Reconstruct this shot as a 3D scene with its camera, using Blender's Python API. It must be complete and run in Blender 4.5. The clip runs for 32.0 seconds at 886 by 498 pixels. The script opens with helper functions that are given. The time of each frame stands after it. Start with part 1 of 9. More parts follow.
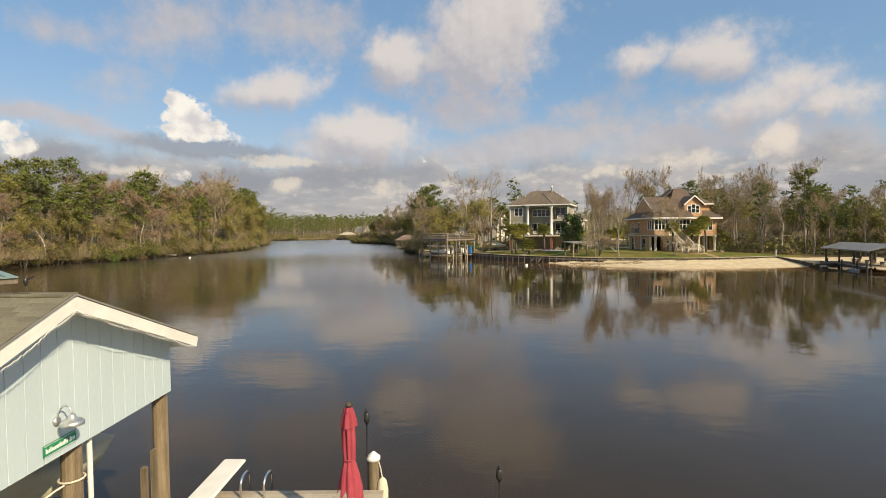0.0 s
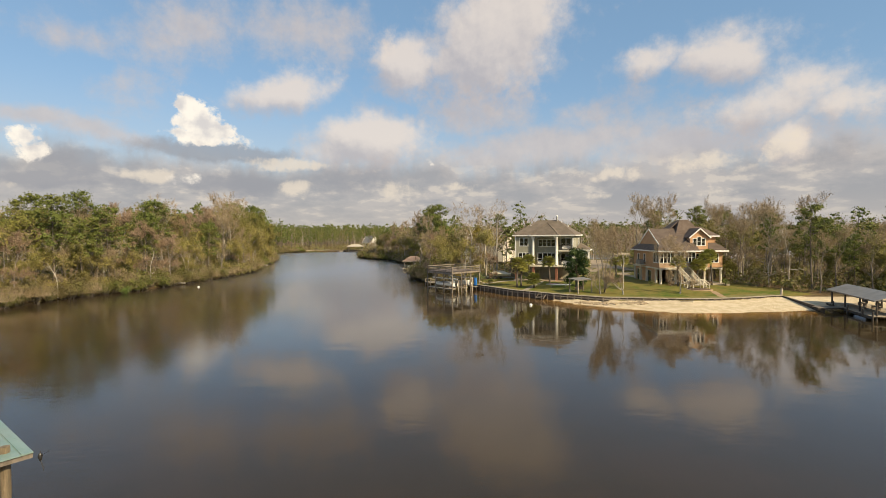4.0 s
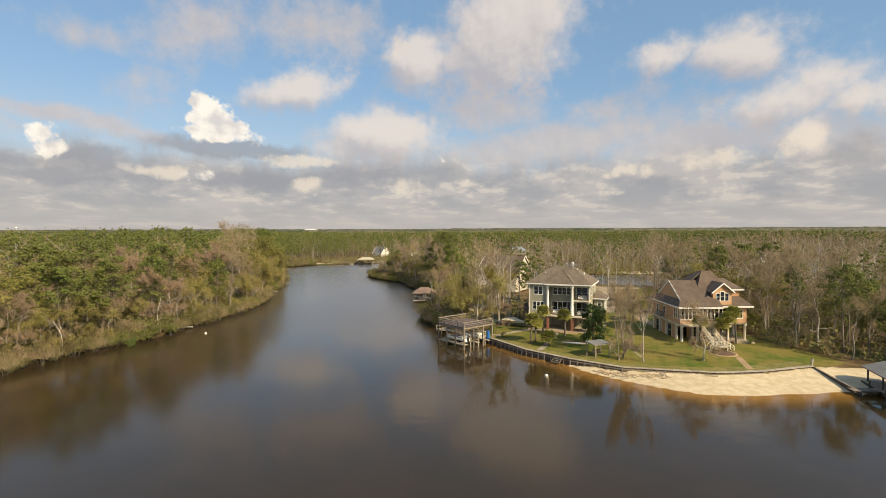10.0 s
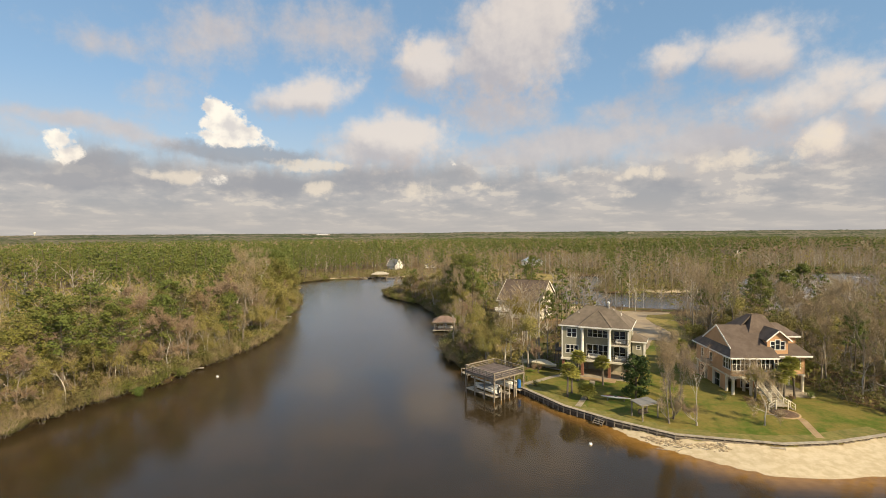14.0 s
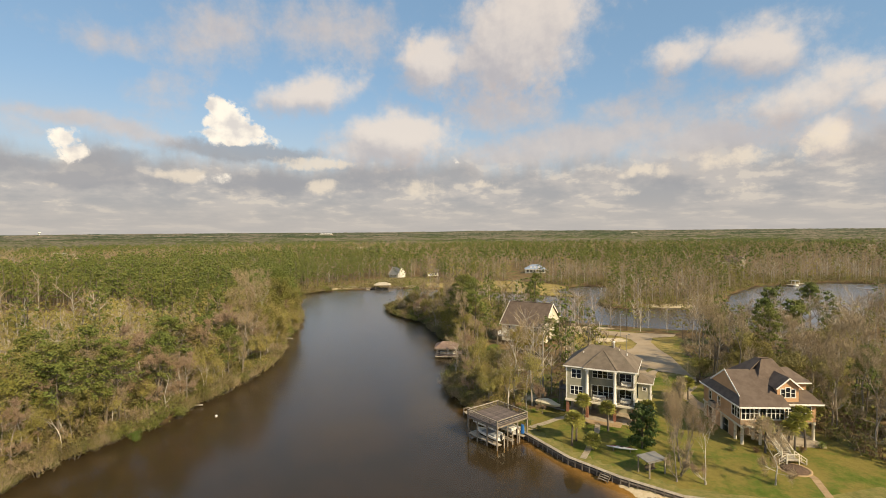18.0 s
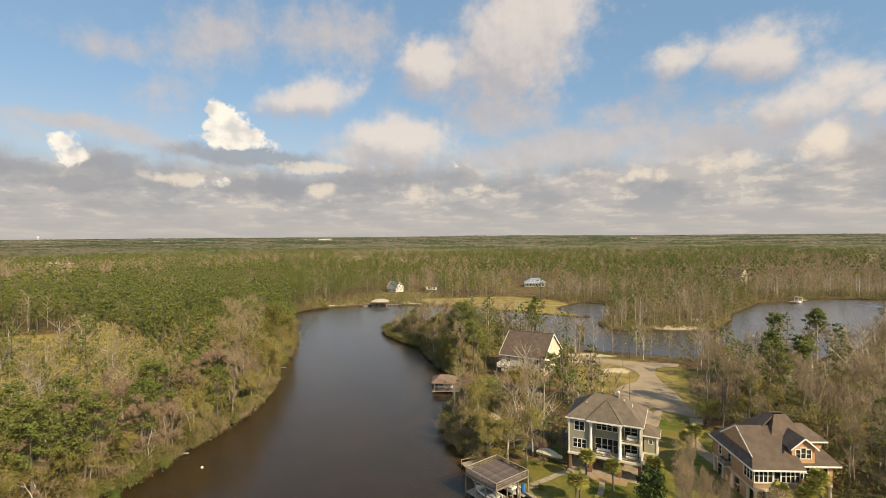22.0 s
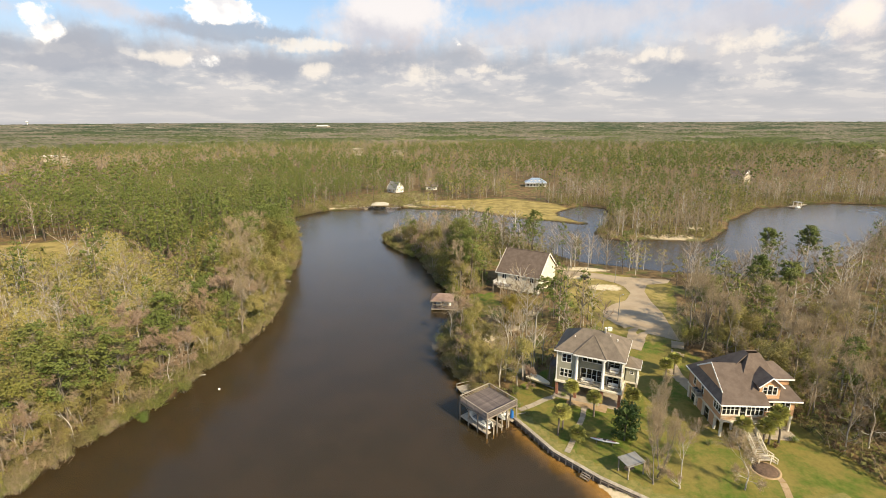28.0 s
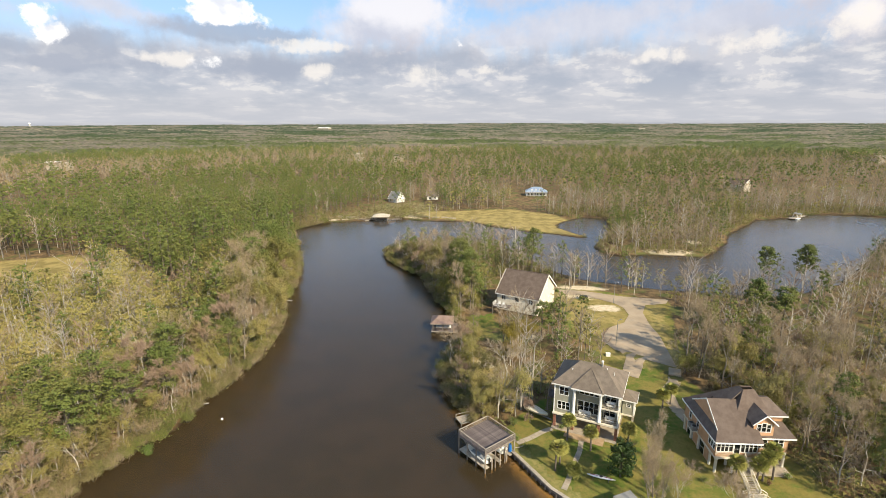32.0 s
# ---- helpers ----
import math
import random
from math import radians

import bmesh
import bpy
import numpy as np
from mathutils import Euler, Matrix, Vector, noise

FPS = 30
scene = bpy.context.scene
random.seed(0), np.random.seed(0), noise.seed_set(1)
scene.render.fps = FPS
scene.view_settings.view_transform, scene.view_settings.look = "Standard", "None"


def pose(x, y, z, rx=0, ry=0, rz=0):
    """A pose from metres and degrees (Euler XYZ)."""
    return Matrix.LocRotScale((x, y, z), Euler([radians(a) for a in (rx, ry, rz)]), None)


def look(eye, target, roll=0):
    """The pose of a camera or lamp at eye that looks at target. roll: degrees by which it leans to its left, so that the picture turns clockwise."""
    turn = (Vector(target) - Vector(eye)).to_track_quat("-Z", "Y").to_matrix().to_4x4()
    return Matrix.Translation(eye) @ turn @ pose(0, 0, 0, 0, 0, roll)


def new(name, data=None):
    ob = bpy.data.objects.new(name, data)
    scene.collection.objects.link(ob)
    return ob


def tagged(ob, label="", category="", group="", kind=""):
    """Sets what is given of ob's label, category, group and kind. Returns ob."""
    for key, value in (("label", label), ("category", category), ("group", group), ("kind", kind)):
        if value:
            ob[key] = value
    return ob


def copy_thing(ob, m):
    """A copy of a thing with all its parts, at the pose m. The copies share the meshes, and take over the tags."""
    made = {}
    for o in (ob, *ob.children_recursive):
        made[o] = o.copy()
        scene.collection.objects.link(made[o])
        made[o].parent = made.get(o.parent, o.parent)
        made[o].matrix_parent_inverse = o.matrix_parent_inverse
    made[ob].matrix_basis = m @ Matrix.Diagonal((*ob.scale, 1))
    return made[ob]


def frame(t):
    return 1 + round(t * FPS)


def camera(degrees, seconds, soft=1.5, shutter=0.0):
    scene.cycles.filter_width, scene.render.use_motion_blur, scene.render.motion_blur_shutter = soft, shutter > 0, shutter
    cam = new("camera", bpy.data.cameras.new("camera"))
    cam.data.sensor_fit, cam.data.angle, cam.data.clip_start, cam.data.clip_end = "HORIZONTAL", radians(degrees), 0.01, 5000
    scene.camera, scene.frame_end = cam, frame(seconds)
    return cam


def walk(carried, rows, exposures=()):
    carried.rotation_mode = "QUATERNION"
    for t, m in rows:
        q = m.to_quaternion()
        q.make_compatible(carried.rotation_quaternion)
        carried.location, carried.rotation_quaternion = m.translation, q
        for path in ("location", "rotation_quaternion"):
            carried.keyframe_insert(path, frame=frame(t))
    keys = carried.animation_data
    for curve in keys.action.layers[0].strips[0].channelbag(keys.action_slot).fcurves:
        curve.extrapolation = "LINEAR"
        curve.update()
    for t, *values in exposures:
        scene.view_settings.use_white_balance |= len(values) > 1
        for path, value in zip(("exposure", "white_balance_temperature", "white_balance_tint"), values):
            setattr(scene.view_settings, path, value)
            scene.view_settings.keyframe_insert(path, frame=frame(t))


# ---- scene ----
cam = camera(83.3, 32.0, 0.45)
ROWS = [
    (0.0, 0.19, 1.69, 5.24, 3.07, -2.12, -0.40),
    (0.5, 0.27, 1.60, 5.82, 3.18, -2.02, -0.40),
    (1.0, 0.31, 1.51, 6.425, 3.28, -1.99, -0.40),
    (1.5, 0.44, 1.45, 7.11, 3.37, -1.97, -0.40),
    (2.0, 0.53, 1.40, 7.80, 3.47, -1.93, -0.40),
    (2.5, 0.63, 1.37, 8.49, 3.57, -1.87, -0.40),
    (3.0, 0.72, 1.33, 9.18, 3.73, -1.78, -0.40),
    (3.5, 0.68, 1.32, 9.92, 3.82, -1.73, -0.40),
    (5.5, 0.57, 1.45, 13.08, 4.39, -2.05, -0.40),
    (6.0, 0.52, 1.59, 13.87, 4.50, -2.01, -0.40),
    (6.5, 0.64, 1.64, 14.66, 4.59, -2.00, -0.37),
    (7.0, 0.71, 1.88, 15.47, 4.66, -2.10, -0.33),
    (7.5, 0.64, 2.38, 16.32, 4.70, -2.22, -0.30),
    (8.0, 0.53, 2.96, 17.17, 4.78, -2.32, -0.27),
    (8.5, 0.49, 3.46, 18.08, 4.89, -2.33, -0.23),
    (9.0, 0.42, 3.90, 18.99, 4.97, -2.29, -0.20),
    (9.5, 0.42, 4.24, 19.84, 5.10, -2.19, -0.22),
    (10.0, 0.33, 4.56, 20.65, 5.19, -2.15, -0.23),
    (10.5, 0.10, 5.16, 21.43, 5.31, -2.17, -0.25),
    (11.0, -0.47, 6.09, 22.15, 5.38, -2.20, -0.27),
    (11.5, -1.09, 7.17, 22.78, 5.49, -2.28, -0.28),
    (12.0, -1.73, 8.28, 23.45, 5.60, -2.24, -0.30),
    (12.5, -2.16, 9.18, 24.20, 5.86, -2.13, -0.34),
    (13.0, -2.49, 9.93, 25.10, 6.11, -2.00, -0.37),
    (13.5, -2.78, 10.52, 26.08, 6.29, -1.89, -0.40),
    (14.0, -2.94, 10.90, 27.04, 6.46, -1.78, -0.43),
    (14.5, -3.05, 11.09, 28.04, 6.60, -1.73, -0.44),
    (16.5, -2.84, 11.18, 31.78, 7.00, -1.73, -0.46),
    (17.0, -2.95, 11.19, 32.65, 6.98, -1.83, -0.47),
    (17.5, -2.93, 11.77, 33.50, 6.95, -1.92, -0.48),
    (18.0, -2.90, 12.87, 34.36, 6.81, -2.00, -0.49),
    (18.5, -2.97, 14.04, 35.20, 6.76, -2.03, -0.50),
    (19.0, -2.94, 14.83, 36.01, 6.72, -1.94, -0.50),
    (19.5, -2.84, 15.50, 36.88, 6.69, -1.85, -0.50),
    (20.0, -2.87, 16.04, 37.77, 6.69, -1.75, -0.50),
    (20.5, -2.86, 16.44, 38.68, 6.67, -1.69, -0.49),
    (21.0, -2.85, 16.71, 39.56, 6.71, -1.61, -0.48),
    (21.5, -2.87, 16.92, 40.43, 6.72, -1.58, -0.46),
    (22.0, -2.88, 17.08, 41.33, 6.73, -1.54, -0.44),
    (22.5, -2.83, 17.19, 42.24, 6.75, -1.52, -0.42),
    (23.0, -2.72, 17.18, 42.87, 6.79, -2.19, -0.38),
    (23.5, -2.72, 17.38, 43.58, 6.72, -8.21, -0.34),
    (24.0, -2.66, 17.66, 44.22, 6.74, -12.56, -0.30),
    (24.5, -2.62, 17.73, 45.09, 6.76, -14.31, -0.29),
    (25.0, -2.59, 17.78, 45.95, 6.76, -14.59, -0.28),
    (25.5, -2.55, 17.79, 46.80, 6.78, -14.54, -0.26),
    (27.5, -2.36, 17.89, 50.18, 6.86, -14.53, -0.21),
    (28.0, -2.28, 17.88, 50.91, 6.91, -14.47, -0.20),
    (28.5, -2.20, 17.92, 51.67, 6.93, -14.45, -0.20),
    (29.0, -2.21, 17.98, 52.45, 6.95, -14.50, -0.20),
    (29.5, -2.16, 18.06, 53.28, 6.97, -14.50, -0.20),
    (30.0, -2.11, 18.08, 54.11, 7.01, -14.42, -0.20),
    (30.5, -2.10, 18.08, 54.94, 7.04, -14.42, -0.20),
    (31.0, -2.03, 18.13, 55.79, 7.05, -14.47, -0.20),
    (31.5, -1.99, 18.12, 56.56, 7.05, -14.39, -0.20),
    (32.0, -1.93, 18.11, 57.34, 7.06, -14.39, -0.20),
]


def turned(x, y, z, yaw, pitch, roll):
    """A camera pose: yaw to the left, pitch up, roll about its own line of sight."""
    return pose(x, y, z, 90 + pitch, 0, yaw) @ pose(0, 0, 0, 0, 0, roll)


walk(cam, [(t, turned(*row)) for t, *row in ROWS], [(0.0, 0.22, 6900, 10), (3.0, 0.27, 7050, 10), (6.0, 0.29, 7050, 10), (13.0, 0.31, 7100, 10), (19.0, 0.32, 7330, 10), (22.6, 0.30, 7180, 10), (23.3, 0.38, 7100, 10), (24.2, 0.54, 7050, 10), (25.0, 0.64, 7050, 10), (28.0, 0.68, 6700, 10), (32.0, 0.68, 6200, 10)])

# ---------------------------------------------------------------- light
SUN_DIR = Vector((0.74, -0.67, 0.0)).normalized() * math.cos(radians(35)) + Vector((0, 0, math.sin(radians(35))))
sun_data = bpy.data.lights.new("sun", "SUN")
sun_data.energy, sun_data.angle, sun_data.color = 5.1, radians(0.6), (1.0, 0.85, 0.60)
sun = new("sun", sun_data)
sun.matrix_world = look((0, 0, 400), Vector((0, 0, 400)) - SUN_DIR)

world = bpy.data.worlds.new("sky")
scene.world = world
world.use_nodes = True


class Graph:
    """Small helper to write node trees as expressions."""

    def __init__(self, tree):
        self.tree = tree
        tree.nodes.clear()

    def put(self, sock, value):
        if isinstance(value, bpy.types.NodeSocket):
            self.tree.links.new(value, sock)
        elif value is not None:
            if sock.type == "RGBA" and len(value) == 3:
                value = (*value, 1)
            sock.default_value = value

    def node(self, kind, out=0, op="", **ins):
        n = self.tree.nodes.new(kind)
        if op:
            n.operation = op
        for k, v in ins.items():
            key = int(k[1:]) if k[0] == "i" and k[1:].isdigit() else k.replace("_", " ")
            self.put(n.inputs[key], v)
        return n.outputs[out]

    def math(self, op, a, b=None, c=None):
        return self.node("ShaderNodeMath", op=op, i0=a, i1=b, i2=c)

    def vec(self, op, a, b=None):
        return self.node("ShaderNodeVectorMath", op=op, i0=a, i1=b)

    def mix(self, f, a, b, blend="MIX"):
        n = self.tree.nodes.new("ShaderNodeMix")
        n.data_type, n.blend_type = "RGBA", blend
        self.put(n.inputs[0], f), self.put(n.inputs[6], a), self.put(n.inputs[7], b)
        return n.outputs[2]

    def ramp(self, f, lo, hi, smooth=True):
        n = self.tree.nodes.new("ShaderNodeMapRange")
        n.interpolation_type = "SMOOTHSTEP" if smooth else "LINEAR"
        for i, v in enumerate((f, lo, hi)):
            self.put(n.inputs[i], v)
        return n.outputs[0]

    def noise(self, vec, scale, detail=4, rough=0.55, distort=0.0, out=0):
        return self.node("ShaderNodeTexNoise", out=out, Vector=vec, Scale=scale, Detail=detail, Roughness=rough, Distortion=distort)


# clouds: azimuth, height, half width, half height (degrees), tilt, weight
CUMULUS = [
    (1.8, 20.6, 8.5, 5.7, 25, 1.1), (4.6, 22.0, 6.7, 4.2, 30, 1.0), (-7.8, 18.5, 4.4, 3.4, 10, 1.0), (-3.0, 19.1, 5.0, 3.2, 0, 0.8), (-12.1, 10.5, 6.5, 3.4, 5, 1.1), (-16.2, 9.0, 3.9, 2.3, 0, 0.8),
    (-21.6, 15.0, 6.2, 2.1, 14, 0.9), (18.5, 17.4, 4.0, 2.2, 10, 0.8), (25.2, 16.9, 5.5, 2.8, 5, 0.9), (29.9, 12.5, 7.5, 3.3, 12, 0.8), (34.5, 11.8, 4.9, 2.4, 0, 0.7), (30.4, 8.7, 3.2, 2.6, 35, 1.0),
]
VEILS = [
    (-0.8, 13.2, 6.1, 2.6, 0, 0.7), (3.6, 13.9, 4.2, 4.2, 20, 0.55), (13.6, 12.9, 7.4, 2.0, 10, 0.5), (-35.5, 13.7, 3.7, 2.8, 10, 0.45), (-39.6, 17.6, 6.5, 1.7, -4, 0.45), (-30.8, 20.3, 7.1, 3.6, 20, 0.62), (-18.8, 21.3, 9.1, 3.5, 0, 0.62),
    (-40.7, 10.0, 9.4, 1.1, -6, 0.7), (7.7, 9.5, 16.7, 2.8, 6, 0.75), (20.7, 8.7, 8.9, 2.9, 5, 0.8), (1.4, 8.5, 7.8, 2.1, 10, 0.7), (33.6, 7.9, 6.0, 2.7, 0, 0.6), (-46.7, 9.3, 3.2, 1.6, -10, 0.4),
]
TOWERS = [(-30.0, 11.6, 2.4, 1.9, 0, 1.0), (-30.8, 13.2, 1.4, 1.5, 0, 1.0), (-29.2, 10.0, 4.6, 0.9, -3, 1.0), (-27.6, 10.6, 1.8, 1.2, 0, 0.9), (-43.9, 8.8, 1.3, 1.2, 0, 0.9), (-42.9, 7.6, 1.7, 1.2, -20, 0.9), (-5.5, 8.3, 1.5, 0.8, -30, 0.56), (-30.9, 5.7, 2.0, 0.9, 0, 0.55)]
BELLIES = [(-40.3, 6.6, 4.4, 1.9, 5, 1.0), (-42.5, 5.1, 6.3, 1.4, 0, 0.9), (-46.4, 6.4, 4.3, 1.4, 0, 0.8), (-27.8, 8.6, 10.0, 1.2, -2, 1.0), (-25.6, 5.3, 6.4, 1.8, 0, 0.9), (-36.7, 5.2, 3.7, 1.2, 0, 0.7), (-14.7, 6.1, 7.8, 2.4, 0, 0.75), (18.0, 5.1, 3.3, 1.6, 0, 0.6), (0.1, 4.1, 6.4, 1.0, 0, 0.4), (11.3, 5.4, 4.1, 1.5, 0, 0.4)]
PUFFS = [
    (-34.7, 6.0, 3.8, 1.0, 0, 0.8), (-20.8, 7.6, 5.5, 1.0, 0, 0.9), (-20.3, 4.8, 3.1, 1.5, 10, 0.8), (-8.9, 4.9, 4.3, 2.1, 0, 0.7), (-2.1, 5.3, 4.3, 0.7, 0, 0.7), (14.4, 6.6, 3.0, 0.9, 5, 0.8), (23.2, 6.8, 4.4, 1.6, 12, 0.8),
    (17.5, 6.4, 2.6, 1.3, 0, 0.6), (27.0, 6.0, 4.8, 1.0, 8, 0.7), (30.0, 8.0, 3.5, 1.7, 30, 0.8), (-12.1, 7.1, 2.1, 0.6, 0, 0.5), (13.6, 4.0, 4.0, 0.7, 0, 0.6), (24.2, 4.0, 5.6, 0.7, 0, 0.5), (-45.4, 4.3, 3.3, 0.7, 0, 0.5), (-29.5, 3.8, 7.9, 0.7, 0, 0.5),
]


def build_sky():
    g = Graph(world.node_tree)
    sky = g.tree.nodes.new("ShaderNodeTexSky")
    sky.sky_type, sky.sun_disc = "NISHITA", False
    sky.sun_elevation = radians(35)
    sky.sun_rotation = math.atan2(SUN_DIR.x, SUN_DIR.y)
    sky.air_density, sky.dust_density, sky.ozone_density = 1.0, 0.6, 1.5
    where = g.node("ShaderNodeTexCoord", out=0)
    sep = g.tree.nodes.new("ShaderNodeSeparateXYZ")
    g.put(sep.inputs[0], where)
    deg = 180 / math.pi
    az = g.math("MULTIPLY", g.math("ARCTAN2", sep.outputs[0], sep.outputs[1]), deg)
    el = g.math("MULTIPLY", g.math("ARCSINE", sep.outputs[2]), deg)
    comb = g.node("ShaderNodeCombineXYZ", X=az, Y=el, Z=0.0)

    def warped(at, scale, u, v, detail=4):
        w = g.noise(at, scale, detail, 0.6, out=1)
        return g.vec("ADD", at, g.vec("MULTIPLY", g.vec("SUBTRACT", w, (0.5, 0.5, 0.5)), (u, v, 0)))

    # ragged edges: shift the place at which the cloud shapes are read
    place = warped(comb, 0.16, 5.0, 3.2, 6)
    low_place = warped(comb, 0.34, 4.6, 2.2, 7)

    def blobs(items, at, shift=(0, 0)):
        best = None
        for u, v, a, b, tilt, w in items:
            m = g.tree.nodes.new("ShaderNodeMapping")
            m.vector_type = "TEXTURE"
            g.put(m.inputs[0], at)
            m.inputs["Location"].default_value = (u - shift[0], v - shift[1], 0)
            m.inputs["Rotation"].default_value = (0, 0, radians(tilt))
            m.inputs["Scale"].default_value = (a, b, 1)
            flat = g.vec("MULTIPLY", m.outputs[0], (1, 1, 0))
            d = g.tree.nodes.new("ShaderNodeVectorMath")
            d.operation = "DOT_PRODUCT"
            g.put(d.inputs[0], flat), g.put(d.inputs[1], flat)
            e = g.math("MULTIPLY", g.math("POWER", 0.3679, d.outputs["Value"]), w)
            best = e if best is None else g.math("MAXIMUM", best, e)
        return best

    fine = g.noise(comb, 0.42, 8, 0.62)
    ragged = g.math("SUBTRACT", fine, 0.5)
    # heaped fair-weather clouds, lit from the upper right
    heap = blobs(CUMULUS, place)
    sunward = blobs(CUMULUS, place, (1.6, 2.0))
    tuft = g.math("SUBTRACT", g.noise(comb, 0.34, 6, 0.58), g.noise(g.vec("ADD", comb, (0.5, 0.6, 0.0)), 0.34, 6, 0.58))
    lit = g.ramp(g.math("ADD", g.math("SUBTRACT", heap, sunward), g.math("MULTIPLY", tuft, 0.7)), -0.40, 0.40)
    heap = g.ramp(g.math("ADD", heap, g.math("MULTIPLY", ragged, 0.9)), 0.16, 0.80)
    veil = g.ramp(g.math("ADD", blobs(VEILS, place), g.math("MULTIPLY", ragged, 0.9)), 0.10, 0.72)
    # clouds over the rest of the sky, out of the view
    plane = g.vec("MULTIPLY", where, (1, 1, 2.2))
    rest = g.ramp(g.noise(plane, 2.6, 6, 0.6), 0.55, 0.70)
    rest = g.math("MULTIPLY", rest, g.ramp(el, 25.0, 32.0))
    behind = g.math("MULTIPLY", g.ramp(g.noise(plane, 3.1, 6, 0.6), 0.46, 0.62), g.ramp(sep.outputs[1], 0.45, 0.2))
    veil = g.math("MAXIMUM", veil, g.math("MAXIMUM", rest, behind))
    # the bank of layered cloud over the horizon
    rise = g.math("MULTIPLY", g.math("LOGARITHM", g.math("MAXIMUM", g.math("ADD", el, 1.6), 0.5), 2.718), 9.0)
    low = g.node("ShaderNodeCombineXYZ", X=g.math("MULTIPLY", az, 0.62), Y=rise, Z=0.0)
    layer = g.noise(low, 0.24, 7, 0.58)
    over = g.noise(g.vec("ADD", low, (0.45, 0.75, 0.0)), 0.24, 7, 0.58)
    relief = g.math("SUBTRACT", layer, over)
    edge = g.math("ADD", 7.6, g.math("MULTIPLY", g.math("SUBTRACT", g.noise(g.vec("MULTIPLY", comb, (1, 0.4, 1)), 0.15, 6, 0.62), 0.5), 7.0))
    bank = g.ramp(g.math("SUBTRACT", edge, el), -1.5, 1.6)
    shade = g.ramp(layer, 0.38, 0.60)
    puff = g.math("MULTIPLY", g.ramp(relief, 0.01, 0.08), g.ramp(layer, 0.47, 0.58))
    bright = g.ramp(g.math("ADD", blobs(PUFFS, low_place), g.math("MULTIPLY", ragged, 1.3)), 0.42, 0.80)
    belly = g.ramp(g.math("ADD", blobs(BELLIES, low_place), g.math("MULTIPLY", ragged, 0.7)), 0.30, 0.80)
    haze = g.ramp(el, 4.2, 0.4)
    grey, pale, cream = (0.315, 0.322, 0.355), (0.445, 0.425, 0.43), (0.64, 0.585, 0.525)
    bank_col = g.mix(shade, grey, pale)
    bank_col = g.mix(g.math("MULTIPLY", puff, 0.55), bank_col, cream)
    blue = g.node("ShaderNodeVectorMath", op="MULTIPLY", i0=sky.outputs[0], i1=(SKY, SKY, SKY))
    blue = g.mix(0.42, blue, (0.215, 0.435, 0.72))
    blue = g.mix(g.math("MULTIPLY", g.ramp(el, 16.0, 6.0), 0.35), blue, (0.46, 0.48, 0.52))
    col = g.mix(g.math("MULTIPLY", veil, 0.74), blue, g.mix(lit, (0.46, 0.43, 0.45), (0.60, 0.545, 0.525)))
    col = g.mix(g.math("MULTIPLY", bank, 0.9), col, bank_col)
    col = g.mix(g.math("MULTIPLY", belly, 0.72), col, (0.275, 0.295, 0.345))
    col = g.mix(g.math("MULTIPLY", heap, 0.76), col, g.mix(lit, (0.45, 0.415, 0.43), (0.745, 0.665, 0.605)))
    col = g.mix(g.math("MULTIPLY", bright, 0.74), col, (0.70, 0.64, 0.565))
    col = g.mix(g.math("MULTIPLY", haze, 0.68), col, (0.435, 0.425, 0.43))
    tower = g.ramp(g.math("ADD", blobs(TOWERS, low_place), g.math("MULTIPLY", ragged, 1.5)), 0.40, 0.70)
    white = g.mix(g.ramp(g.noise(comb, 0.5, 4, 0.5), 0.30, 0.62), (0.62, 0.60, 0.605), (0.93, 0.88, 0.80))
    col = g.mix(g.math("MULTIPLY", tower, 0.9), col, white)
    col = g.mix(g.ramp(el, 0.2, -1.5), col, (0.10, 0.11, 0.09))
    out = g.tree.nodes.new("ShaderNodeOutputWorld")
    g.put(out.inputs[0], g.node("ShaderNodeBackground", Color=col, Strength=0.94))


SKY = 0.108
build_sky()

# ---------------------------------------------------------------- materials


def material(name, build):
    m = bpy.data.materials.new(name)
    m.use_nodes = True
    g = Graph(m.node_tree)
    shader, *rest = build(g)
    out = g.tree.nodes.new("ShaderNodeOutputMaterial")
    g.put(out.inputs[0], shader)
    return m


def surface(name, a, b, scale=3.0, rough=0.7, bump=0.2, grain=40.0, metal=0.0, spread=0.25, stretch=(1, 1, 1), spec=0.35, dirt=None):
    """Two tones mixed by a coarse and a fine noise, with a fine relief and some change from piece to piece."""

    def build(g):
        at = g.vec("MULTIPLY", g.node("ShaderNodeTexCoord", out=3), stretch)
        coarse = g.noise(at, scale, 5, 0.6)
        fine = g.noise(at, grain, 3, 0.6)
        f = g.math("ADD", g.math("MULTIPLY", coarse, 0.7), g.math("MULTIPLY", fine, 0.3))
        col = g.mix(g.ramp(f, 0.36, 0.64), a, b)
        each = g.node("ShaderNodeObjectInfo", out="Random")
        gain = g.math("ADD", 1.0 - spread / 2, g.math("MULTIPLY", each, spread))
        col = g.mix(1.0, col, g.node("ShaderNodeCombineXYZ", X=gain, Y=gain, Z=gain), "MULTIPLY")
        if dirt:
            col = g.mix(g.math("MULTIPLY", g.ramp(g.noise(at, scale * 0.4, 6, 0.7), 0.52, 0.7), 0.7), col, dirt)
        nrm = g.node("ShaderNodeBump", Strength=bump, Distance=0.02, Height=f)
        r = g.math("ADD", rough - 0.08, g.math("MULTIPLY", coarse, 0.16))
        return (g.node("ShaderNodeBsdfPrincipled", Base_Color=col, Roughness=r, Metallic=metal, Normal=nrm, Specular_IOR_Level=spec),)

    return material(name, build)


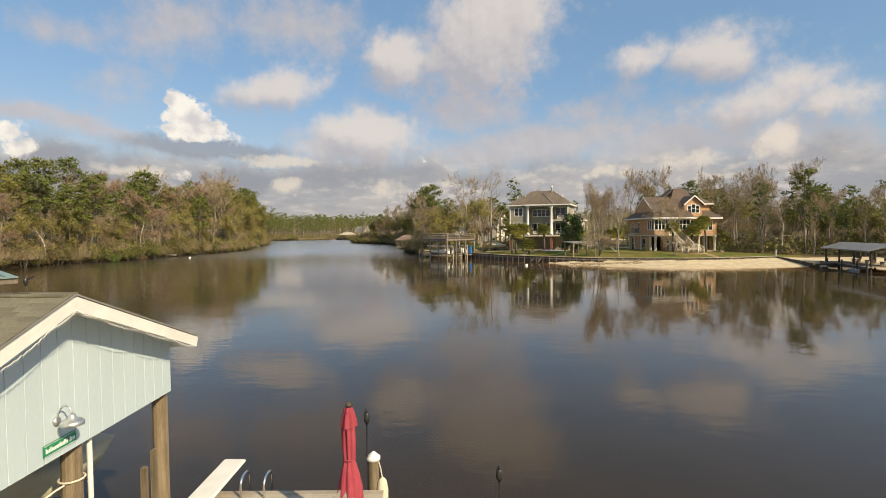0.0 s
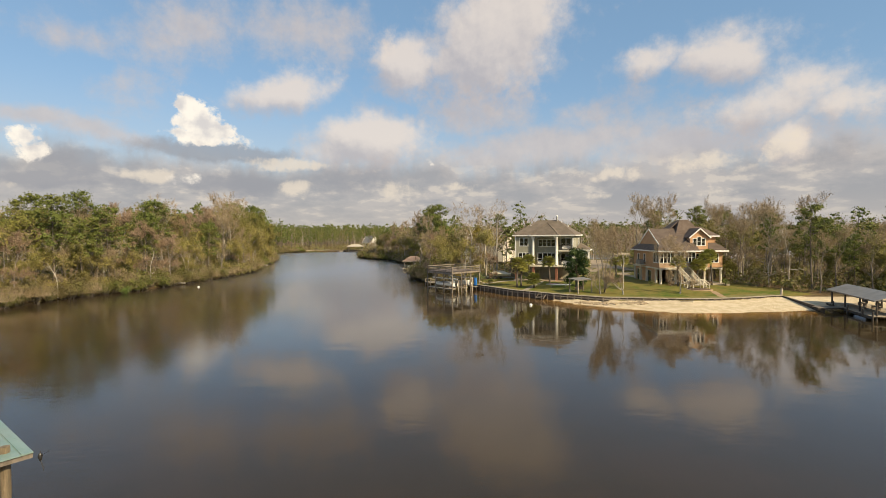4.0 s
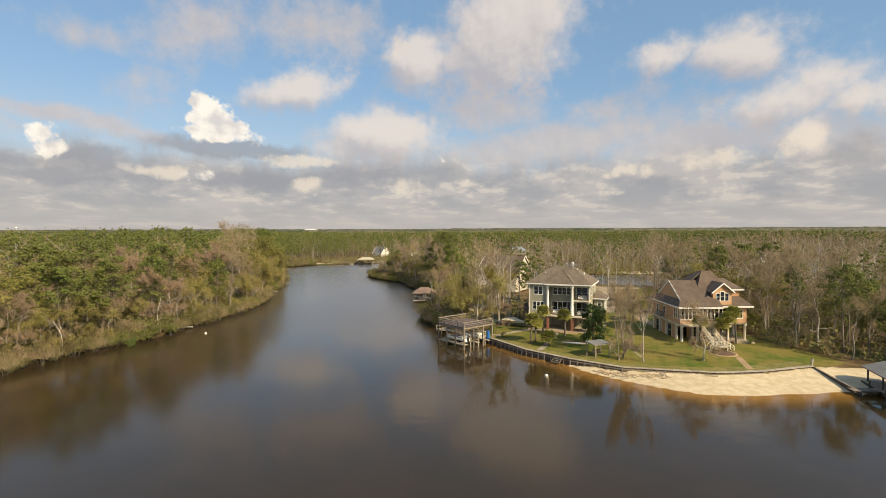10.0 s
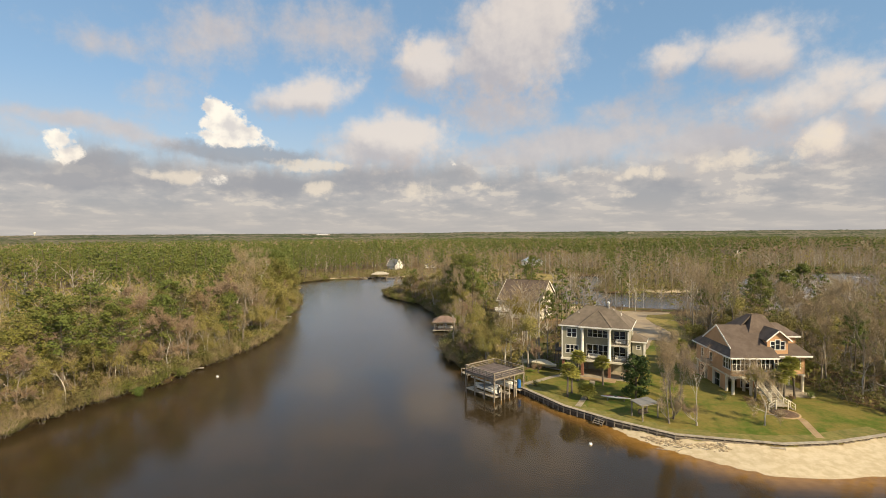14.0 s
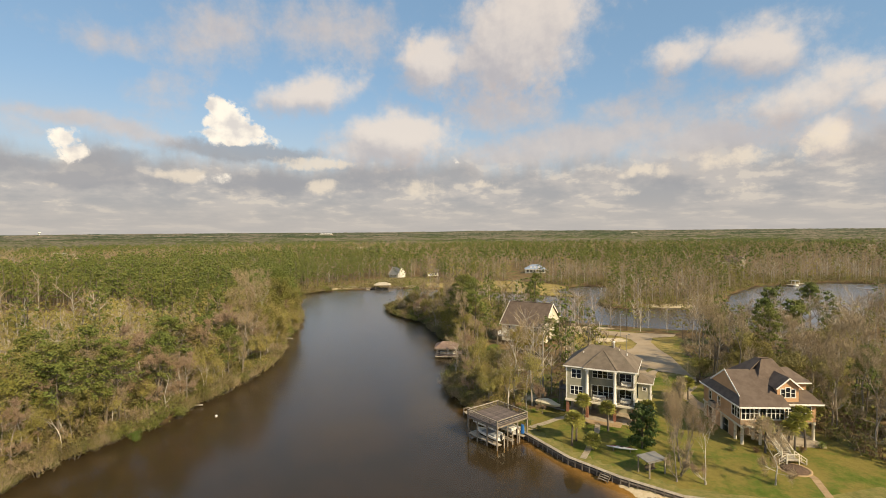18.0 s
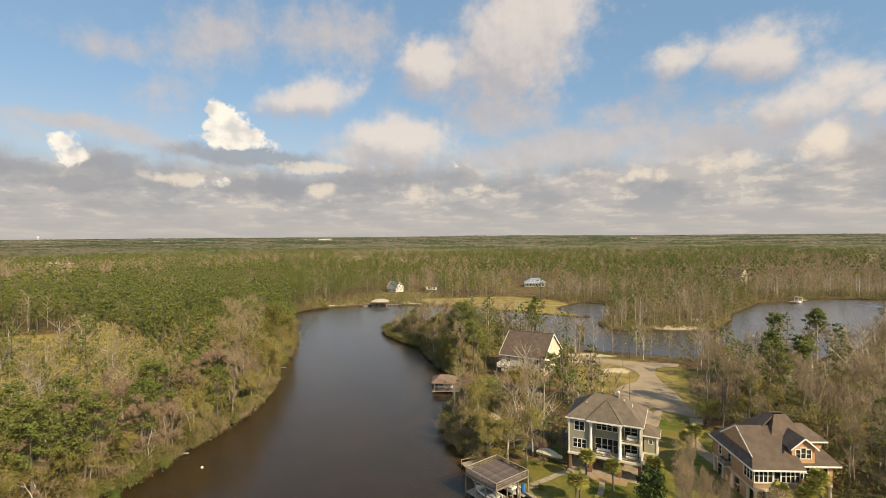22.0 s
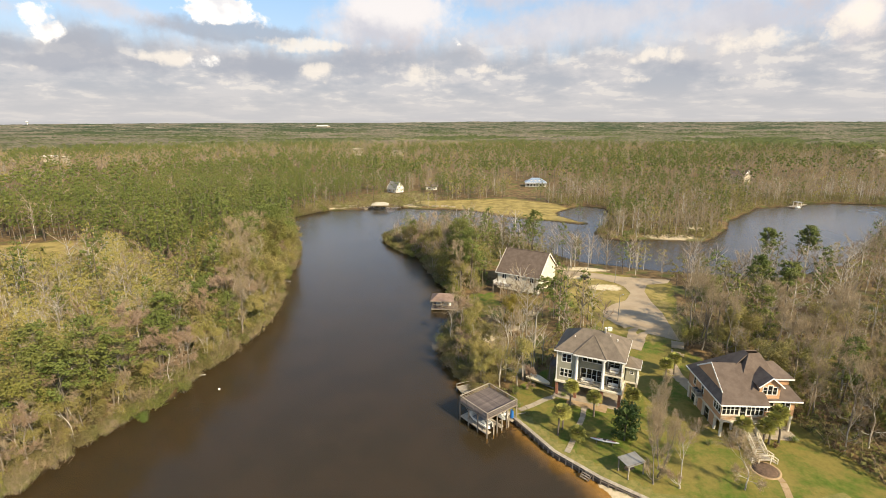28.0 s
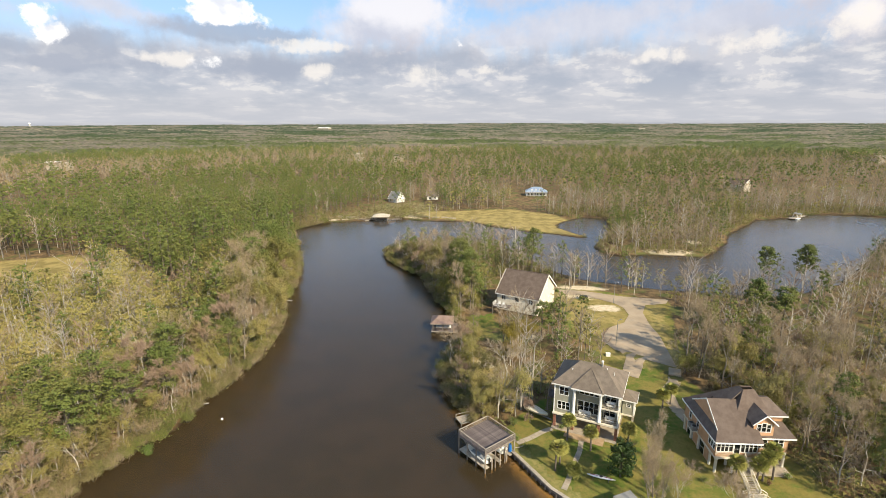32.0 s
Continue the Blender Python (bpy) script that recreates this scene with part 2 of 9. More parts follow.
def leafy(name, a, b, c, rough=0.6, glow=0.25, patch=0.09):
    """Leaves: colour changes from leaf to leaf and from crown to crown; fine grain; some light comes through."""

    def build(g):
        at = g.node("ShaderNodeNewGeometry", out=0)
        leaf = g.node("ShaderNodeNewGeometry", out="Random Per Island")
        tone = g.noise(at, patch, 3, 0.6)
        each = g.node("ShaderNodeObjectInfo", out="Random")
        f = g.math("ADD", g.math("MULTIPLY", leaf, 0.55), g.math("MULTIPLY", each, 0.45))
        col = g.mix(f, a, b)
        col = g.mix(g.ramp(tone, 0.42, 0.62), col, c)
        grain = g.noise(at, 3.2, 4, 0.75)
        gain = g.math("ADD", 0.30, g.math("MULTIPLY", grain, 1.4))
        col = g.mix(1.0, col, g.node("ShaderNodeCombineXYZ", X=gain, Y=gain, Z=gain), "MULTIPLY")
        nrm = g.node("ShaderNodeBump", Strength=0.8, Distance=0.22, Height=grain)
        front = g.node("ShaderNodeBsdfPrincipled", Base_Color=col, Roughness=rough, Specular_IOR_Level=0.25, Normal=nrm)
        back = g.node("ShaderNodeBsdfTranslucent", Color=col)
        return (g.node("ShaderNodeMixShader", i0=glow, i1=front, i2=back),)

    return material(name, build)


def plain(name, col, rough=0.5, metal=0.0, spec=0.5):
    return surface(name, col, tuple(min(1, c * 1.12 + 0.004) for c in col), 5.0, rough, 0.05, 60.0, metal, 0.06, spec=spec)


M = {}
M["bark"] = surface("bark", (0.08, 0.064, 0.05), (0.185, 0.155, 0.125), 2.0, 0.9, 0.6, 18, stretch=(1, 1, 0.25), spread=0.5)
M["branch"] = surface("branch", (0.15, 0.125, 0.10), (0.30, 0.26, 0.21), 2.0, 0.9, 0.5, 18, stretch=(1, 1, 0.25), spread=0.4)
M["pale_bark"] = surface("pale_bark", (0.28, 0.25, 0.21), (0.52, 0.48, 0.42), 1.5, 0.85, 0.4, 18, stretch=(1, 1, 0.3), spread=0.4)
M["bleached"] = surface("bleached", (0.36, 0.33, 0.28), (0.58, 0.54, 0.47), 1.5, 0.85, 0.4, 18, stretch=(1, 1, 0.3), spread=0.25)
M["twig"] = leafy("twig", (0.255, 0.196, 0.124), (0.415, 0.332, 0.22), (0.32, 0.243, 0.152), 0.9, 0.05)
M["twig_red"] = leafy("twig_red", (0.241, 0.166, 0.118), (0.370, 0.274, 0.196), (0.291, 0.207, 0.134), 0.9, 0.05)
M["pine"] = leafy("pine", (0.080, 0.110, 0.024), (0.170, 0.200, 0.048), (0.150, 0.160, 0.040), 0.6, 0.12)
M["spring"] = leafy("spring", (0.22, 0.205, 0.052), (0.36, 0.325, 0.098), (0.31, 0.26, 0.085), 0.6, 0.25)
M["olive"] = leafy("olive", (0.135, 0.14, 0.032), (0.255, 0.24, 0.06), (0.21, 0.18, 0.06), 0.6, 0.18)
M["scrub"] = leafy("scrub", (0.31, 0.275, 0.08), (0.44, 0.385, 0.125), (0.38, 0.32, 0.105), 0.7, 0.2)
M["yellow"] = leafy("yellow", (0.22, 0.185, 0.025), (0.34, 0.27, 0.04), (0.25, 0.20, 0.04), 0.6, 0.35)
M["evergreen"] = leafy("evergreen", (0.031, 0.060, 0.017), (0.089, 0.132, 0.035), (0.058, 0.086, 0.023), 0.4, 0.15)
M["shrub"] = leafy("shrub", (0.095, 0.115, 0.027), (0.215, 0.215, 0.055), (0.185, 0.155, 0.065), 0.6, 0.22)
M["palm"] = leafy("palm", (0.23, 0.24, 0.055), (0.42, 0.40, 0.11), (0.32, 0.30, 0.08), 0.5, 0.25)
M["hedge"] = leafy("hedge", (0.075, 0.12, 0.022), (0.15, 0.205, 0.04), (0.12, 0.145, 0.035), 0.5, 0.2)
M["red_shrub"] = leafy("red_shrub", (0.12, 0.05, 0.03), (0.2, 0.09, 0.05), (0.1, 0.07, 0.03), 0.6, 0.2)
M["gray_siding"] = surface("gray_siding", (0.275, 0.265, 0.20), (0.335, 0.32, 0.245), 1.2, 0.75, 0.1, 30, spread=0.06)
M["cream"] = surface("cream", (0.56, 0.51, 0.41), (0.66, 0.61, 0.50), 1.0, 0.7, 0.08, 30, spread=0.06)
M["white"] = surface("white", (0.68, 0.665, 0.62), (0.78, 0.765, 0.72), 2.0, 0.6, 0.08, 40, spread=0.06)
M["orange"] = surface("orange", (0.44, 0.255, 0.135), (0.52, 0.315, 0.18), 1.0, 0.8, 0.1, 30, spread=0.06)
M["tan_wall"] = surface("tan_wall", (0.38, 0.33, 0.25), (0.48, 0.43, 0.34), 1.0, 0.8, 0.1, 30, spread=0.06)
M["roof"] = surface("roof", (0.125, 0.099, 0.074), (0.18, 0.146, 0.112), 0.8, 0.9, 0.4, 25, spread=0.22)
M["roof_brown"] = surface("roof_brown", (0.098, 0.071, 0.055), (0.142, 0.108, 0.085), 0.8, 0.9, 0.4, 25, spread=0.22)
M["old_roof"] = surface("old_roof", (0.135, 0.125, 0.088), (0.225, 0.208, 0.152), 2.5, 0.9, 0.5, 60, spread=0.34, dirt=(0.085, 0.078, 0.06))
M["hut_roof"] = surface("hut_roof", (0.17, 0.115, 0.09), (0.24, 0.17, 0.135), 0.8, 0.9, 0.4, 25, spread=0.1)
M["shutter_dark"] = plain("shutter_dark", (0.035, 0.032, 0.03), 0.6)
M["timber"] = surface("timber", (0.15, 0.122, 0.095), (0.27, 0.235, 0.19), 2.0, 0.85, 0.35, 25, stretch=(1, 1, 0.3), spread=0.4)
M["deck_wood"] = surface("deck_wood", (0.10, 0.078, 0.07), (0.185, 0.15, 0.135), 1.2, 0.85, 0.3, 20, spread=0.45)
M["pale_wood"] = surface("pale_wood", (0.28, 0.235, 0.18), (0.41, 0.36, 0.285), 2.0, 0.8, 0.3, 25, spread=0.3)
M["post_wood"] = surface("post_wood", (0.125, 0.095, 0.058), (0.245, 0.19, 0.125), 2.2, 0.85, 0.5, 30, stretch=(3, 3, 0.3), spread=0.3, dirt=(0.10, 0.085, 0.06))
M["dark_wood"] = surface("dark_wood", (0.05, 0.04, 0.032), (0.11, 0.09, 0.07), 2.0, 0.85, 0.3, 25, spread=0.4)
M["concrete"] = surface("concrete", (0.27, 0.225, 0.165), (0.38, 0.325, 0.25), 1.0, 0.9, 0.2, 30, spread=0.15)
M["asphalt"] = surface("asphalt", (0.32, 0.245, 0.16), (0.40, 0.315, 0.215), 0.25, 0.95, 0.2, 12, spread=0.1, dirt=(0.19, 0.155, 0.115))
M["tan_paving"] = surface("tan_paving", (0.30, 0.205, 0.11), (0.39, 0.28, 0.165), 1.0, 0.9, 0.2, 30, spread=0.15)
M["brick"] = surface("brick", (0.16, 0.07, 0.045), (0.28, 0.13, 0.085), 3.0, 0.9, 0.3, 30, spread=0.3)
M["rock"] = surface("rock", (0.27, 0.205, 0.125), (0.44, 0.35, 0.23), 2.5, 0.95, 0.5, 20, spread=0.5)
M["mulch"] = surface("mulch", (0.07, 0.045, 0.03), (0.14, 0.09, 0.06), 4.0, 0.95, 0.6, 30)
M["blue_siding"] = surface("blue_siding", (0.45, 0.54, 0.575), (0.50, 0.59, 0.625), 0.8, 0.6, 0.08, 30, spread=0.03, stretch=(1, 1, 0.3))
M["green_metal"] = surface("green_metal", (0.21, 0.31, 0.275), (0.28, 0.375, 0.335), 1.5, 0.4, 0.05, 30, metal=0.2, spread=0.05, dirt=(0.24, 0.27, 0.24))
M["gray_metal"] = surface("gray_metal", (0.22, 0.212, 0.195), (0.29, 0.28, 0.26), 1.0, 0.55, 0.05, 30, metal=0.3, spread=0.08)
M["chrome"] = plain("chrome", (0.75, 0.75, 0.74), 0.18, 1.0)
M["galvanised"] = surface("galvanised", (0.50, 0.51, 0.51), (0.64, 0.65, 0.65), 6.0, 0.4, 0.05, 40, metal=0.85)
M["umbrella_cloth"] = surface("umbrella_cloth", (0.27, 0.032, 0.05), (0.36, 0.062, 0.085), 3.0, 0.85, 0.3, 120)
M["sign_green"] = plain("sign_green", (0.01, 0.20, 0.10), 0.45)
M["letter"] = plain("letter", (0.78, 0.80, 0.76), 0.5)
M["black"] = plain("black", (0.015, 0.014, 0.013), 0.5)
M["gunmetal"] = plain("gunmetal", (0.06, 0.058, 0.055), 0.4, 0.6)
M["hull_white"] = plain("hull_white", (0.68, 0.67, 0.62), 0.3)
M["boat_cream"] = surface("boat_cream", (0.48, 0.45, 0.33), (0.60, 0.57, 0.44), 2.0, 0.4, 0.1, 40)
M["canvas_blue"] = plain("canvas_blue", (0.012, 0.13, 0.42), 0.7)
M["grey_cover"] = plain("grey_cover", (0.21, 0.23, 0.25), 0.7)
M["rope"] = surface("rope", (0.55, 0.50, 0.40), (0.70, 0.65, 0.54), 20, 0.9, 0.4, 150)
M["fender_white"] = surface("fender_white", (0.66, 0.60, 0.44), (0.76, 0.71, 0.56), 8, 0.7, 0.3, 60, dirt=(0.45, 0.38, 0.25))
M["blue_roof"] = surface("blue_roof", (0.22, 0.28, 0.38), (0.30, 0.37, 0.47), 1.0, 0.4, 0.05, 30, metal=0.2)
M["bulb"] = plain("bulb", (0.85, 0.84, 0.80), 0.3)
M["backfill"] = surface("backfill", (0.13, 0.135, 0.03), (0.24, 0.195, 0.065), 1.2, 0.95, 0.4, 12, spread=0.2)
M["dark_water_line"] = surface("dark_water_line", (0.03, 0.026, 0.02), (0.06, 0.05, 0.035), 3.0, 0.6, 0.3, 30)


def build_glass(g):
    return (g.node("ShaderNodeBsdfPrincipled", Base_Color=(0.012, 0.014, 0.016), Roughness=0.06, Specular_IOR_Level=0.7),)


M["glass"] = material("window_glass", build_glass)


def build_water(g):
    at = g.node("ShaderNodeNewGeometry", out=0)
    slow = g.noise(at, 0.05, 3, 0.5)
    gust = g.ramp(g.noise(g.vec("MULTIPLY", at, (1, 0.45, 1)), 0.016, 4, 0.6), 0.42, 0.66)
    ripple = g.noise(g.vec("MULTIPLY", at, (1.0, 1.7, 1)), 1.5, 3, 0.5)
    swell = g.noise(g.vec("MULTIPLY", at, (1, 1.4, 1)), 0.35, 2, 0.5)
    h = g.math("ADD", g.math("MULTIPLY", ripple, g.math("ADD", 0.25, g.math("MULTIPLY", gust, 0.9))), g.math("MULTIPLY", swell, 0.8))
    nrm = g.node("ShaderNodeBump", Strength=0.058, Distance=0.22, Height=h)
    sep = g.tree.nodes.new("ShaderNodeSeparateXYZ")
    g.put(sep.inputs[0], at)
    # the open reach upstream is ruffled by the wind, the pool at the near shore is sheltered
    reach = g.ramp(g.math("ADD", sep.outputs[1], g.math("MULTIPLY", slow, 30.0)), 75.0, 150.0)
    rough = g.math("ADD", g.math("ADD", 0.045, g.math("MULTIPLY", gust, 0.08)), g.math("MULTIPLY", reach, 0.17))
    gloss = g.node("ShaderNodeBsdfGlossy", Color=(1, 1, 1), Roughness=rough, Normal=nrm)
    tea = g.node("ShaderNodeBsdfTransparent", Color=(0.90, 0.69, 0.36))
    murk = g.node("ShaderNodeBsdfDiffuse", Color=g.mix(slow, (0.108, 0.084, 0.047), (0.126, 0.098, 0.055)))
    body = g.node("ShaderNodeMixShader", i0=0.25, i1=tea, i2=murk)
    slant = g.node("ShaderNodeLayerWeight", out="Facing", Blend=0.5, Normal=nrm)
    fres = g.math("ADD", 0.02, g.math("MULTIPLY", g.math("POWER", slant, 5.0), 0.98))
    return (g.node("ShaderNodeMixShader", i0=fres, i1=body, i2=gloss),)


M["water"] = material("water", build_water)


def build_ground(g):
    """Grass, sand, mud and leaf litter, by the painted masks of the plan."""
    at = g.node("ShaderNodeNewGeometry", out=0)
    mask = g.tree.nodes.new("ShaderNodeVertexColor")
    mask.layer_name = "plan"
    sep = g.tree.nodes.new("ShaderNodeSeparateColor")
    g.put(sep.inputs[0], mask.outputs[0])
    rag = g.math("MULTIPLY", g.math("SUBTRACT", g.noise(at, 0.6, 5, 0.65), 0.5), 0.9)
    lawn = g.ramp(g.math("ADD", sep.outputs[0], rag), 0.42, 0.58)
    sand = g.ramp(g.math("ADD", sep.outputs[1], g.math("MULTIPLY", rag, 0.6)), 0.40, 0.60)
    bed = sep.outputs[2]
    fine = g.noise(at, 6.0, 4, 0.7)
    patch = g.noise(at, 0.11, 5, 0.65)
    litter = g.mix(g.ramp(g.noise(at, 0.35, 5, 0.65), 0.35, 0.65), (0.088, 0.06, 0.031), (0.21, 0.139, 0.067))
    litter = g.mix(g.ramp(patch, 0.48, 0.64), litter, (0.11, 0.115, 0.035))
    grass = g.mix(g.ramp(g.math("ADD", g.math("MULTIPLY", patch, 0.6), g.math("MULTIPLY", g.noise(at, 0.45, 5, 0.7), 0.4)), 0.37, 0.56), (0.075, 0.128, 0.016), (0.235, 0.182, 0.052))
    grass = g.mix(g.math("MULTIPLY", fine, 0.45), grass, (0.115, 0.13, 0.028))
    tuftage = g.math("ADD", 0.52, g.math("MULTIPLY", g.noise(at, 1.6, 6, 0.75), 0.86))
    grass = g.mix(1.0, grass, g.node("ShaderNodeCombineXYZ", X=tuftage, Y=tuftage, Z=tuftage), "MULTIPLY")
    dune = g.mix(g.ramp(g.noise(at, 0.9, 5, 0.6), 0.35, 0.65), (0.50, 0.405, 0.26), (0.62, 0.52, 0.36))
    dune = g.mix(g.math("MULTIPLY", g.ramp(g.noise(at, 5.0, 4, 0.7), 0.58, 0.74), 0.07), dune, (0.36, 0.27, 0.17))
    col = g.mix(lawn, litter, grass)
    straw = g.mix(g.ramp(g.noise(at, 0.2, 5, 0.65), 0.35, 0.65), (0.20, 0.155, 0.052), (0.34, 0.262, 0.095))
    dry = g.math("SUBTRACT", 1.0, mask.outputs[1])
    col = g.mix(g.ramp(g.math("ADD", dry, g.math("MULTIPLY", rag, 0.8)), 0.35, 0.65), col, straw)
    col = g.mix(sand, col, dune)
    mud = g.mix(g.ramp(patch, 0.4, 0.6), (0.012, 0.009, 0.005), (0.022, 0.016, 0.009))
    col = g.mix(bed, col, mud)
    nrm = g.node("ShaderNodeBump", Strength=0.5, Distance=0.08, Height=g.math("ADD", fine, g.noise(at, 25, 3, 0.7)))
    return (g.node("ShaderNodeBsdfPrincipled", Base_Color=col, Roughness=0.95, Normal=nrm, Specular_IOR_Level=0.15),)


M["ground"] = material("ground", build_ground)


def build_canopy(g):
    at = g.node("ShaderNodeNewGeometry", out=0)
    crown = g.node("ShaderNodeTexVoronoi", Vector=at, Scale=0.12, out=1)
    tone = g.node("ShaderNodeSeparateColor", out=0, i0=crown)
    wood = g.noise(g.vec("MULTIPLY", at, (0.6, 1.2, 1)), 0.006, 5, 0.62)
    # distance haze put into the colour: pines turn darker and cooler farther out
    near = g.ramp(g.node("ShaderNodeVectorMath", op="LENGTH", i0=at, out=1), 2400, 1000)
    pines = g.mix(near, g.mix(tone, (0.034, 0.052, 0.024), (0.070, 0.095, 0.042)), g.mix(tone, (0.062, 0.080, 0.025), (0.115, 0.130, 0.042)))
    bare = g.mix(tone, (0.14, 0.12, 0.085), (0.235, 0.20, 0.145))
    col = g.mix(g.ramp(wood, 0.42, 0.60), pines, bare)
    col = g.mix(g.ramp(g.noise(g.vec("MULTIPLY", at, (0.7, 1.6, 1)), 0.004, 3, 0.5), 0.66, 0.70), col, (0.30, 0.26, 0.16))
    nrm = g.node("ShaderNodeBump", Strength=1.0, Distance=5.0, Height=g.noise(at, 0.13, 4, 0.7))
    return (g.node("ShaderNodeBsdfPrincipled", Base_Color=col, Roughness=0.95, Normal=nrm, Specular_IOR_Level=0.1),)


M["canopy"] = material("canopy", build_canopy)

# ---------------------------------------------------------------- plan
# the river and the inner bay, as one outline of water
NEAR_SHORE = [(-170, -8), (-40, -7), (-6, -5), (60, -7), (170, -10)]
BEACH = [(160, 30), (112, 52), (82, 64), (64, 71), (52, 72.5), (47, 71.8), (40, 70.3), (33, 68.9), (27, 68.9), (22, 71.8), (18.2, 74.5), (14.2, 78.5), (11.9, 83.2), (7.8, 87.2), (3.4, 93.5)]
EAST_BANK = [(-1.5, 99), (-6, 104), (-9.5, 108), (-11, 113), (-14, 121), (-15.5, 128), (-13.5, 138), (-13.5, 150), (-16.8, 160), (-24, 176), (-31, 197), (-41, 206), (-50, 219), (-53.5, 231), (-50, 242)]
BAY_NEAR = [(-40, 248), (-22, 254), (-8, 246), (6, 230), (16, 212), (27, 200), (45, 193), (70, 188), (92, 188), (118, 204), (157, 247), (192, 289), (240, 335)]
BAY_FAR = [(228, 346), (196, 351), (165, 335), (146, 327), (113, 284), (104, 264), (84, 236), (66, 240), (50, 236), (42, 240), (41, 252), (47, 268), (56, 290), (58, 318), (46, 326), (38, 316), (28, 301), (28, 293), (34, 281), (42, 271.5), (37, 270), (26, 276), (13, 280), (-5, 290), (-20, 304)]
HEAD = [(-40, 304), (-53, 306), (-70, 309), (-86, 300), (-102, 294), (-111, 284), (-115, 266)]
WEST_BANK = [(-100, 239), (-81, 196), (-72, 162), (-64, 139), (-62, 129), (-62.5, 119), (-62, 111), (-64.5, 104), (-64, 95), (-67, 88), (-69.5, 80), (-69, 72), (-77, 60), (-102, 38), (-170, 24)]
WATER = NEAR_SHORE + BEACH + EAST_BANK + BAY_NEAR + BAY_FAR + HEAD + WEST_BANK
# the sea wall along the lawn
WALL = [(-1.0, 97.2), (2.0, 93.2), (6.6, 86.6), (12.8, 81.2), (19.4, 77.0), (25.0, 76.1), (31.6, 75.2), (38.2, 76.4), (46.6, 79.6)]
LAWN = WALL + [(53, 82), (51.5, 89), (48.5, 97), (47, 107), (43.5, 113), (40, 124), (33, 128), (31, 136), (24, 138), (20, 122), (14, 116), (7, 113), (2, 106), (-2, 100)]
GREEN = [(13, 186), (15, 165), (16, 150), (21, 138), (27, 128), (33, 126), (44, 130), (46, 150), (50, 168), (52, 177), (30, 186)]
FAR_LAWN = [(-58, 318), (-40, 308), (-22, 305), (-2, 290), (15, 280), (26, 276), (40, 270), (30, 290), (27, 300), (36, 314), (30, 328), (2, 346), (-24, 338), (-56, 330)]
GAP = [(-11, 138), (-3, 132), (2, 122), (-2, 112), (-8, 112), (-13, 124)]
HUT_YARD = [(-14, 158), (-12, 140), (-5, 139), (0, 150), (-4, 162)]
HEAD_SAND = [(-112, 286), (-100, 296), (-86, 302), (-70, 311), (-50, 306), (-42, 320), (-46, 366), (-66, 372), (-92, 362), (-96, 330), (-116, 305), (-120, 272)]
FIELD = [(-215, 154), (-158, 153), (-147, 166), (-155, 189), (-182, 206), (-215, 190)]
HOUSE_VIEWS = [(-2, 330), (42, 352), (38, 412), (4, 412)]
WEST_FIELD = [(-104, 160), (-90, 134), (-86, 116), (-98, 104), (-122, 98), (-230, 110), (-222, 184), (-182, 205), (-148, 190), (-124, 172)]
ROAD = [(17, 184.5), (26, 183.5), (37, 179.5), (52, 178.5), (50, 174.5), (43, 172), (40.5, 165), (40, 156), (40.5, 148), (39.8, 138.5), (39.2, 129.5), (35.7, 131.6), (33.0, 133.2), (29.2, 124), (25.8, 125.5), (29.2, 135.6), (26.6, 138.4), (24.7, 143.2), (25.3, 148), (28.8, 152.6), (33.2, 156.4), (36.0, 163), (35.6, 169), (33.6, 172.6), (27, 177.6), (17, 180.5)]


def inside(poly, x, y):
    hit = np.zeros(np.shape(x), bool)
    n = len(poly)
    for i in range(n):
        (x1, y1), (x2, y2) = poly[i], poly[(i + 1) % n]
        if y1 == y2:
            continue
        cross = ((y1 > y) != (y2 > y)) & (x < (x2 - x1) * (y - y1) / (y2 - y1) + x1)
        hit ^= cross
    return hit


def edge_distance(poly, x, y, closed=True):
    best = np.full(np.shape(x), 1e9)
    n = len(poly)
    for i in range(n if closed else n - 1):
        (x1, y1), (x2, y2) = poly[i], poly[(i + 1) % n]
        dx, dy = x2 - x1, y2 - y1
        t = np.clip(((x - x1) * dx + (y - y1) * dy) / (dx * dx + dy * dy + 1e-9), 0, 1)
        best = np.minimum(best, np.hypot(x - x1 - t * dx, y - y1 - t * dy))
    return best


def signed(poly, x, y):
    d = edge_distance(poly, x, y)
    return np.where(inside(poly, x, y), d, -d)


def smooth(a, b, v):
    t = np.clip((v - a) / (b - a), 0, 1)
    return t * t * (3 - 2 * t)


def waves(x, y, s, seed=0):
    """A cheap rolling noise in about -1..1."""
    r = np.random.RandomState(seed)
    out = 0
    for k in range(5):
        a, p, f = r.rand() * 6.28, r.rand() * 6.28, 1.7 ** k / s
        out = out + np.sin((x * math.cos(a) + y * math.sin(a)) * f + p + 1.3 * np.sin(y * f * 0.7 + k)) / 1.5 ** k
    return out / 2.2


def shore_wobble(x, y):
    return 0.7 * waves(x, y, 3.5, 3) * smooth(3, 12, edge_distance(WALL, x, y, False))


def edge_margin(x, y):
    """The lawn ends a little behind the sea wall, which is backfilled."""
    return np.where(edge_distance(WALL, x, y, False) < 4, 1.75, 0.0)


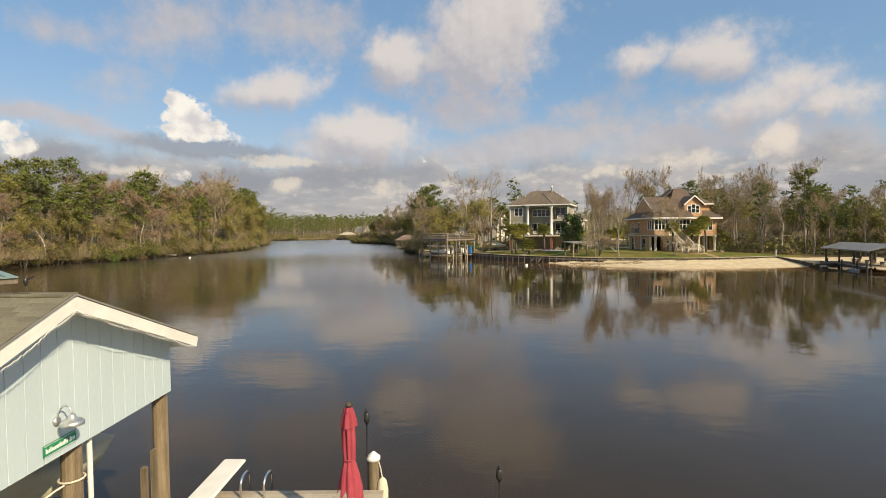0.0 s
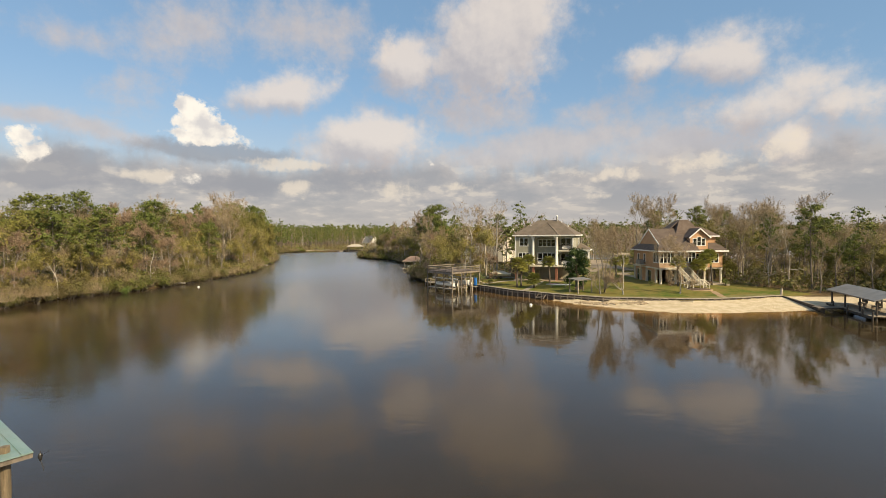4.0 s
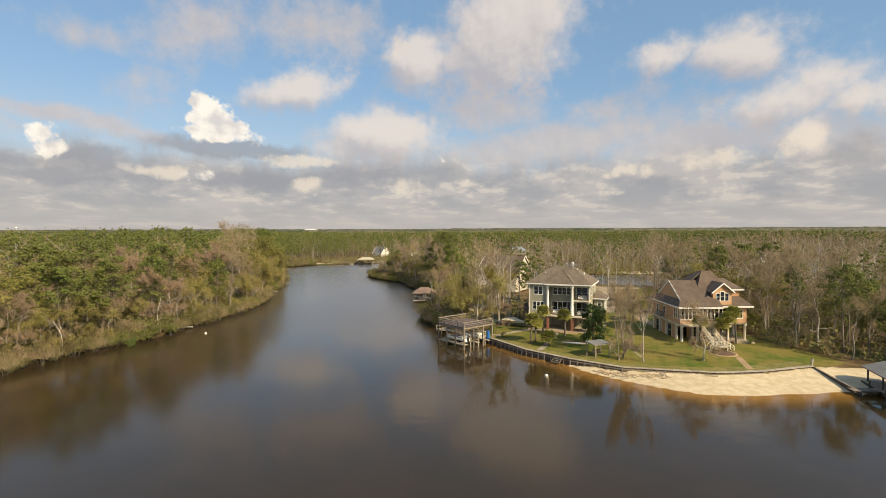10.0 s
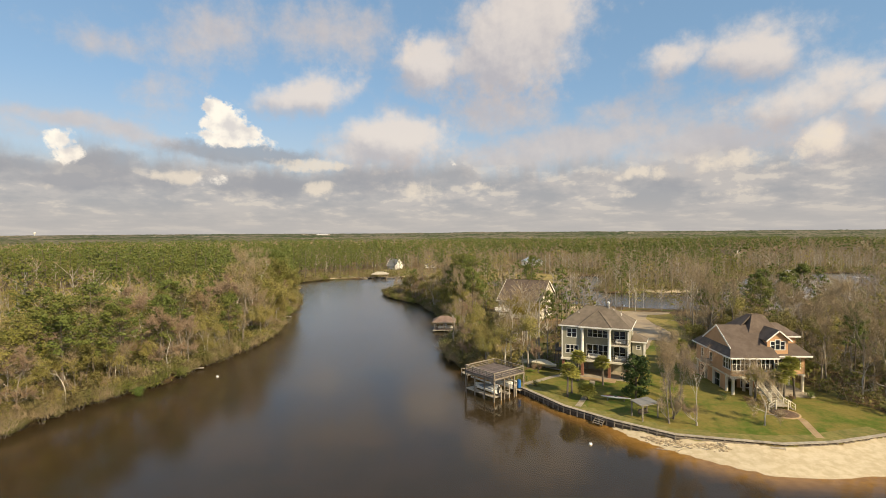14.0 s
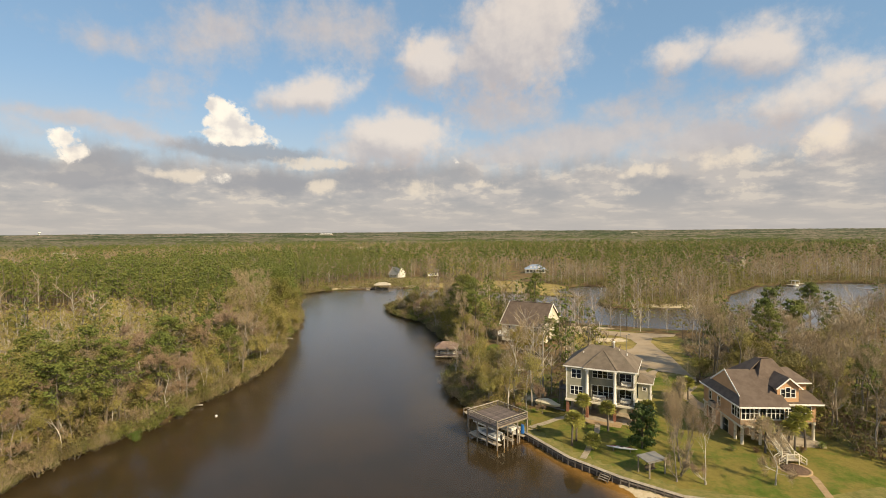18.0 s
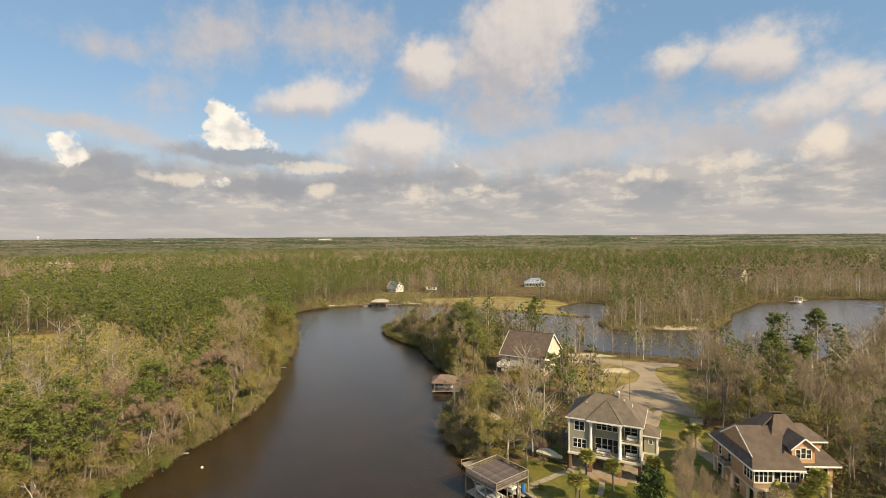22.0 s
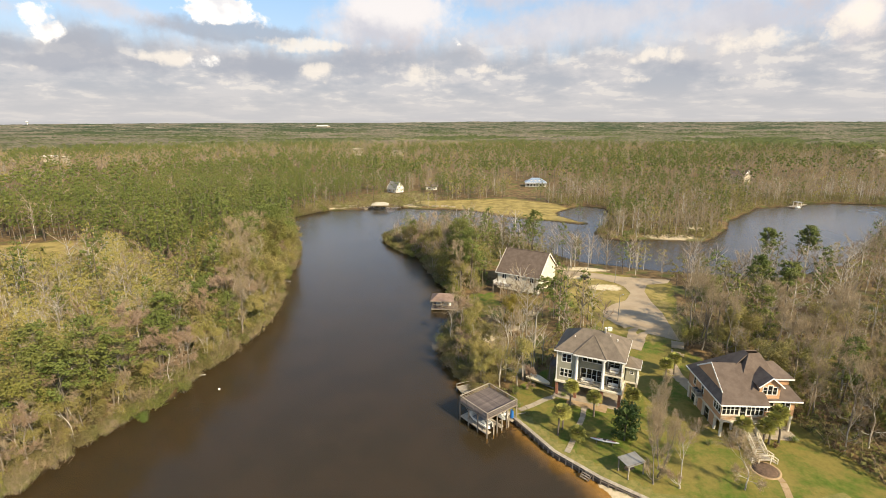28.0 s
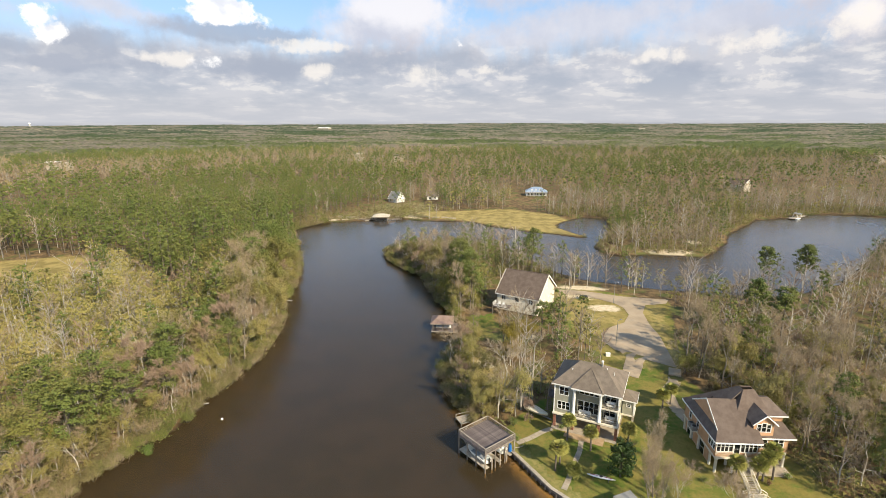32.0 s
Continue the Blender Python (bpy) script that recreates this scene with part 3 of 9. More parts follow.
def ground_height(x, y):
    x, y = np.asarray(x, float), np.asarray(y, float)
    s = -signed(WATER, x, y) + shore_wobble(x, y)
    land = 0.9 * (1 - np.exp(-np.maximum(s, 0) / 2.2)) + 0.008 * np.minimum(np.maximum(s, 0), 90) + 0.12 * waves(x, y, 9, 1) * smooth(2, 10, s)
    bed = -2.2 * smooth(0, 16, -s) - 0.02
    beach = 0.11 * np.clip(s, 0, 7)
    near_beach = smooth(14, 3, edge_distance(WALL, x, y, False)) * (s > -20)
    lw = signed(LAWN, x, y)
    z = np.where(s > 0, land, bed)
    sandy = (s > 0) & (lw < 0) & (near_beach > 0)
    z = np.where(sandy, beach * near_beach + z * (1 - near_beach), z)
    z = np.where(s <= 0, np.maximum(z, -0.11 * -s - 0.02) * near_beach + z * (1 - near_beach), z)
    z = np.where(lw > edge_margin(x, y), 0.93 + 0.35 * smooth(0, 12, lw) + 0.05 * waves(x, y, 9, 1) * smooth(1, 6, lw), z)
    r = np.hypot(x, y - 100)
    return z + smooth(700, 4600, r) * 18


def axis(lo, hi, step, far_lo, far_hi, grow=1.12):
    core = list(np.arange(lo, hi + 1e-6, step))
    d, v = step, hi
    right = []
    while v < far_hi:
        d *= grow
        v += d
        right.append(v)
    d, v = step, lo
    left = []
    while v > far_lo:
        d *= grow
        v -= d
        left.append(v)
    return np.array(left[::-1] + core + right)


def mesh_arrays(name, verts, faces, mat, smooth_shade=False):
    """A mesh from numpy arrays of corners and of faces with equal corner counts."""
    me = bpy.data.meshes.new(name)
    v, f = np.asarray(verts, np.float32), np.asarray(faces, np.int32)
    k = f.shape[1]
    me.vertices.add(len(v)), me.loops.add(f.size), me.polygons.add(len(f))
    me.vertices.foreach_set("co", v.ravel())
    me.loops.foreach_set("vertex_index", f.ravel())
    me.polygons.foreach_set("loop_start", np.arange(len(f), dtype=np.int32) * k)
    me.update(calc_edges=True)
    if smooth_shade:
        me.polygons.foreach_set("use_smooth", np.ones(len(f), bool))
    me.materials.append(mat)
    return me


def grid_faces(nx, ny):
    i = np.arange(nx * ny).reshape(ny, nx)
    return np.stack([i[:-1, :-1], i[:-1, 1:], i[1:, 1:], i[1:, :-1]], -1).reshape(-1, 4)


def build_ground_sheet():
    xs, ys = axis(-110, 130, 1.2, -4900, 4900), axis(60, 310, 1.2, -4700, 4900)
    gx, gy = np.meshgrid(xs, ys)
    x, y = gx.ravel(), gy.ravel()
    z = ground_height(x, y)
    me = mesh_arrays("ground", np.stack([x, y, z], 1), grid_faces(len(xs), len(ys)), M["ground"], True)
    s = -signed(WATER, x, y) + shore_wobble(x, y)
    lawn = np.maximum.reduce([smooth(-1.5, 1.5, signed(p, x, y)) for p in (LAWN,)])
    lawn = np.maximum(lawn, 0.64 * smooth(-1.5, 1.5, signed(GREEN, x, y)))
    lawn = np.maximum(lawn, 0.55 * smooth(-1.5, 1.5, signed(FAR_LAWN, x, y)))
    lawn = np.maximum(lawn, 0.62 * smooth(-4, 4, signed(HUT_YARD, x, y)))
    lawn = np.maximum(lawn, (y < 0) * 1.0)
    wall_d = edge_distance(WALL, x, y, False)
    off_lawn = smooth(0.2, -0.2, signed(LAWN, x, y))
    sand = np.where(s > 0, smooth(16, 11, wall_d) * np.maximum(smooth(52, 47, x), smooth(9, 6, s)), smooth(22, 17, wall_d)) * off_lawn * smooth(-10.0, -4.0, s) * np.where(s > 0, smooth(9, 13, x), smooth(-3, 4, x))
    spots = np.maximum.reduce([smooth(b, 0, np.hypot((x - u) / c, y - v)) * w for u, v, b, c, w in
                               ((30, 168, 7, 1.6, 0.8), (-6, 128, 9, 0.8, 0.55), (-45, 224, 12, 0.6, 0.75), (53, 75.5, 7, 1.3, 0.9), (72, 243, 12, 2.2, 0.7),
                                (24, 178, 9, 2.0, 0.62), (2, 113, 6, 1.0, 0.62), (90, 262, 12, 1.0, 0.7), (0, 134, 6, 1.2, 0.7), (-5, 127, 5, 1.2, 0.7), (6, 144, 5, 1.0, 0.65), (26, 187, 6, 3.5, 0.75),
                                (-10, 144, 5, 0.7, 0.6), (52, 231, 6, 2.0, 0.8), (-48, 214, 5, 1.0, 0.9))])
    sand = np.maximum(sand, spots * (s > -0.5))
    head = smooth(-3, 6, signed(HEAD_SAND, x, y))
    sand = np.maximum(sand, np.maximum(0.85 * head * smooth(10, 3, s), 0.42 * head * (s > 0)) * (s > -0.5))
    lawn = np.maximum(lawn, 0.5 * head)
    wet = smooth(-0.2, -4.4, s) * smooth(21, 16, wall_d) + smooth(1.4, -0.4, s) * (1 - smooth(21, 16, wall_d))
    dry = np.maximum.reduce([smooth(-8, 8, signed(FIELD, x, y)), 0.62 * smooth(-10, 10, signed(WEST_FIELD, x, y)), 0.75 * smooth(-3, 3, signed(FAR_LAWN, x, y)), 0.55 * smooth(-2, 4, signed(GREEN, x, y)), 0.6 * smooth(-6, 3, signed(GAP, x, y))])
    col = np.stack([lawn, sand, wet, 1.0 - dry], 1).astype(np.float32)
    layer = me.color_attributes.new("plan", "FLOAT_COLOR", "POINT")
    layer.data.foreach_set("color", col.ravel())
    tagged(new("ground", me), "early spring ground with grass, leaf litter, sand and mud", "ground", kind="structure")


build_ground_sheet()
water_me = mesh_arrays("water", [(-400, -60, 0), (420, -60, 0), (420, 420, 0), (-400, 420, 0)], [(0, 1, 2, 3)], M["water"])
tagged(new("water", water_me), "calm dark tea-coloured river water with faint ripples", "water", kind="structure")


def road_sheet():
    bm = bmesh.new()
    vs = [bm.verts.new((x, y, float(ground_height(x, y)) + 0.07)) for x, y in ROAD]
    face = bm.faces.new(vs)
    bmesh.ops.triangulate(bm, faces=[face])
    bmesh.ops.subdivide_edges(bm, edges=bm.edges[:], cuts=3, use_grid_fill=True)
    for v in bm.verts:
        v.co.z = float(ground_height(v.co.x, v.co.y)) + 0.07
    me = bpy.data.meshes.new("road")
    bm.to_mesh(me), bm.free()
    me.materials.append(M["asphalt"])
    tagged(new("road", me), "pale worn asphalt lane ending in a turning bulb", "road", kind="structure")


road_sheet()


def build_far_woods():
    """Closed canopy from the middle distance to the horizon."""
    r = 880 * (4880 / 880) ** (np.linspace(0, 1, 150))
    a = np.radians(np.linspace(-62, 62, 640))
    rr, aa = np.meshgrid(r, a, indexing="ij")
    x, y = rr * np.sin(aa), rr * np.cos(aa) + 60
    x, y = x.ravel(), y.ravel()
    rnd = np.random.RandomState(5)
    z = ground_height(x, y) + 10.0 + 3.0 * waves(x, y, 60, 8) + 3.5 * rnd.rand(len(x)) + 2.0 * waves(x, y, 13, 9)
    z = z + 6 * smooth(3500, 4800, rr.ravel()) * waves(x, y, 500, 4)
    z[: len(a)] -= 11
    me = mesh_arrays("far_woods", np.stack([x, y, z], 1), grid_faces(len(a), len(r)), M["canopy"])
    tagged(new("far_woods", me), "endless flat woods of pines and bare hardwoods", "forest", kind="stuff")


build_far_woods()

# ---------------------------------------------------------------- trees


class Soup:
    """Triangles collected for one mesh."""

    def __init__(self):
        self.v, self.f, self.n = [], [], 0

    def add(self, v, f):
        self.v.append(np.asarray(v, float).reshape(-1, 3))
        self.f.append(np.asarray(f, int).reshape(-1, 3) + self.n)
        self.n += len(self.v[-1])

    def arrays(self):
        if not self.v:
            return np.zeros((0, 3)), np.zeros((0, 3), int)
        return np.concatenate(self.v), np.concatenate(self.f)

    def tube(self, pts, rad, sides=5):
        pts = np.asarray(pts, float)
        n = len(pts)
        a = np.arange(sides) * 2 * math.pi / sides
        d = pts[-1] - pts[0]
        d = d / (np.linalg.norm(d) + 1e-9)
        side = np.cross(d, (0.3, 0.9, 0.2))
        side = side / (np.linalg.norm(side) + 1e-9)
        up = np.cross(d, side)
        ring = np.cos(a)[:, None] * side + np.sin(a)[:, None] * up
        v = (pts[:, None, :] + ring[None] * np.asarray(rad, float)[:, None, None]).reshape(-1, 3)
        i = np.arange(n - 1)[:, None] * sides + np.arange(sides)[None]
        j = np.arange(n - 1)[:, None] * sides + (np.arange(sides)[None] + 1) % sides
        f = np.concatenate([np.stack([i, j, j + sides], -1).reshape(-1, 3), np.stack([i, j + sides, i + sides], -1).reshape(-1, 3)])
        self.add(v, f)

    def leaves(self, at, size, rnd, flat=0.0, aspect=0.55, out=None, loose=0.6):
        """A rhombic leaf or spray at each place, turned at random or, with out given, facing roughly that way."""
        at = np.asarray(at, float).reshape(-1, 3)
        n = len(at)
        if not n:
            return
        a = rnd.normal(size=(n, 3))
        a[:, 2] *= 1 - flat
        a /= np.linalg.norm(a, axis=1)[:, None] + 1e-9
        face = rnd.normal(size=(n, 3))
        if out is not None:
            face = np.asarray(out, float) / (np.linalg.norm(out, axis=1)[:, None] + 1e-9) + face * loose * 0.6
            a = np.cross(face, a)
            a /= np.linalg.norm(a, axis=1)[:, None] + 1e-9
        b = np.cross(a, face)
        b /= np.linalg.norm(b, axis=1)[:, None] + 1e-9
        s = size * (0.6 + 0.8 * rnd.rand(n))[:, None]
        v = np.stack([at - a * s, at + b * s * aspect, at + a * s, at - b * s * aspect], 1).reshape(-1, 3)
        k = np.arange(n)[:, None] * 4
        self.add(v, np.concatenate([k + [0, 1, 2], k + [0, 2, 3]]))

    def lumps(self, at, size, rnd, flat=0.8):
        """Small uneven clumps of foliage, eight faces each."""
        at = np.asarray(at, float).reshape(-1, 3)
        n = len(at)
        q = rnd.normal(size=(n, 3))
        q /= np.linalg.norm(q, axis=1)[:, None] + 1e-9
        p = np.cross(q, rnd.normal(size=(n, 3)))
        p /= np.linalg.norm(p, axis=1)[:, None] + 1e-9
        o = np.cross(p, q)
        s = size * (0.7 + 0.6 * rnd.rand(n))[:, None, None]
        v = np.stack([q, -q, p, -p, o, -o], 1) * s * (0.75 + 0.5 * rnd.rand(n, 6, 1)) * (1, 1, flat) + at[:, None]
        f = np.array([(0, 2, 4), (2, 1, 4), (1, 3, 4), (3, 0, 4), (2, 0, 5), (1, 2, 5), (3, 1, 5), (0, 3, 5)])
        self.add(v.reshape(-1, 3), (np.arange(n)[:, None, None] * 6 + f).reshape(-1, 3))

    def flakes(self, at, size, rnd, out, loose=0.7):
        """Small single tufts of needles or leaves that face roughly outwards."""
        at = np.asarray(at, float).reshape(-1, 3)
        n = len(at)
        face = np.asarray(out, float) / (np.linalg.norm(out, axis=1)[:, None] + 1e-9) + rnd.normal(size=(n, 3)) * loose * 0.6
        a = np.cross(face, rnd.normal(size=(n, 3)))
        a /= np.linalg.norm(a, axis=1)[:, None] + 1e-9
        b = np.cross(a, face)
        b /= np.linalg.norm(b, axis=1)[:, None] + 1e-9
        s = size * (0.6 + 0.8 * rnd.rand(n))[:, None]
        v = np.stack([at - a * s * 0.75 - b * s * 0.45, at + a * s * 0.7 - b * s * 0.5, at + a * s * 0.1 + b * s * 0.85], 1).reshape(-1, 3)
        self.add(v, np.arange(3 * n).reshape(-1, 3))

    def twigs(self, at, way, length, width, rnd):
        """Thin tapering slivers from each place."""
        at, way = np.asarray(at, float).reshape(-1, 3), np.asarray(way, float).reshape(-1, 3)
        n = len(at)
        if not n:
            return
        side = np.cross(way, rnd.normal(size=(n, 3)))
        side /= np.linalg.norm(side, axis=1)[:, None] + 1e-9
        v = np.stack([at - side * width, at + side * width, at + way * length], 1).reshape(-1, 3)
        self.add(v, np.arange(3 * n).reshape(-1, 3))


def unit(v):
    return v / (np.linalg.norm(v) + 1e-9)


def limb(wood, p, d, length, r, level, rnd, tips, lift=0.15, spread=0.75, kids=(4, 4, 3), sides=6):
    """A limb that bends and forks; the last forks are kept as twig bases."""
    n = (4, 3, 2, 2)[min(level, 3)] if sides > 4 else (2, 1, 1)[min(level, 2)]
    pts, dirs = [p], [d]
    for _ in range(n):
        d = unit(d + rnd.normal(size=3) * 0.16 + np.array((0, 0, lift * 0.4)))
        pts.append(pts[-1] + d * length / n)
        dirs.append(d)
    end = 0.55 if level else 0.3
    wood.tube(pts, np.linspace(r, r * end, n + 1), max(3, sides - 2 * level))
    if level >= len(kids):
        for f in (0.35, 0.6, 0.8, 1.0):
            i = min(n - 1, int(f * n))
            tips.append((pts[i] + (pts[i + 1] - pts[i]) * (f * n - i), dirs[i + 1]))
        return
    for k in range(kids[level]):
        f = min(0.999, 0.35 + 0.65 * (k + rnd.rand()) / kids[level])
        i = min(n - 1, int(f * n))
        q = pts[i] + (pts[i + 1] - pts[i]) * (f * n - i)
        side = unit(np.cross(dirs[i], rnd.normal(size=3)))
        w = unit(dirs[i] * (1 - spread * 0.5) + side * spread + np.array((0, 0, lift)))
        limb(wood, q, w, length * (0.5 + 0.25 * rnd.rand()) * (1.1 - 0.25 * f), r * end * 0.75, level + 1, rnd, tips, lift, spread, kids, sides)


def bare_tree(seed, height=16.0, twig=5, leaf=0, leaf_size=0.28, trunk=0.45, kids=(6, 4, 3), spread=0.75, lean=0.06, lift=0.25, width=0.02, sides=6, fill=0.0):
    """Trunk and limbs, and a crown of twigs (and of small leaves where it is in leaf)."""
    rnd = np.random.RandomState(seed)
    wood, crown, tips = Soup(), Soup(), []
    d = unit(np.array((rnd.normal() * lean, rnd.normal() * lean, 1)))
    base, top, r = np.zeros(3), d * height * trunk, height * 0.0125
    mid = top * 0.5 + rnd.normal(size=3) * 0.12
    if sides > 4:
        wood.tube([base - d * 0.5, base + d * 0.5, mid, top], [r * 1.5, r * 1.1, r * 0.95, r * 0.8], sides + 1)
    else:
        wood.tube([base - d * 0.5, top], [r * 1.2, r * 0.8], 3)
    limb(wood, top, d, height * (1 - trunk) * 0.72, r * 0.8, 0, rnd, tips, lift, spread, kids, sides)
    for k in range(3 if sides > 4 else 1):
        f = 0.5 + 0.4 * rnd.rand()
        side = unit(np.array((rnd.normal(), rnd.normal(), 0.35)))
        limb(wood, top * f, side, height * 0.2, r * 0.4, 1, rnd, tips, lift, spread, kids, sides)
    at, way = np.array([t[0] for t in tips]), np.array([t[1] for t in tips])
    k = np.repeat(np.arange(len(at)), twig)
    if twig:
        w = way[k] + rnd.normal(size=(len(k), 3)) * 0.75 + (0, 0, 0.25)
        w /= np.linalg.norm(w, axis=1)[:, None]
        crown.twigs(at[k] + rnd.normal(size=(len(k), 3)) * 0.12, w, height * 0.055 * (0.5 + rnd.rand(len(k)))[:, None], width, rnd)
    green = Soup()
    if leaf:
        k = np.repeat(np.arange(len(at)), leaf)
        pos = at[k] + rnd.normal(size=(len(k), 3)) * height * 0.034
        limb_of = at.reshape(-1, 4, 3).mean(axis=1)[k // 4]
        if fill:
            core = at[::3]
            green.lumps(core + rnd.normal(size=core.shape) * fill * 0.8, fill, rnd)
        green.flakes(pos, leaf_size, rnd, (pos - limb_of) + (pos - at.mean(axis=0)) * 0.12 + (0, 0, 0.25))
    return wood, crown, green


def pine_tree(seed, height=19.0, clumps=46, per=26, size=0.34, low=0.5, wide=0.17, light=False):
    rnd = np.random.RandomState(seed)
    wood, green = Soup(), Soup()
    bend = rnd.normal(size=2) * 0.35
    z = np.linspace(-0.5, height, 8)
    pts = np.stack([bend[0] * np.sin(z / height * 2.4), bend[1] * np.sin(z / height * 2), z], 1)
    wood.tube(pts[::7] if light else pts, np.linspace(height * 0.0145, 0.03, 2 if light else 8), 3 if light else 7)
    for i in range(clumps):
        f = low + (1 - low) * ((i + rnd.rand()) / clumps) ** 0.85
        h = height * f
        c = np.array([np.interp(h, z, pts[:, 0]), np.interp(h, z, pts[:, 1]), h])
        reach = height * wide * (0.35 + 0.75 * math.sin(math.pi * min(1, (f - low) / (1 - low) * 0.8 + 0.2))) * (0.45 + 0.7 * rnd.rand())
        a = rnd.rand() * 6.28
        tip = c + np.array((math.cos(a) * reach, math.sin(a) * reach, reach * (0.05 + 0.4 * rnd.rand())))
        if not light:
            wood.tube([c, (c + tip) / 2 + (0, 0, -0.1), tip], [0.05, 0.035, 0.015], 3)
        g = height / 19
        green.lumps(tip + rnd.normal(size=(3, 3)) * (0.42, 0.42, 0.2) * g, 0.36 * g, rnd, 0.7)
        pos = tip + rnd.normal(size=(per, 3)) * (0.56, 0.56, 0.28) * g
        pos[: per // 4] = c + (tip - c) * (0.3 + 0.7 * rnd.rand(per // 4, 1)) + rnd.normal(size=(per // 4, 3)) * 0.35
        green.flakes(pos, size, rnd, (pos - tip) + (tip - c) * 0.15 + (0, 0, 0.45))
    for k in range(0 if light else 5):
        h = height * low * (0.5 + 0.5 * rnd.rand())
        a = rnd.rand() * 6.28
        wood.tube([(pts[3][0], pts[3][1], h), (pts[3][0] + math.cos(a) * 1.1, pts[3][1] + math.sin(a) * 1.1, h + 0.1)], [0.04, 0.015], 3)
    return wood, Soup(), green


def round_tree(seed, height=8.0, wide=2.6, n=900, size=0.28, low=0.12, bumps=14):
    """A dense evergreen crown of many lobes."""
    rnd = np.random.RandomState(seed)
    wood, green = Soup(), Soup()
    wood.tube([(0, 0, -0.4), (0.05, 0, height * 0.4), (0, 0.05, height * 0.85)], [height * 0.022, height * 0.016, 0.03], 6)
    for i in range(bumps):
        f = low + (1 - low) * (i + rnd.rand()) / bumps
        rad = wide * math.sqrt(max(0.05, 1 - ((f - 0.42) / 0.62) ** 2)) * 0.62
        a = i * 2.4 + rnd.rand()
        c = np.array((math.cos(a) * rad, math.sin(a) * rad, f * height * 0.93))
        wood.tube([(0, 0, c[2] * 0.75), c], [0.06, 0.02], 3)
        w = wide * (0.3 + 0.18 * rnd.rand())
        p = rnd.normal(size=(n // bumps, 3))
        p /= np.linalg.norm(p, axis=1)[:, None]
        green.leaves(c + p * w * (0.55 + 0.55 * rnd.rand(len(p), 1)) * (1, 1, 0.8), size, rnd, out=p, loose=0.7)
    return wood, Soup(), green


def bush(seed, height=2.2, wide=2.0, n=420, size=0.22, twig=120):
    rnd = np.random.RandomState(seed)
    wood, crown, green = Soup(), Soup(), Soup()
    for k in range(9):
        a, o = rnd.rand() * 6.28, rnd.rand() * wide * 0.8
        tip = np.array((math.cos(a) * o, math.sin(a) * o, height * (0.6 + 0.4 * rnd.rand())))
        wood.tube([tip * (0.25, 0.25, -0.1), tip * (0.7, 0.7, 0.5), tip], [0.045, 0.03, 0.012], 3)
        pos = tip * (0.5 + 0.5 * rnd.rand(n // 9, 1)) + rnd.normal(size=(n // 9, 3)) * (0.42, 0.42, 0.32)
        pos[:, 2] = np.abs(pos[:, 2])
        green.flakes(pos, size * 0.75, rnd, pos * (0.4, 0.4, 0.2) + (0, 0, 0.5))
    if twig:
        p = rnd.normal(size=(twig, 3)) * (wide * 0.4, wide * 0.4, 0) + (0, 0, height * 0.4)
        w = rnd.normal(size=(twig, 3)) * (0.5, 0.5, 0.3) + (0, 0, 0.8)
        crown.twigs(p, w / np.linalg.norm(w, axis=1)[:, None], height * 0.6, 0.02, rnd)
    return wood, crown, green


def thing(name, label, category, at=None, group=""):
    """An empty at the base of a thing, which carries its parts."""
    ob = new(name)
    ob.empty_display_size = 0.3
    if at is not None:
        ob.matrix_world = at
    return tagged(ob, label, category, group)


def tree_thing(name, label, soups, mats, group="", stems=False):
    """A tree with its trunk, its twigs and its leaves as parts; returned at the origin."""
    root = thing(name, label, "tree", group=group)
    for part_name, soup, mat in zip(("trunk", "crown", "foliage"), soups, mats):
        v, f = soup.arrays()
        if len(f):
            ob = new(part_name, mesh_arrays(part_name, v, f, M[mat], part_name == "trunk"))
            ob.parent = root
            if part_name != "trunk" or stems:
                tagged(ob, kind="stuff")
    return root


def spot(x, y, turn, size, dz=0.0):
    z = max(float(ground_height(x, y)), -0.15) + dz
    return Matrix.Translation((x, y, z)) @ Matrix.Rotation(turn, 4, "Z") @ Matrix.Diagonal((size[0], size[0], size[1], 1))


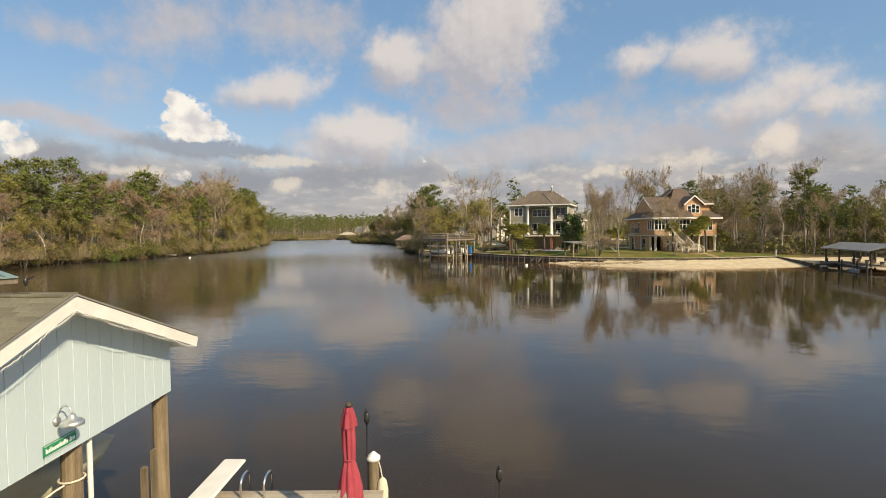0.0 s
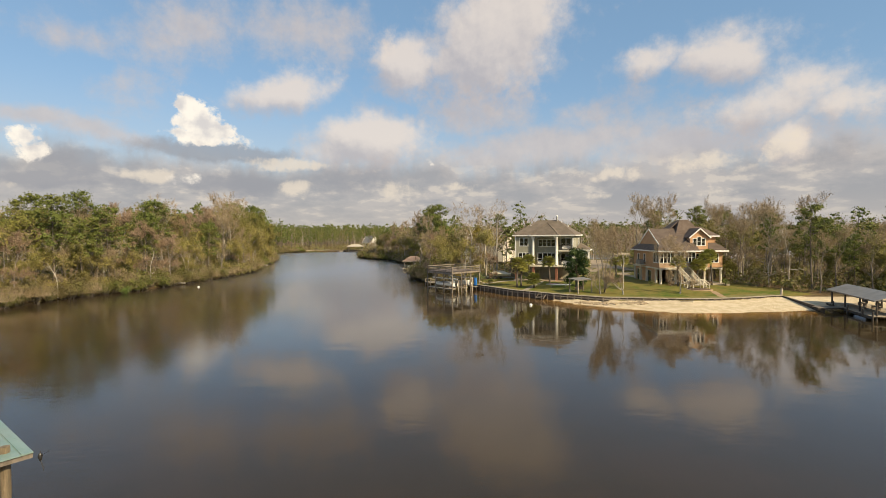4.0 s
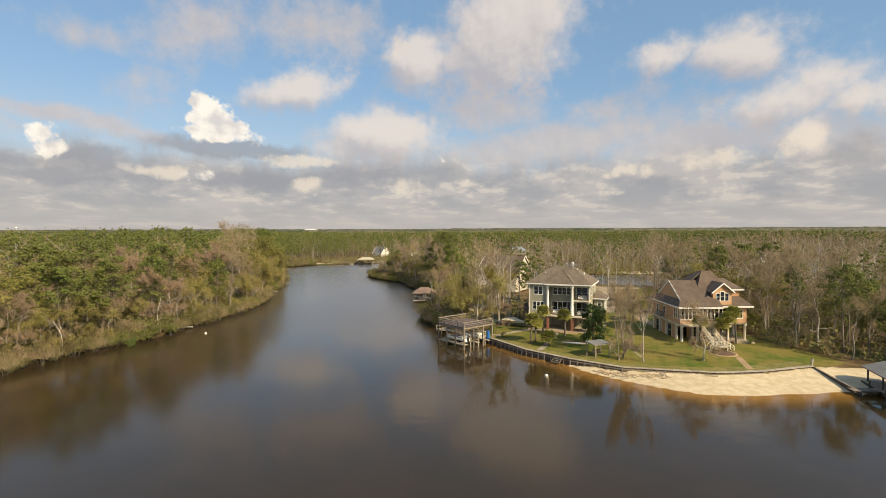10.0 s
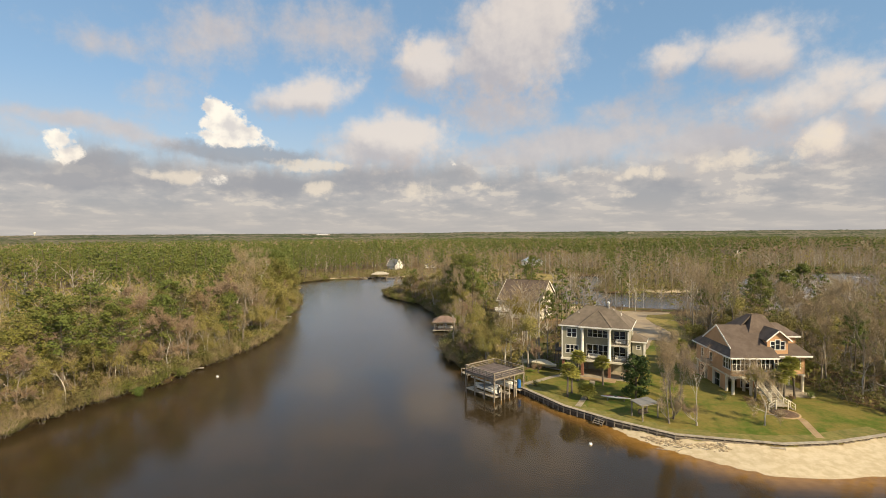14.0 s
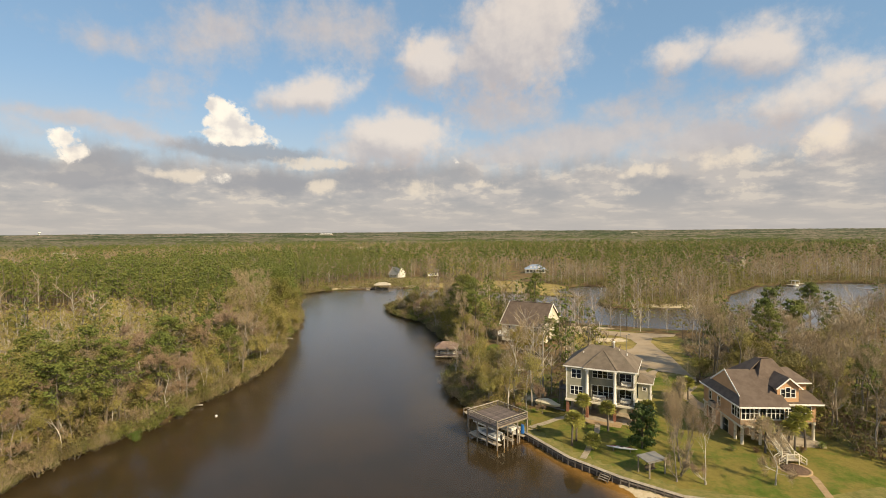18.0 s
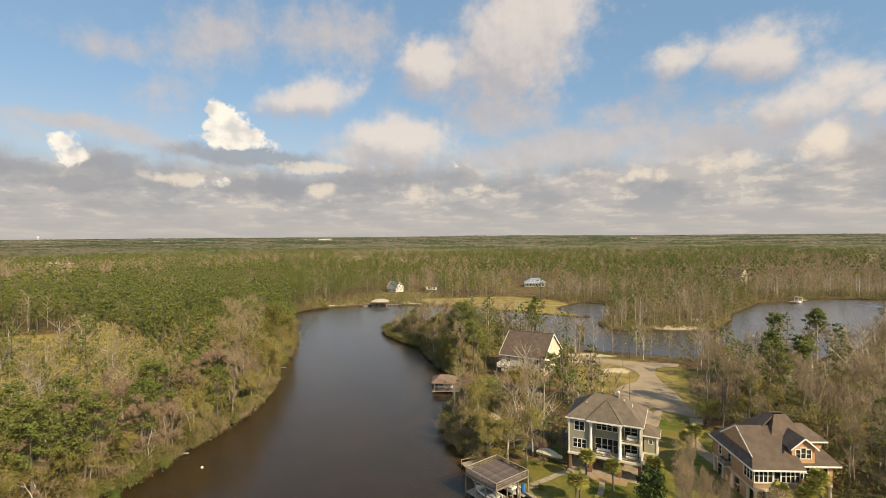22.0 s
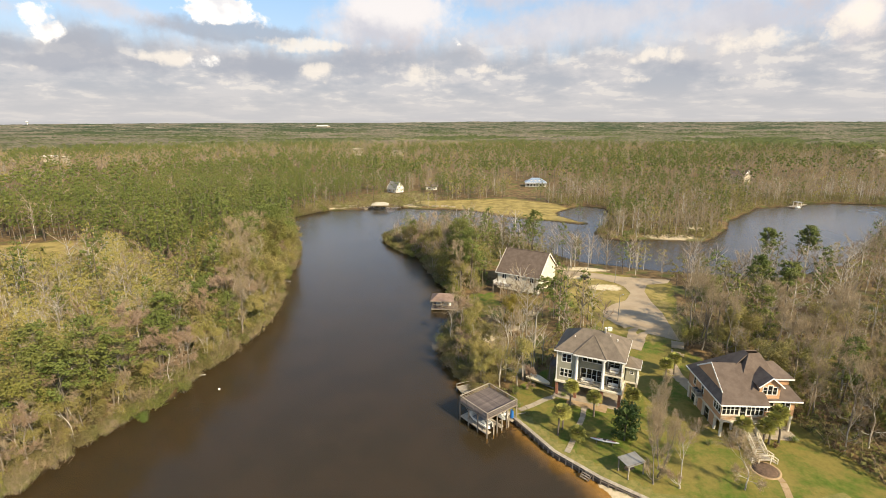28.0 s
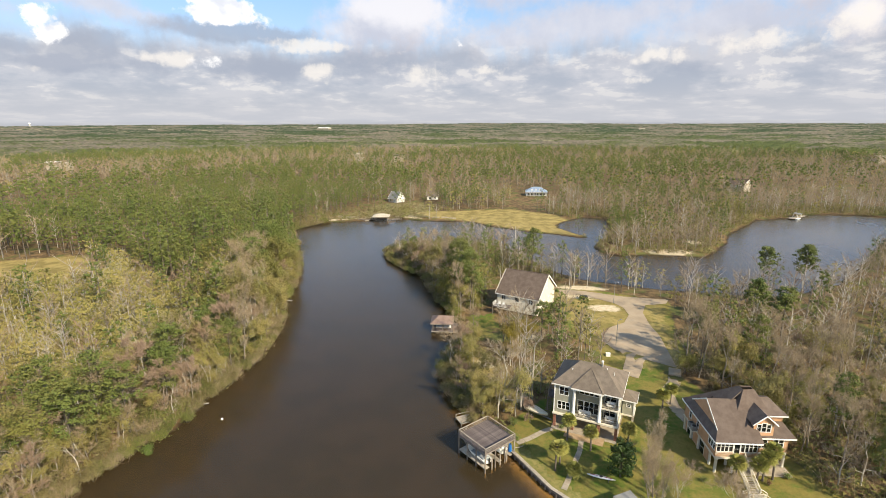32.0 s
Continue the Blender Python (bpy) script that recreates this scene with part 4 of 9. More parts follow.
SPECIES = {
    "pine": ("pine_tree", "loblolly pine with a full tufted green crown", [pine_tree(s, 19, 54, 62, 0.19, 0.30 + 0.08 * (s % 3), 0.20) for s in (1, 2, 3, 4)], ("bark", "twig", "pine")),
    "bare": ("bare_hardwood_tree", "leafless grey-brown hardwood with fine twigs", [bare_tree(s, 16, 5, 0, kids=(6, 4, 3), width=0.026, spread=0.56, lift=0.4, trunk=0.42) for s in (11, 12, 13, 14)], ("branch", "twig", "spring")),
    "pale": ("pale_hardwood_tree", "leafless hardwood with a pale grey trunk and limbs", [bare_tree(s, 16, 5, 0, kids=(6, 4, 2), trunk=0.40, spread=0.7, lift=0.3, width=0.024) for s in (21, 22, 23)], ("pale_bark", "twig", "spring")),
    "red": ("budding_maple_tree", "leafless maple with reddish brown budding twigs", [bare_tree(s, 14, 7, 0, kids=(6, 4, 3), width=0.036) for s in (31, 32)], ("branch", "twig_red", "spring")),
    "spring": ("budding_oak_tree", "hardwood coming into thin yellow-green leaf", [bare_tree(s, 14, 3, 9, 0.19, trunk=0.28, kids=(6, 4, 3), spread=0.95, fill=0.14) for s in (41, 42, 43)], ("pale_bark", "twig", "spring")),
    "olive": ("olive_hardwood_tree", "half-leafed hardwood with an olive green crown", [bare_tree(s, 14, 1, 13, 0.19, trunk=0.24, kids=(6, 4, 3), spread=0.9, fill=0.3) for s in (51, 52, 53)], ("bark", "twig", "olive")),
    "scrub": ("scrub_oak_tree", "low spreading scrub oak with pale limbs and yellow-green buds", [bare_tree(s, 9, 3, 8, 0.14, trunk=0.16, kids=(6, 4, 3), spread=1.25, lift=0.08, fill=0.1) for s in (91, 92)], ("bleached", "twig", "scrub")),
    "ever": ("evergreen_tree", "dense dark evergreen broadleaf tree", [round_tree(s, 9, 2.8, 1000, 0.3) for s in (61, 62)], ("bark", "twig", "evergreen")),
    "shrub": ("bank_shrub", "tangled green shrub hanging over the bank", [bush(s, 2.3, 2.1, 860, 0.19, 24) for s in (71, 72, 73)], ("bark", "twig", "shrub")),
    "brush": ("bank_brush", "leafless brown brush at the bank", [bush(s, 2.8, 2.0, 260, 0.16, 260) for s in (81, 82)], ("bark", "twig", "olive")),
}

KEEP_CLEAR = [HOUSE_VIEWS, FIELD, LAWN, GREEN, FAR_LAWN, GAP, HUT_YARD,
              [(-10, 152), (18, 148), (20, 190), (-4, 188)], [(40, 84), (60, 84), (64, 70), (44, 58), (20, 62), (6, 78), (-3, 96), (2, 100)]]


def clear_of(x, y, margin=0.0):
    s = -signed(WATER, x, y) + shore_wobble(x, y)
    ok = s > 0.8
    for p in KEEP_CLEAR:
        ok &= signed(p, x, y) < -margin
    ok &= signed(ROAD, x, y) < -1.5
    return ok, s


def scatter(x0, x1, y0, y1, step, seed):
    r = np.random.RandomState(seed)
    gx, gy = np.meshgrid(np.arange(x0, x1, step), np.arange(y0, y1, step))
    return (gx + (r.rand(*gx.shape) - 0.5) * step * 1.1).ravel(), (gy + (r.rand(*gy.shape) - 0.5) * step * 1.1).ravel()


def kinds_for(x, y, s, rnd):
    """Which kind of tree grows where; the kinds stand in patches."""
    names = ["pine", "bare", "pale", "red", "spring", "olive", "scrub"]
    r = math.hypot(x, y)
    if float(signed(WEST_FIELD, np.array(x), np.array(y))) > 0:
        w = (0.02, 0.01, 0.03, 0.02, 0.06, 0.04, 0.82)
    elif x < -55 and y < 185 and x > -112:
        w = (0.21, 0.05, 0.09, 0.14, 0.22, 0.29, 0.0)
    elif x < -70 and y < 640 and r < 560 + 35 * math.sin(x * 0.02) + 25 * math.sin(y * 0.05):
        w = (0.90, 0.04, 0.03, 0.01, 0.0, 0.02, 0) if (y > 185 or x < -110) else (0.5, 0.2, 0.1, 0.05, 0.05, 0.1, 0)
    elif x > 45 and y < 190:
        w = (0.22, 0.24, 0.16, 0.02, 0.06, 0.30, 0) if y < 108 else (0.09, 0.40, 0.32, 0.04, 0.06, 0.09, 0) if x < 76 else (0.24, 0.34, 0.22, 0.03, 0.06, 0.11, 0)
    elif -30 < x < 8 and y < 150:
        w = (0.08, 0.28, 0.28, 0.12, 0.17, 0.07, 0)
    elif x < 0 and 185 < y < 260:
        w = (0.16, 0.34, 0.26, 0.08, 0.08, 0.08, 0)
    elif y < 260:
        w = (0.11, 0.40, 0.22, 0.12, 0.08, 0.07, 0)
    elif x < -90 and r < 790 + 60 * math.sin(x * 0.013):
        w = (0.22, 0.46, 0.24, 0.03, 0.02, 0.03, 0)
    else:
        q = math.sin(x * 0.011 + 1.0) + math.sin(y * 0.013 + x * 0.004) + 0.5 * math.sin(x * 0.031 + y * 0.045)
        w = (0.62, 0.20, 0.08, 0.03, 0.02, 0.05, 0) if q > (0.5 if x > -90 and r < 560 else -0.1) else (0.20, 0.46, 0.18, 0.07, 0.04, 0.05, 0)
    size, force = (11.0, 1.0) if r < 210 else (24.0, 2.0)
    patch = np.exp([force * float(waves(x, y, size, 60 + k)) for k in range(7)]) * w
    return names[min(6, int(np.searchsorted(np.cumsum(patch) / patch.sum(), rnd.rand() * 0.999)))]


MASTERS = {}


def plant(kind, x, y, rnd, scale=1.0, tall=1.0, dz=0.0):
    """One tree of its own: the first of each shape is built, the rest are copies."""
    name, label, variants, mats = SPECIES[kind]
    i = rnd.randint(len(variants))
    m = spot(x, y, rnd.rand() * 6.28, (scale, scale * tall), dz)
    if (kind, i) not in MASTERS:
        MASTERS[kind, i] = tree_thing(name, label, variants[i], mats, "trees of the river banks", kind in ("shrub", "brush"))
        MASTERS[kind, i].matrix_basis = m
        return MASTERS[kind, i]
    ob = copy_thing(MASTERS[kind, i], m)
    ob.matrix_basis = m
    return ob


def plant_banks():
    rnd = np.random.RandomState(77)
    # west bank, the first rows behind the water
    x, y = scatter(-100, -55, 34, 250, 4.5, 1)
    ok, s = clear_of(x, y)
    pick = ok & (s < 12) & (x < -54) & (y < 195)
    for a, b, d in zip(x[pick], y[pick], s[pick]):
        k = kinds_for(a, b, d, rnd)
        plant(k, a, b, rnd, (0.78 + 0.30 * rnd.rand() if d > 3.5 else 0.66 + 0.34 * rnd.rand()) * (0.9 if k == "pine" else 1.0) * (1.15 if b > 128 and d > 4 else 1.0))
    # east side: along the water, round the houses, the wood behind the beach
    x, y = scatter(-52, 84, 68, 250, 4.1, 2)
    ok, s = clear_of(x, y)
    wood = (x > 44) & (y < 132) & (x < 74)
    shore = (s < 9) & (x < 12) & (y < 215)
    back = (y > 112) & (y < 128) & (x > 40) & (x < 60)
    thin = (x < 8) & (y < 140) & (rnd.rand(len(x)) < 0.6)
    pick = ok & ~thin & (wood | (shore & ~((x < -4) & (y > 138) & (y < 160))) | back)
    for a, b, d in zip(x[pick], y[pick], s[pick]):
        k = kinds_for(a, b, d, rnd)
        plant(k, a, b, rnd, ((0.47 if a > 44 else 0.62) + 0.34 * rnd.rand() if d > 3 else 0.4 + 0.3 * rnd.rand()) * (0.72 if a > 60 and b < 118 else 0.8 if a < -24 and b > 180 else 1.0), 1.1 if k in ("pine", "bare") else 1.0)
    more = []
    # brush and shrubs hanging over the water's edge
    for bank, lo, hi in ((WEST_BANK, 40, 240), (EAST_BANK, 104, 245), (HEAD[-3:] + WEST_BANK[:1], 238, 296)):
        for (x1, y1), (x2, y2) in zip(bank, bank[1:]):
            run = math.hypot(x2 - x1, y2 - y1)
            inland = np.array((-(y2 - y1), x2 - x1)) / run * (1 if bank is WEST_BANK else 1)
            if float(signed(WATER, *np.array(((x1 + x2) / 2 + inland[0], (y1 + y2) / 2 + inland[1])))) > 0:
                inland = -inland
            n = max(1, int(run / 0.62))
            for j in range(n):
                f = (j + rnd.rand()) / n
                a, b = x1 + (x2 - x1) * f, y1 + (y2 - y1) * f
                if lo < b < hi and not (bank is EAST_BANK and 139 < b < 158):
                    out = -float(shore_wobble(a, b)) - 1.2 + rnd.rand() * (2.6 if j % 2 else 6.0)
                    k, u, v, size = "shrub" if rnd.rand() < 0.8 else "brush", a + inland[0] * out, b + inland[1] * out, 0.5 + 0.7 * rnd.rand() + 0.14 * max(0.0, out)
                    if j % 4 == 0 and v < 200 and rnd.rand() < 0.85:
                        kind = ("olive", "spring", "red", "bare", "pale", "spring")[rnd.randint(6)]
                        plant(kind, a + inland[0] * (out + 1.2), b + inland[1] * (out + 1.2), rnd, 0.42 + 0.26 * rnd.rand())
                    if v < 122 or (bank is EAST_BANK and v < 150):
                        plant(k, u, v, rnd, size)
                    else:
                        more.append((u, v, k, size))
    woods("bank_thicket", "tangled shrubs and brush along the far banks", more, {"shrub": [bush(s, 2.2, 2.0, 460, 0.27, 30) for s in (75, 76)], "brush": [bush(s, 2.6, 2.0, 60, 0.24, 200) for s in (85, 86)]})


def leaf_crown(seed, height, clusters, per, lump, low, wide, limbs=0, peak=0.36):
    """A light tree in leaf for woods: clusters of small uneven clumps on a stem with some limbs."""
    rnd = np.random.RandomState(seed)
    wood, green = Soup(), Soup()
    wood.tube([(0, 0, -0.5), (rnd.normal() * 0.3, rnd.normal() * 0.3, height * 0.9)], [height * 0.012, height * 0.004], 3)
    f = (np.arange(clusters) + rnd.rand(clusters)) / clusters
    a = np.arange(clusters) * 2.4 + rnd.rand(clusters)
    r = height * wide * np.sqrt(np.maximum(0.05, 1 - ((f - peak) / (1.02 - peak)) ** 2)) * (0.45 + 0.6 * rnd.rand(clusters))
    c = np.stack([np.cos(a) * r, np.sin(a) * r, height * (low + (0.97 - low) * f)], 1)
    k = np.repeat(np.arange(clusters), per)
    green.lumps(c, lump, rnd, 0.7)
    pos = c[k] + rnd.normal(size=(len(k), 3)) * lump * (1.25, 1.25, 0.75)
    green.flakes(pos, max(0.2, lump * 0.62), rnd, (pos - c[k]) + (0, 0, 0.35 * lump))
    for i in range(limbs):
        j = rnd.randint(clusters)
        wood.tube([(0, 0, c[j][2] * 0.6), c[j] + rnd.normal(size=3) * 0.5 + (0, 0, 0.5)], [height * 0.0055, 0.02], 3)
    return wood, Soup(), green


def bare_crown(seed, height, limbs, twigs, width, low, wide):
    """A light leafless tree for woods: a stem, rising limbs and a haze of fine twigs."""
    rnd = np.random.RandomState(seed)
    wood, twig = Soup(), Soup()
    wood.tube([(0, 0, -0.5), (rnd.normal() * 0.3, rnd.normal() * 0.3, height * 0.85)], [height * 0.012, height * 0.004], 3)
    base, tip = [], []
    for i in range(limbs):
        z = height * (low + (0.75 - low) * (i + rnd.rand()) / limbs)
        a, r = i * 2.4 + rnd.rand(), height * wide * (0.6 + 0.6 * rnd.rand())
        base.append((0, 0, z)), tip.append((math.cos(a) * r, math.sin(a) * r, min(height * 0.98, z + height * (0.12 + 0.16 * rnd.rand()))))
        wood.tube([base[-1], tip[-1]], [height * 0.006, 0.03], 3)
    base, tip = np.array(base), np.array(tip)
    k = rnd.randint(limbs, size=twigs)
    g = (0.3 + 0.7 * rnd.rand(twigs))[:, None]
    at = base[k] + (tip[k] - base[k]) * g
    out = (tip - base)[k] / np.linalg.norm((tip - base)[k], axis=1)[:, None]
    w = out * 0.8 + rnd.normal(size=(twigs, 3)) * 0.55 + (0, 0, 0.5)
    w /= np.linalg.norm(w, axis=1)[:, None]
    twig.twigs(at, w, height * 0.11 * (0.6 + 0.8 * rnd.rand(twigs))[:, None], width, rnd)
    return wood, twig, Soup()


def far_templates():
    """Light versions of the kinds, for the woods that cannot be counted."""
    return {
        "pine": [leaf_crown(s, 18, 19, 15, 0.50, 0.34, 0.15, 0, 0.3) for s in (101, 102, 103, 104)],
        "bare": [bare_crown(s, 16, 9, 190, 0.045, 0.26, 0.20) for s in (111, 112, 113)],
        "pale": [bare_crown(s, 16, 12, 120, 0.045, 0.30, 0.22) for s in (121, 122)],
        "red": [bare_crown(s, 14, 8, 220, 0.05, 0.24, 0.20) for s in (131, 132)],
        "spring": [leaf_crown(s, 13, 16, 14, 0.40, 0.30, 0.25, 7) for s in (141, 142)],
        "olive": [leaf_crown(s, 13, 17, 15, 0.50, 0.26, 0.25, 3) for s in (151, 152)],
        "scrub": [leaf_crown(s, 8, 16, 13, 0.36, 0.36, 0.42, 12) for s in (161, 162, 163)],
    }


def woods(name, label, places, templates, lift=0.0):
    """Many trees joined by kind of surface."""
    rnd = np.random.RandomState(len(places))
    piles = {}
    for x, y, k, size in places:
        t = templates[k]
        soups = t[rnd.randint(len(t))]
        mats = SPECIES[k][3]
        a = rnd.rand() * 6.28
        c, s = math.cos(a) * size, math.sin(a) * size
        for soup, mat in zip(soups, mats):
            if soup.v:
                piles.setdefault((id(soup), mat), [soup, mat, []])[2].append((x, y, c, s, size))
    joined = {}
    for soup, mat, spots in piles.values():
        v, f = soup.arrays()
        p = np.array(spots)
        z = ground_height(p[:, 0], p[:, 1]) + lift
        vx = p[:, 2:3] * v[:, 0] - p[:, 3:4] * v[:, 1] + p[:, 0:1]
        vy = p[:, 3:4] * v[:, 0] + p[:, 2:3] * v[:, 1] + p[:, 1:2]
        vz = p[:, 4:5] * v[:, 2] + z[:, None]
        verts = np.stack([vx, vy, vz], -1).reshape(-1, 3)
        faces = (f[None] + (np.arange(len(p)) * len(v))[:, None, None]).reshape(-1, 3)
        joined.setdefault(mat, []).append((verts, faces))
    root = tagged(new(name), label, "forest", kind="stuff")
    for mat, items in joined.items():
        n, vs, fs = 0, [], []
        for v, f in items:
            vs.append(v), fs.append(f + n)
            n += len(v)
        ob = new("trees", mesh_arrays(name, np.concatenate(vs), np.concatenate(fs), M[mat]))
        ob.parent = root
        tagged(ob, kind="stuff")


def plant_woods():
    rnd = np.random.RandomState(9)
    light = far_templates()
    # middle woods, up to about 400 m
    x, y = scatter(-260, 260, 40, 400, 5.2, 4)
    x2, y2 = scatter(-170, -60, 50, 190, 7.0, 24)
    x3, y3 = scatter(-230, -94, 96, 190, 4.6, 25)
    field = signed(WEST_FIELD, x3, y3) > 1
    x, y = np.concatenate([x, x2, x3[field]]), np.concatenate([y, y2, y3[field]])
    ok, s = clear_of(x, y)
    near = ((x < -54) & (y < 195) & (s < 12)) | ((x > 44) & (y < 132) & (x < 74)) | ((s < 9) & (x < 12) & (x > -54) & (y < 215)) | ((y > 112) & (y < 128) & (x > 40) & (x < 60))
    seen = np.abs(np.arctan2(x, y)) < radians(58)
    head = (signed(HEAD_SAND, x, y) > 0) & (rnd.rand(len(x)) < 0.88)
    r = np.hypot(x, y)
    pick = ok & ~near & seen & ~head
    mid = [(a, b, kinds_for(a, b, 9, rnd), (0.5 + 0.48 * rnd.rand()) * (1.22 if a < -60 and 130 < b < 290 else 0.72 if -60 < a < -20 and 185 < b < 260 else 0.75 if a > 60 and b < 118 else 1.0)) for a, b in zip(x[pick], y[pick])]
    woods("mixed_woods", "pines and bare hardwoods standing close together", [m for m in mid if math.hypot(m[0], m[1]) < 240], light)
    medium = {
        "pine": [leaf_crown(s, 18, 12, 10, 0.66, 0.36, 0.15, 0, 0.3) for s in (171, 172, 173, 174)],
        "bare": [bare_crown(s, 16, 7, 90, 0.075, 0.24, 0.20) for s in (181, 182, 183)],
        "pale": [bare_crown(s, 16, 9, 60, 0.07, 0.28, 0.21) for s in (184, 185)],
        "red": [bare_crown(s, 14, 6, 90, 0.08, 0.24, 0.20) for s in (186, 187)],
        "olive": [leaf_crown(s, 13, 9, 10, 0.72, 0.28, 0.24, 2) for s in (188, 189)],
    }
    medium["spring"], medium["scrub"] = medium["olive"], light["scrub"]
    woods("back_woods", "woods of pine and bare hardwood round the bay", [m for m in mid if math.hypot(m[0], m[1]) >= 240], medium)
    # farther woods
    sparse = {
        "pine": [leaf_crown(s, 17, 5, 4, 1.15, 0.5, 0.15, 0, 0.3) for s in (201, 202, 203)],
        "bare": [bare_crown(s, 15, 3, 40, 0.16, 0.3, 0.22) for s in (211, 212, 213)],
        "olive": [leaf_crown(s, 13, 4, 5, 1.2, 0.4, 0.22) for s in (241, 242)],
    }
    for k in ("pale", "red"):
        sparse[k] = sparse["bare"]
    sparse["spring"] = sparse["scrub"] = sparse["olive"]
    x, y = scatter(-720, 720, 300, 940, 9.4, 6)
    ok, s = clear_of(x, y)
    r = np.hypot(x, y)
    pick = ok & ((y > 400) | (np.abs(x) > 260)) & (np.abs(np.arctan2(x, y)) < radians(52)) & (r < 1000)
    far = [(a, b, kinds_for(a, b, 9, rnd), 0.75 + 0.35 * rnd.rand()) for a, b in zip(x[pick], y[pick])]
    woods("distant_woods", "distant woods of pine and bare hardwood", far, sparse)


def undergrowth():
    """Low brush between the trunks."""
    rnd = np.random.RandomState(31)
    x, y = scatter(-150, 110, 50, 250, 3.2, 14)
    ok, s = clear_of(x, y)
    near = ((x < -56) & (s < 42)) | ((x > 44) & (y < 150)) | ((x > -56) & (x < 20) & (s < 30))
    pick = ok & near & (rnd.rand(len(x)) < np.where((x > -20) & (x < 12) & (y < 150), 0.35, 0.75))
    low = {"shrub": [brush_clump(s) for s in (501, 502, 503)], "olive": [brush_clump(s, 26) for s in (504, 505)]}
    spots = [(a, b, "shrub" if rnd.rand() < 0.4 else "olive", 0.7 + 0.9 * rnd.rand()) for a, b in zip(x[pick], y[pick])]
    x, y = scatter(-130, 240, 225, 400, 3.8, 15)
    ok, s = clear_of(x, y)
    pick = ok & (s < 34) & (rnd.rand(len(x)) < np.where(s < 15, 0.8, 0.5))
    spots += [(a, b, "shrub" if rnd.rand() < 0.35 else "olive", 0.9 + 1.1 * rnd.rand()) for a, b in zip(x[pick], y[pick])]
    woods("undergrowth", "tangled brush and saplings on the forest floor", spots, low)


def brush_clump(seed, n=34):
    rnd = np.random.RandomState(seed)
    wood, crown, green = Soup(), Soup(), Soup()
    p = rnd.normal(size=(n * 2, 3)) * (0.9, 0.9, 0.5) + (0, 0, 0.8)
    p[:, 2] = np.abs(p[:, 2])
    green.flakes(p, 0.26, rnd, p * (0.4, 0.4, 0.2) + (0, 0, 0.6))
    q = rnd.normal(size=(14, 3)) * (0.8, 0.8, 0)
    w = rnd.normal(size=(14, 3)) * (0.35, 0.35, 0.1) + (0, 0, 1)
    crown.twigs(q, w, 2.4, 0.025, rnd)
    return wood, crown, green


plant_banks()
plant_woods()
undergrowth()

# ---------------------------------------------------------------- building blocks


def part(name, bm, mat, parent, label="", soft=False):
    """One mesh object under a thing or a part."""
    me = bpy.data.meshes.new(name)
    bmesh.ops.recalc_face_normals(bm, faces=bm.faces[:])
    bm.to_mesh(me), bm.free()
    if soft:
        me.polygons.foreach_set("use_smooth", np.ones(len(me.polygons), bool))
    me.materials.append(M[mat])
    ob = new(name, me)
    ob.parent = parent
    return tagged(ob, label)


def shared(name, me, parent, m):
    ob = new(name, me)
    ob.parent = parent
    ob.matrix_basis = m
    return ob


def add_box(bm, x0, x1, y0, y1, z0, z1, m=None, bevel=0.0):
    vs = [bm.verts.new(p) for p in ((x0, y0, z0), (x1, y0, z0), (x1, y1, z0), (x0, y1, z0), (x0, y0, z1), (x1, y0, z1), (x1, y1, z1), (x0, y1, z1))]
    fs = [bm.faces.new([vs[i] for i in q]) for q in ((0, 3, 2, 1), (4, 5, 6, 7), (0, 1, 5, 4), (1, 2, 6, 5), (2, 3, 7, 6), (3, 0, 4, 7))]
    if bevel:
        es = list({e for f in fs for e in f.edges})
        got = bmesh.ops.bevel(bm, geom=es, offset=bevel, segments=1, affect="EDGES")
        vs = list({v for f in got["faces"] for v in f.verts} | {v for v in vs if v.is_valid})
    if m is not None:
        for v in vs:
            v.co = m @ v.co
    return vs


def box(name, mat, parent, x0, x1, y0, y1, z0, z1, m=None, bevel=0.015, label=""):
    bm = bmesh.new()
    add_box(bm, x0, x1, y0, y1, z0, z1, m, bevel)
    return part(name, bm, mat, parent, label)


def add_beam(bm, p, q, w, h, up=(0, 0, 1)):
    """A straight bar of width w and height h from p to q."""
    p, q = Vector(p), Vector(q)
    d = (q - p).normalized()
    side = d.cross(Vector(up))
    side = side.normalized() if side.length > 1e-4 else Vector((1, 0, 0))
    top = side.cross(d)
    c = [s * side * w / 2 + t * top * h / 2 for s, t in ((-1, -1), (1, -1), (1, 1), (-1, 1))]
    a, b = [bm.verts.new(p + o) for o in c], [bm.verts.new(q + o) for o in c]
    bm.faces.new(a[::-1]), bm.faces.new(b)
    for i in range(4):
        j = (i + 1) % 4
        bm.faces.new((a[i], a[j], b[j], b[i]))


def beam(name, mat, parent, p, q, w, h, label=""):
    bm = bmesh.new()
    add_beam(bm, p, q, w, h)
    return part(name, bm, mat, parent, label)


def add_round(bm, p, q, r0, r1=None, sides=10):
    """A round bar or cone from p to q."""
    p, q = Vector(p), Vector(q)
    r1 = r0 if r1 is None else r1
    d = (q - p).normalized()
    side = d.orthogonal().normalized()
    top = d.cross(side)
    ring = [side * math.cos(a) + top * math.sin(a) for a in (k * 2 * math.pi / sides for k in range(sides))]
    a, b = [bm.verts.new(p + o * r0) for o in ring], [bm.verts.new(q + o * max(r1, 1e-4)) for o in ring]
    bm.faces.new(a[::-1]), bm.faces.new(b)
    for i in range(sides):
        j = (i + 1) % sides
        bm.faces.new((a[i], a[j], b[j], b[i]))


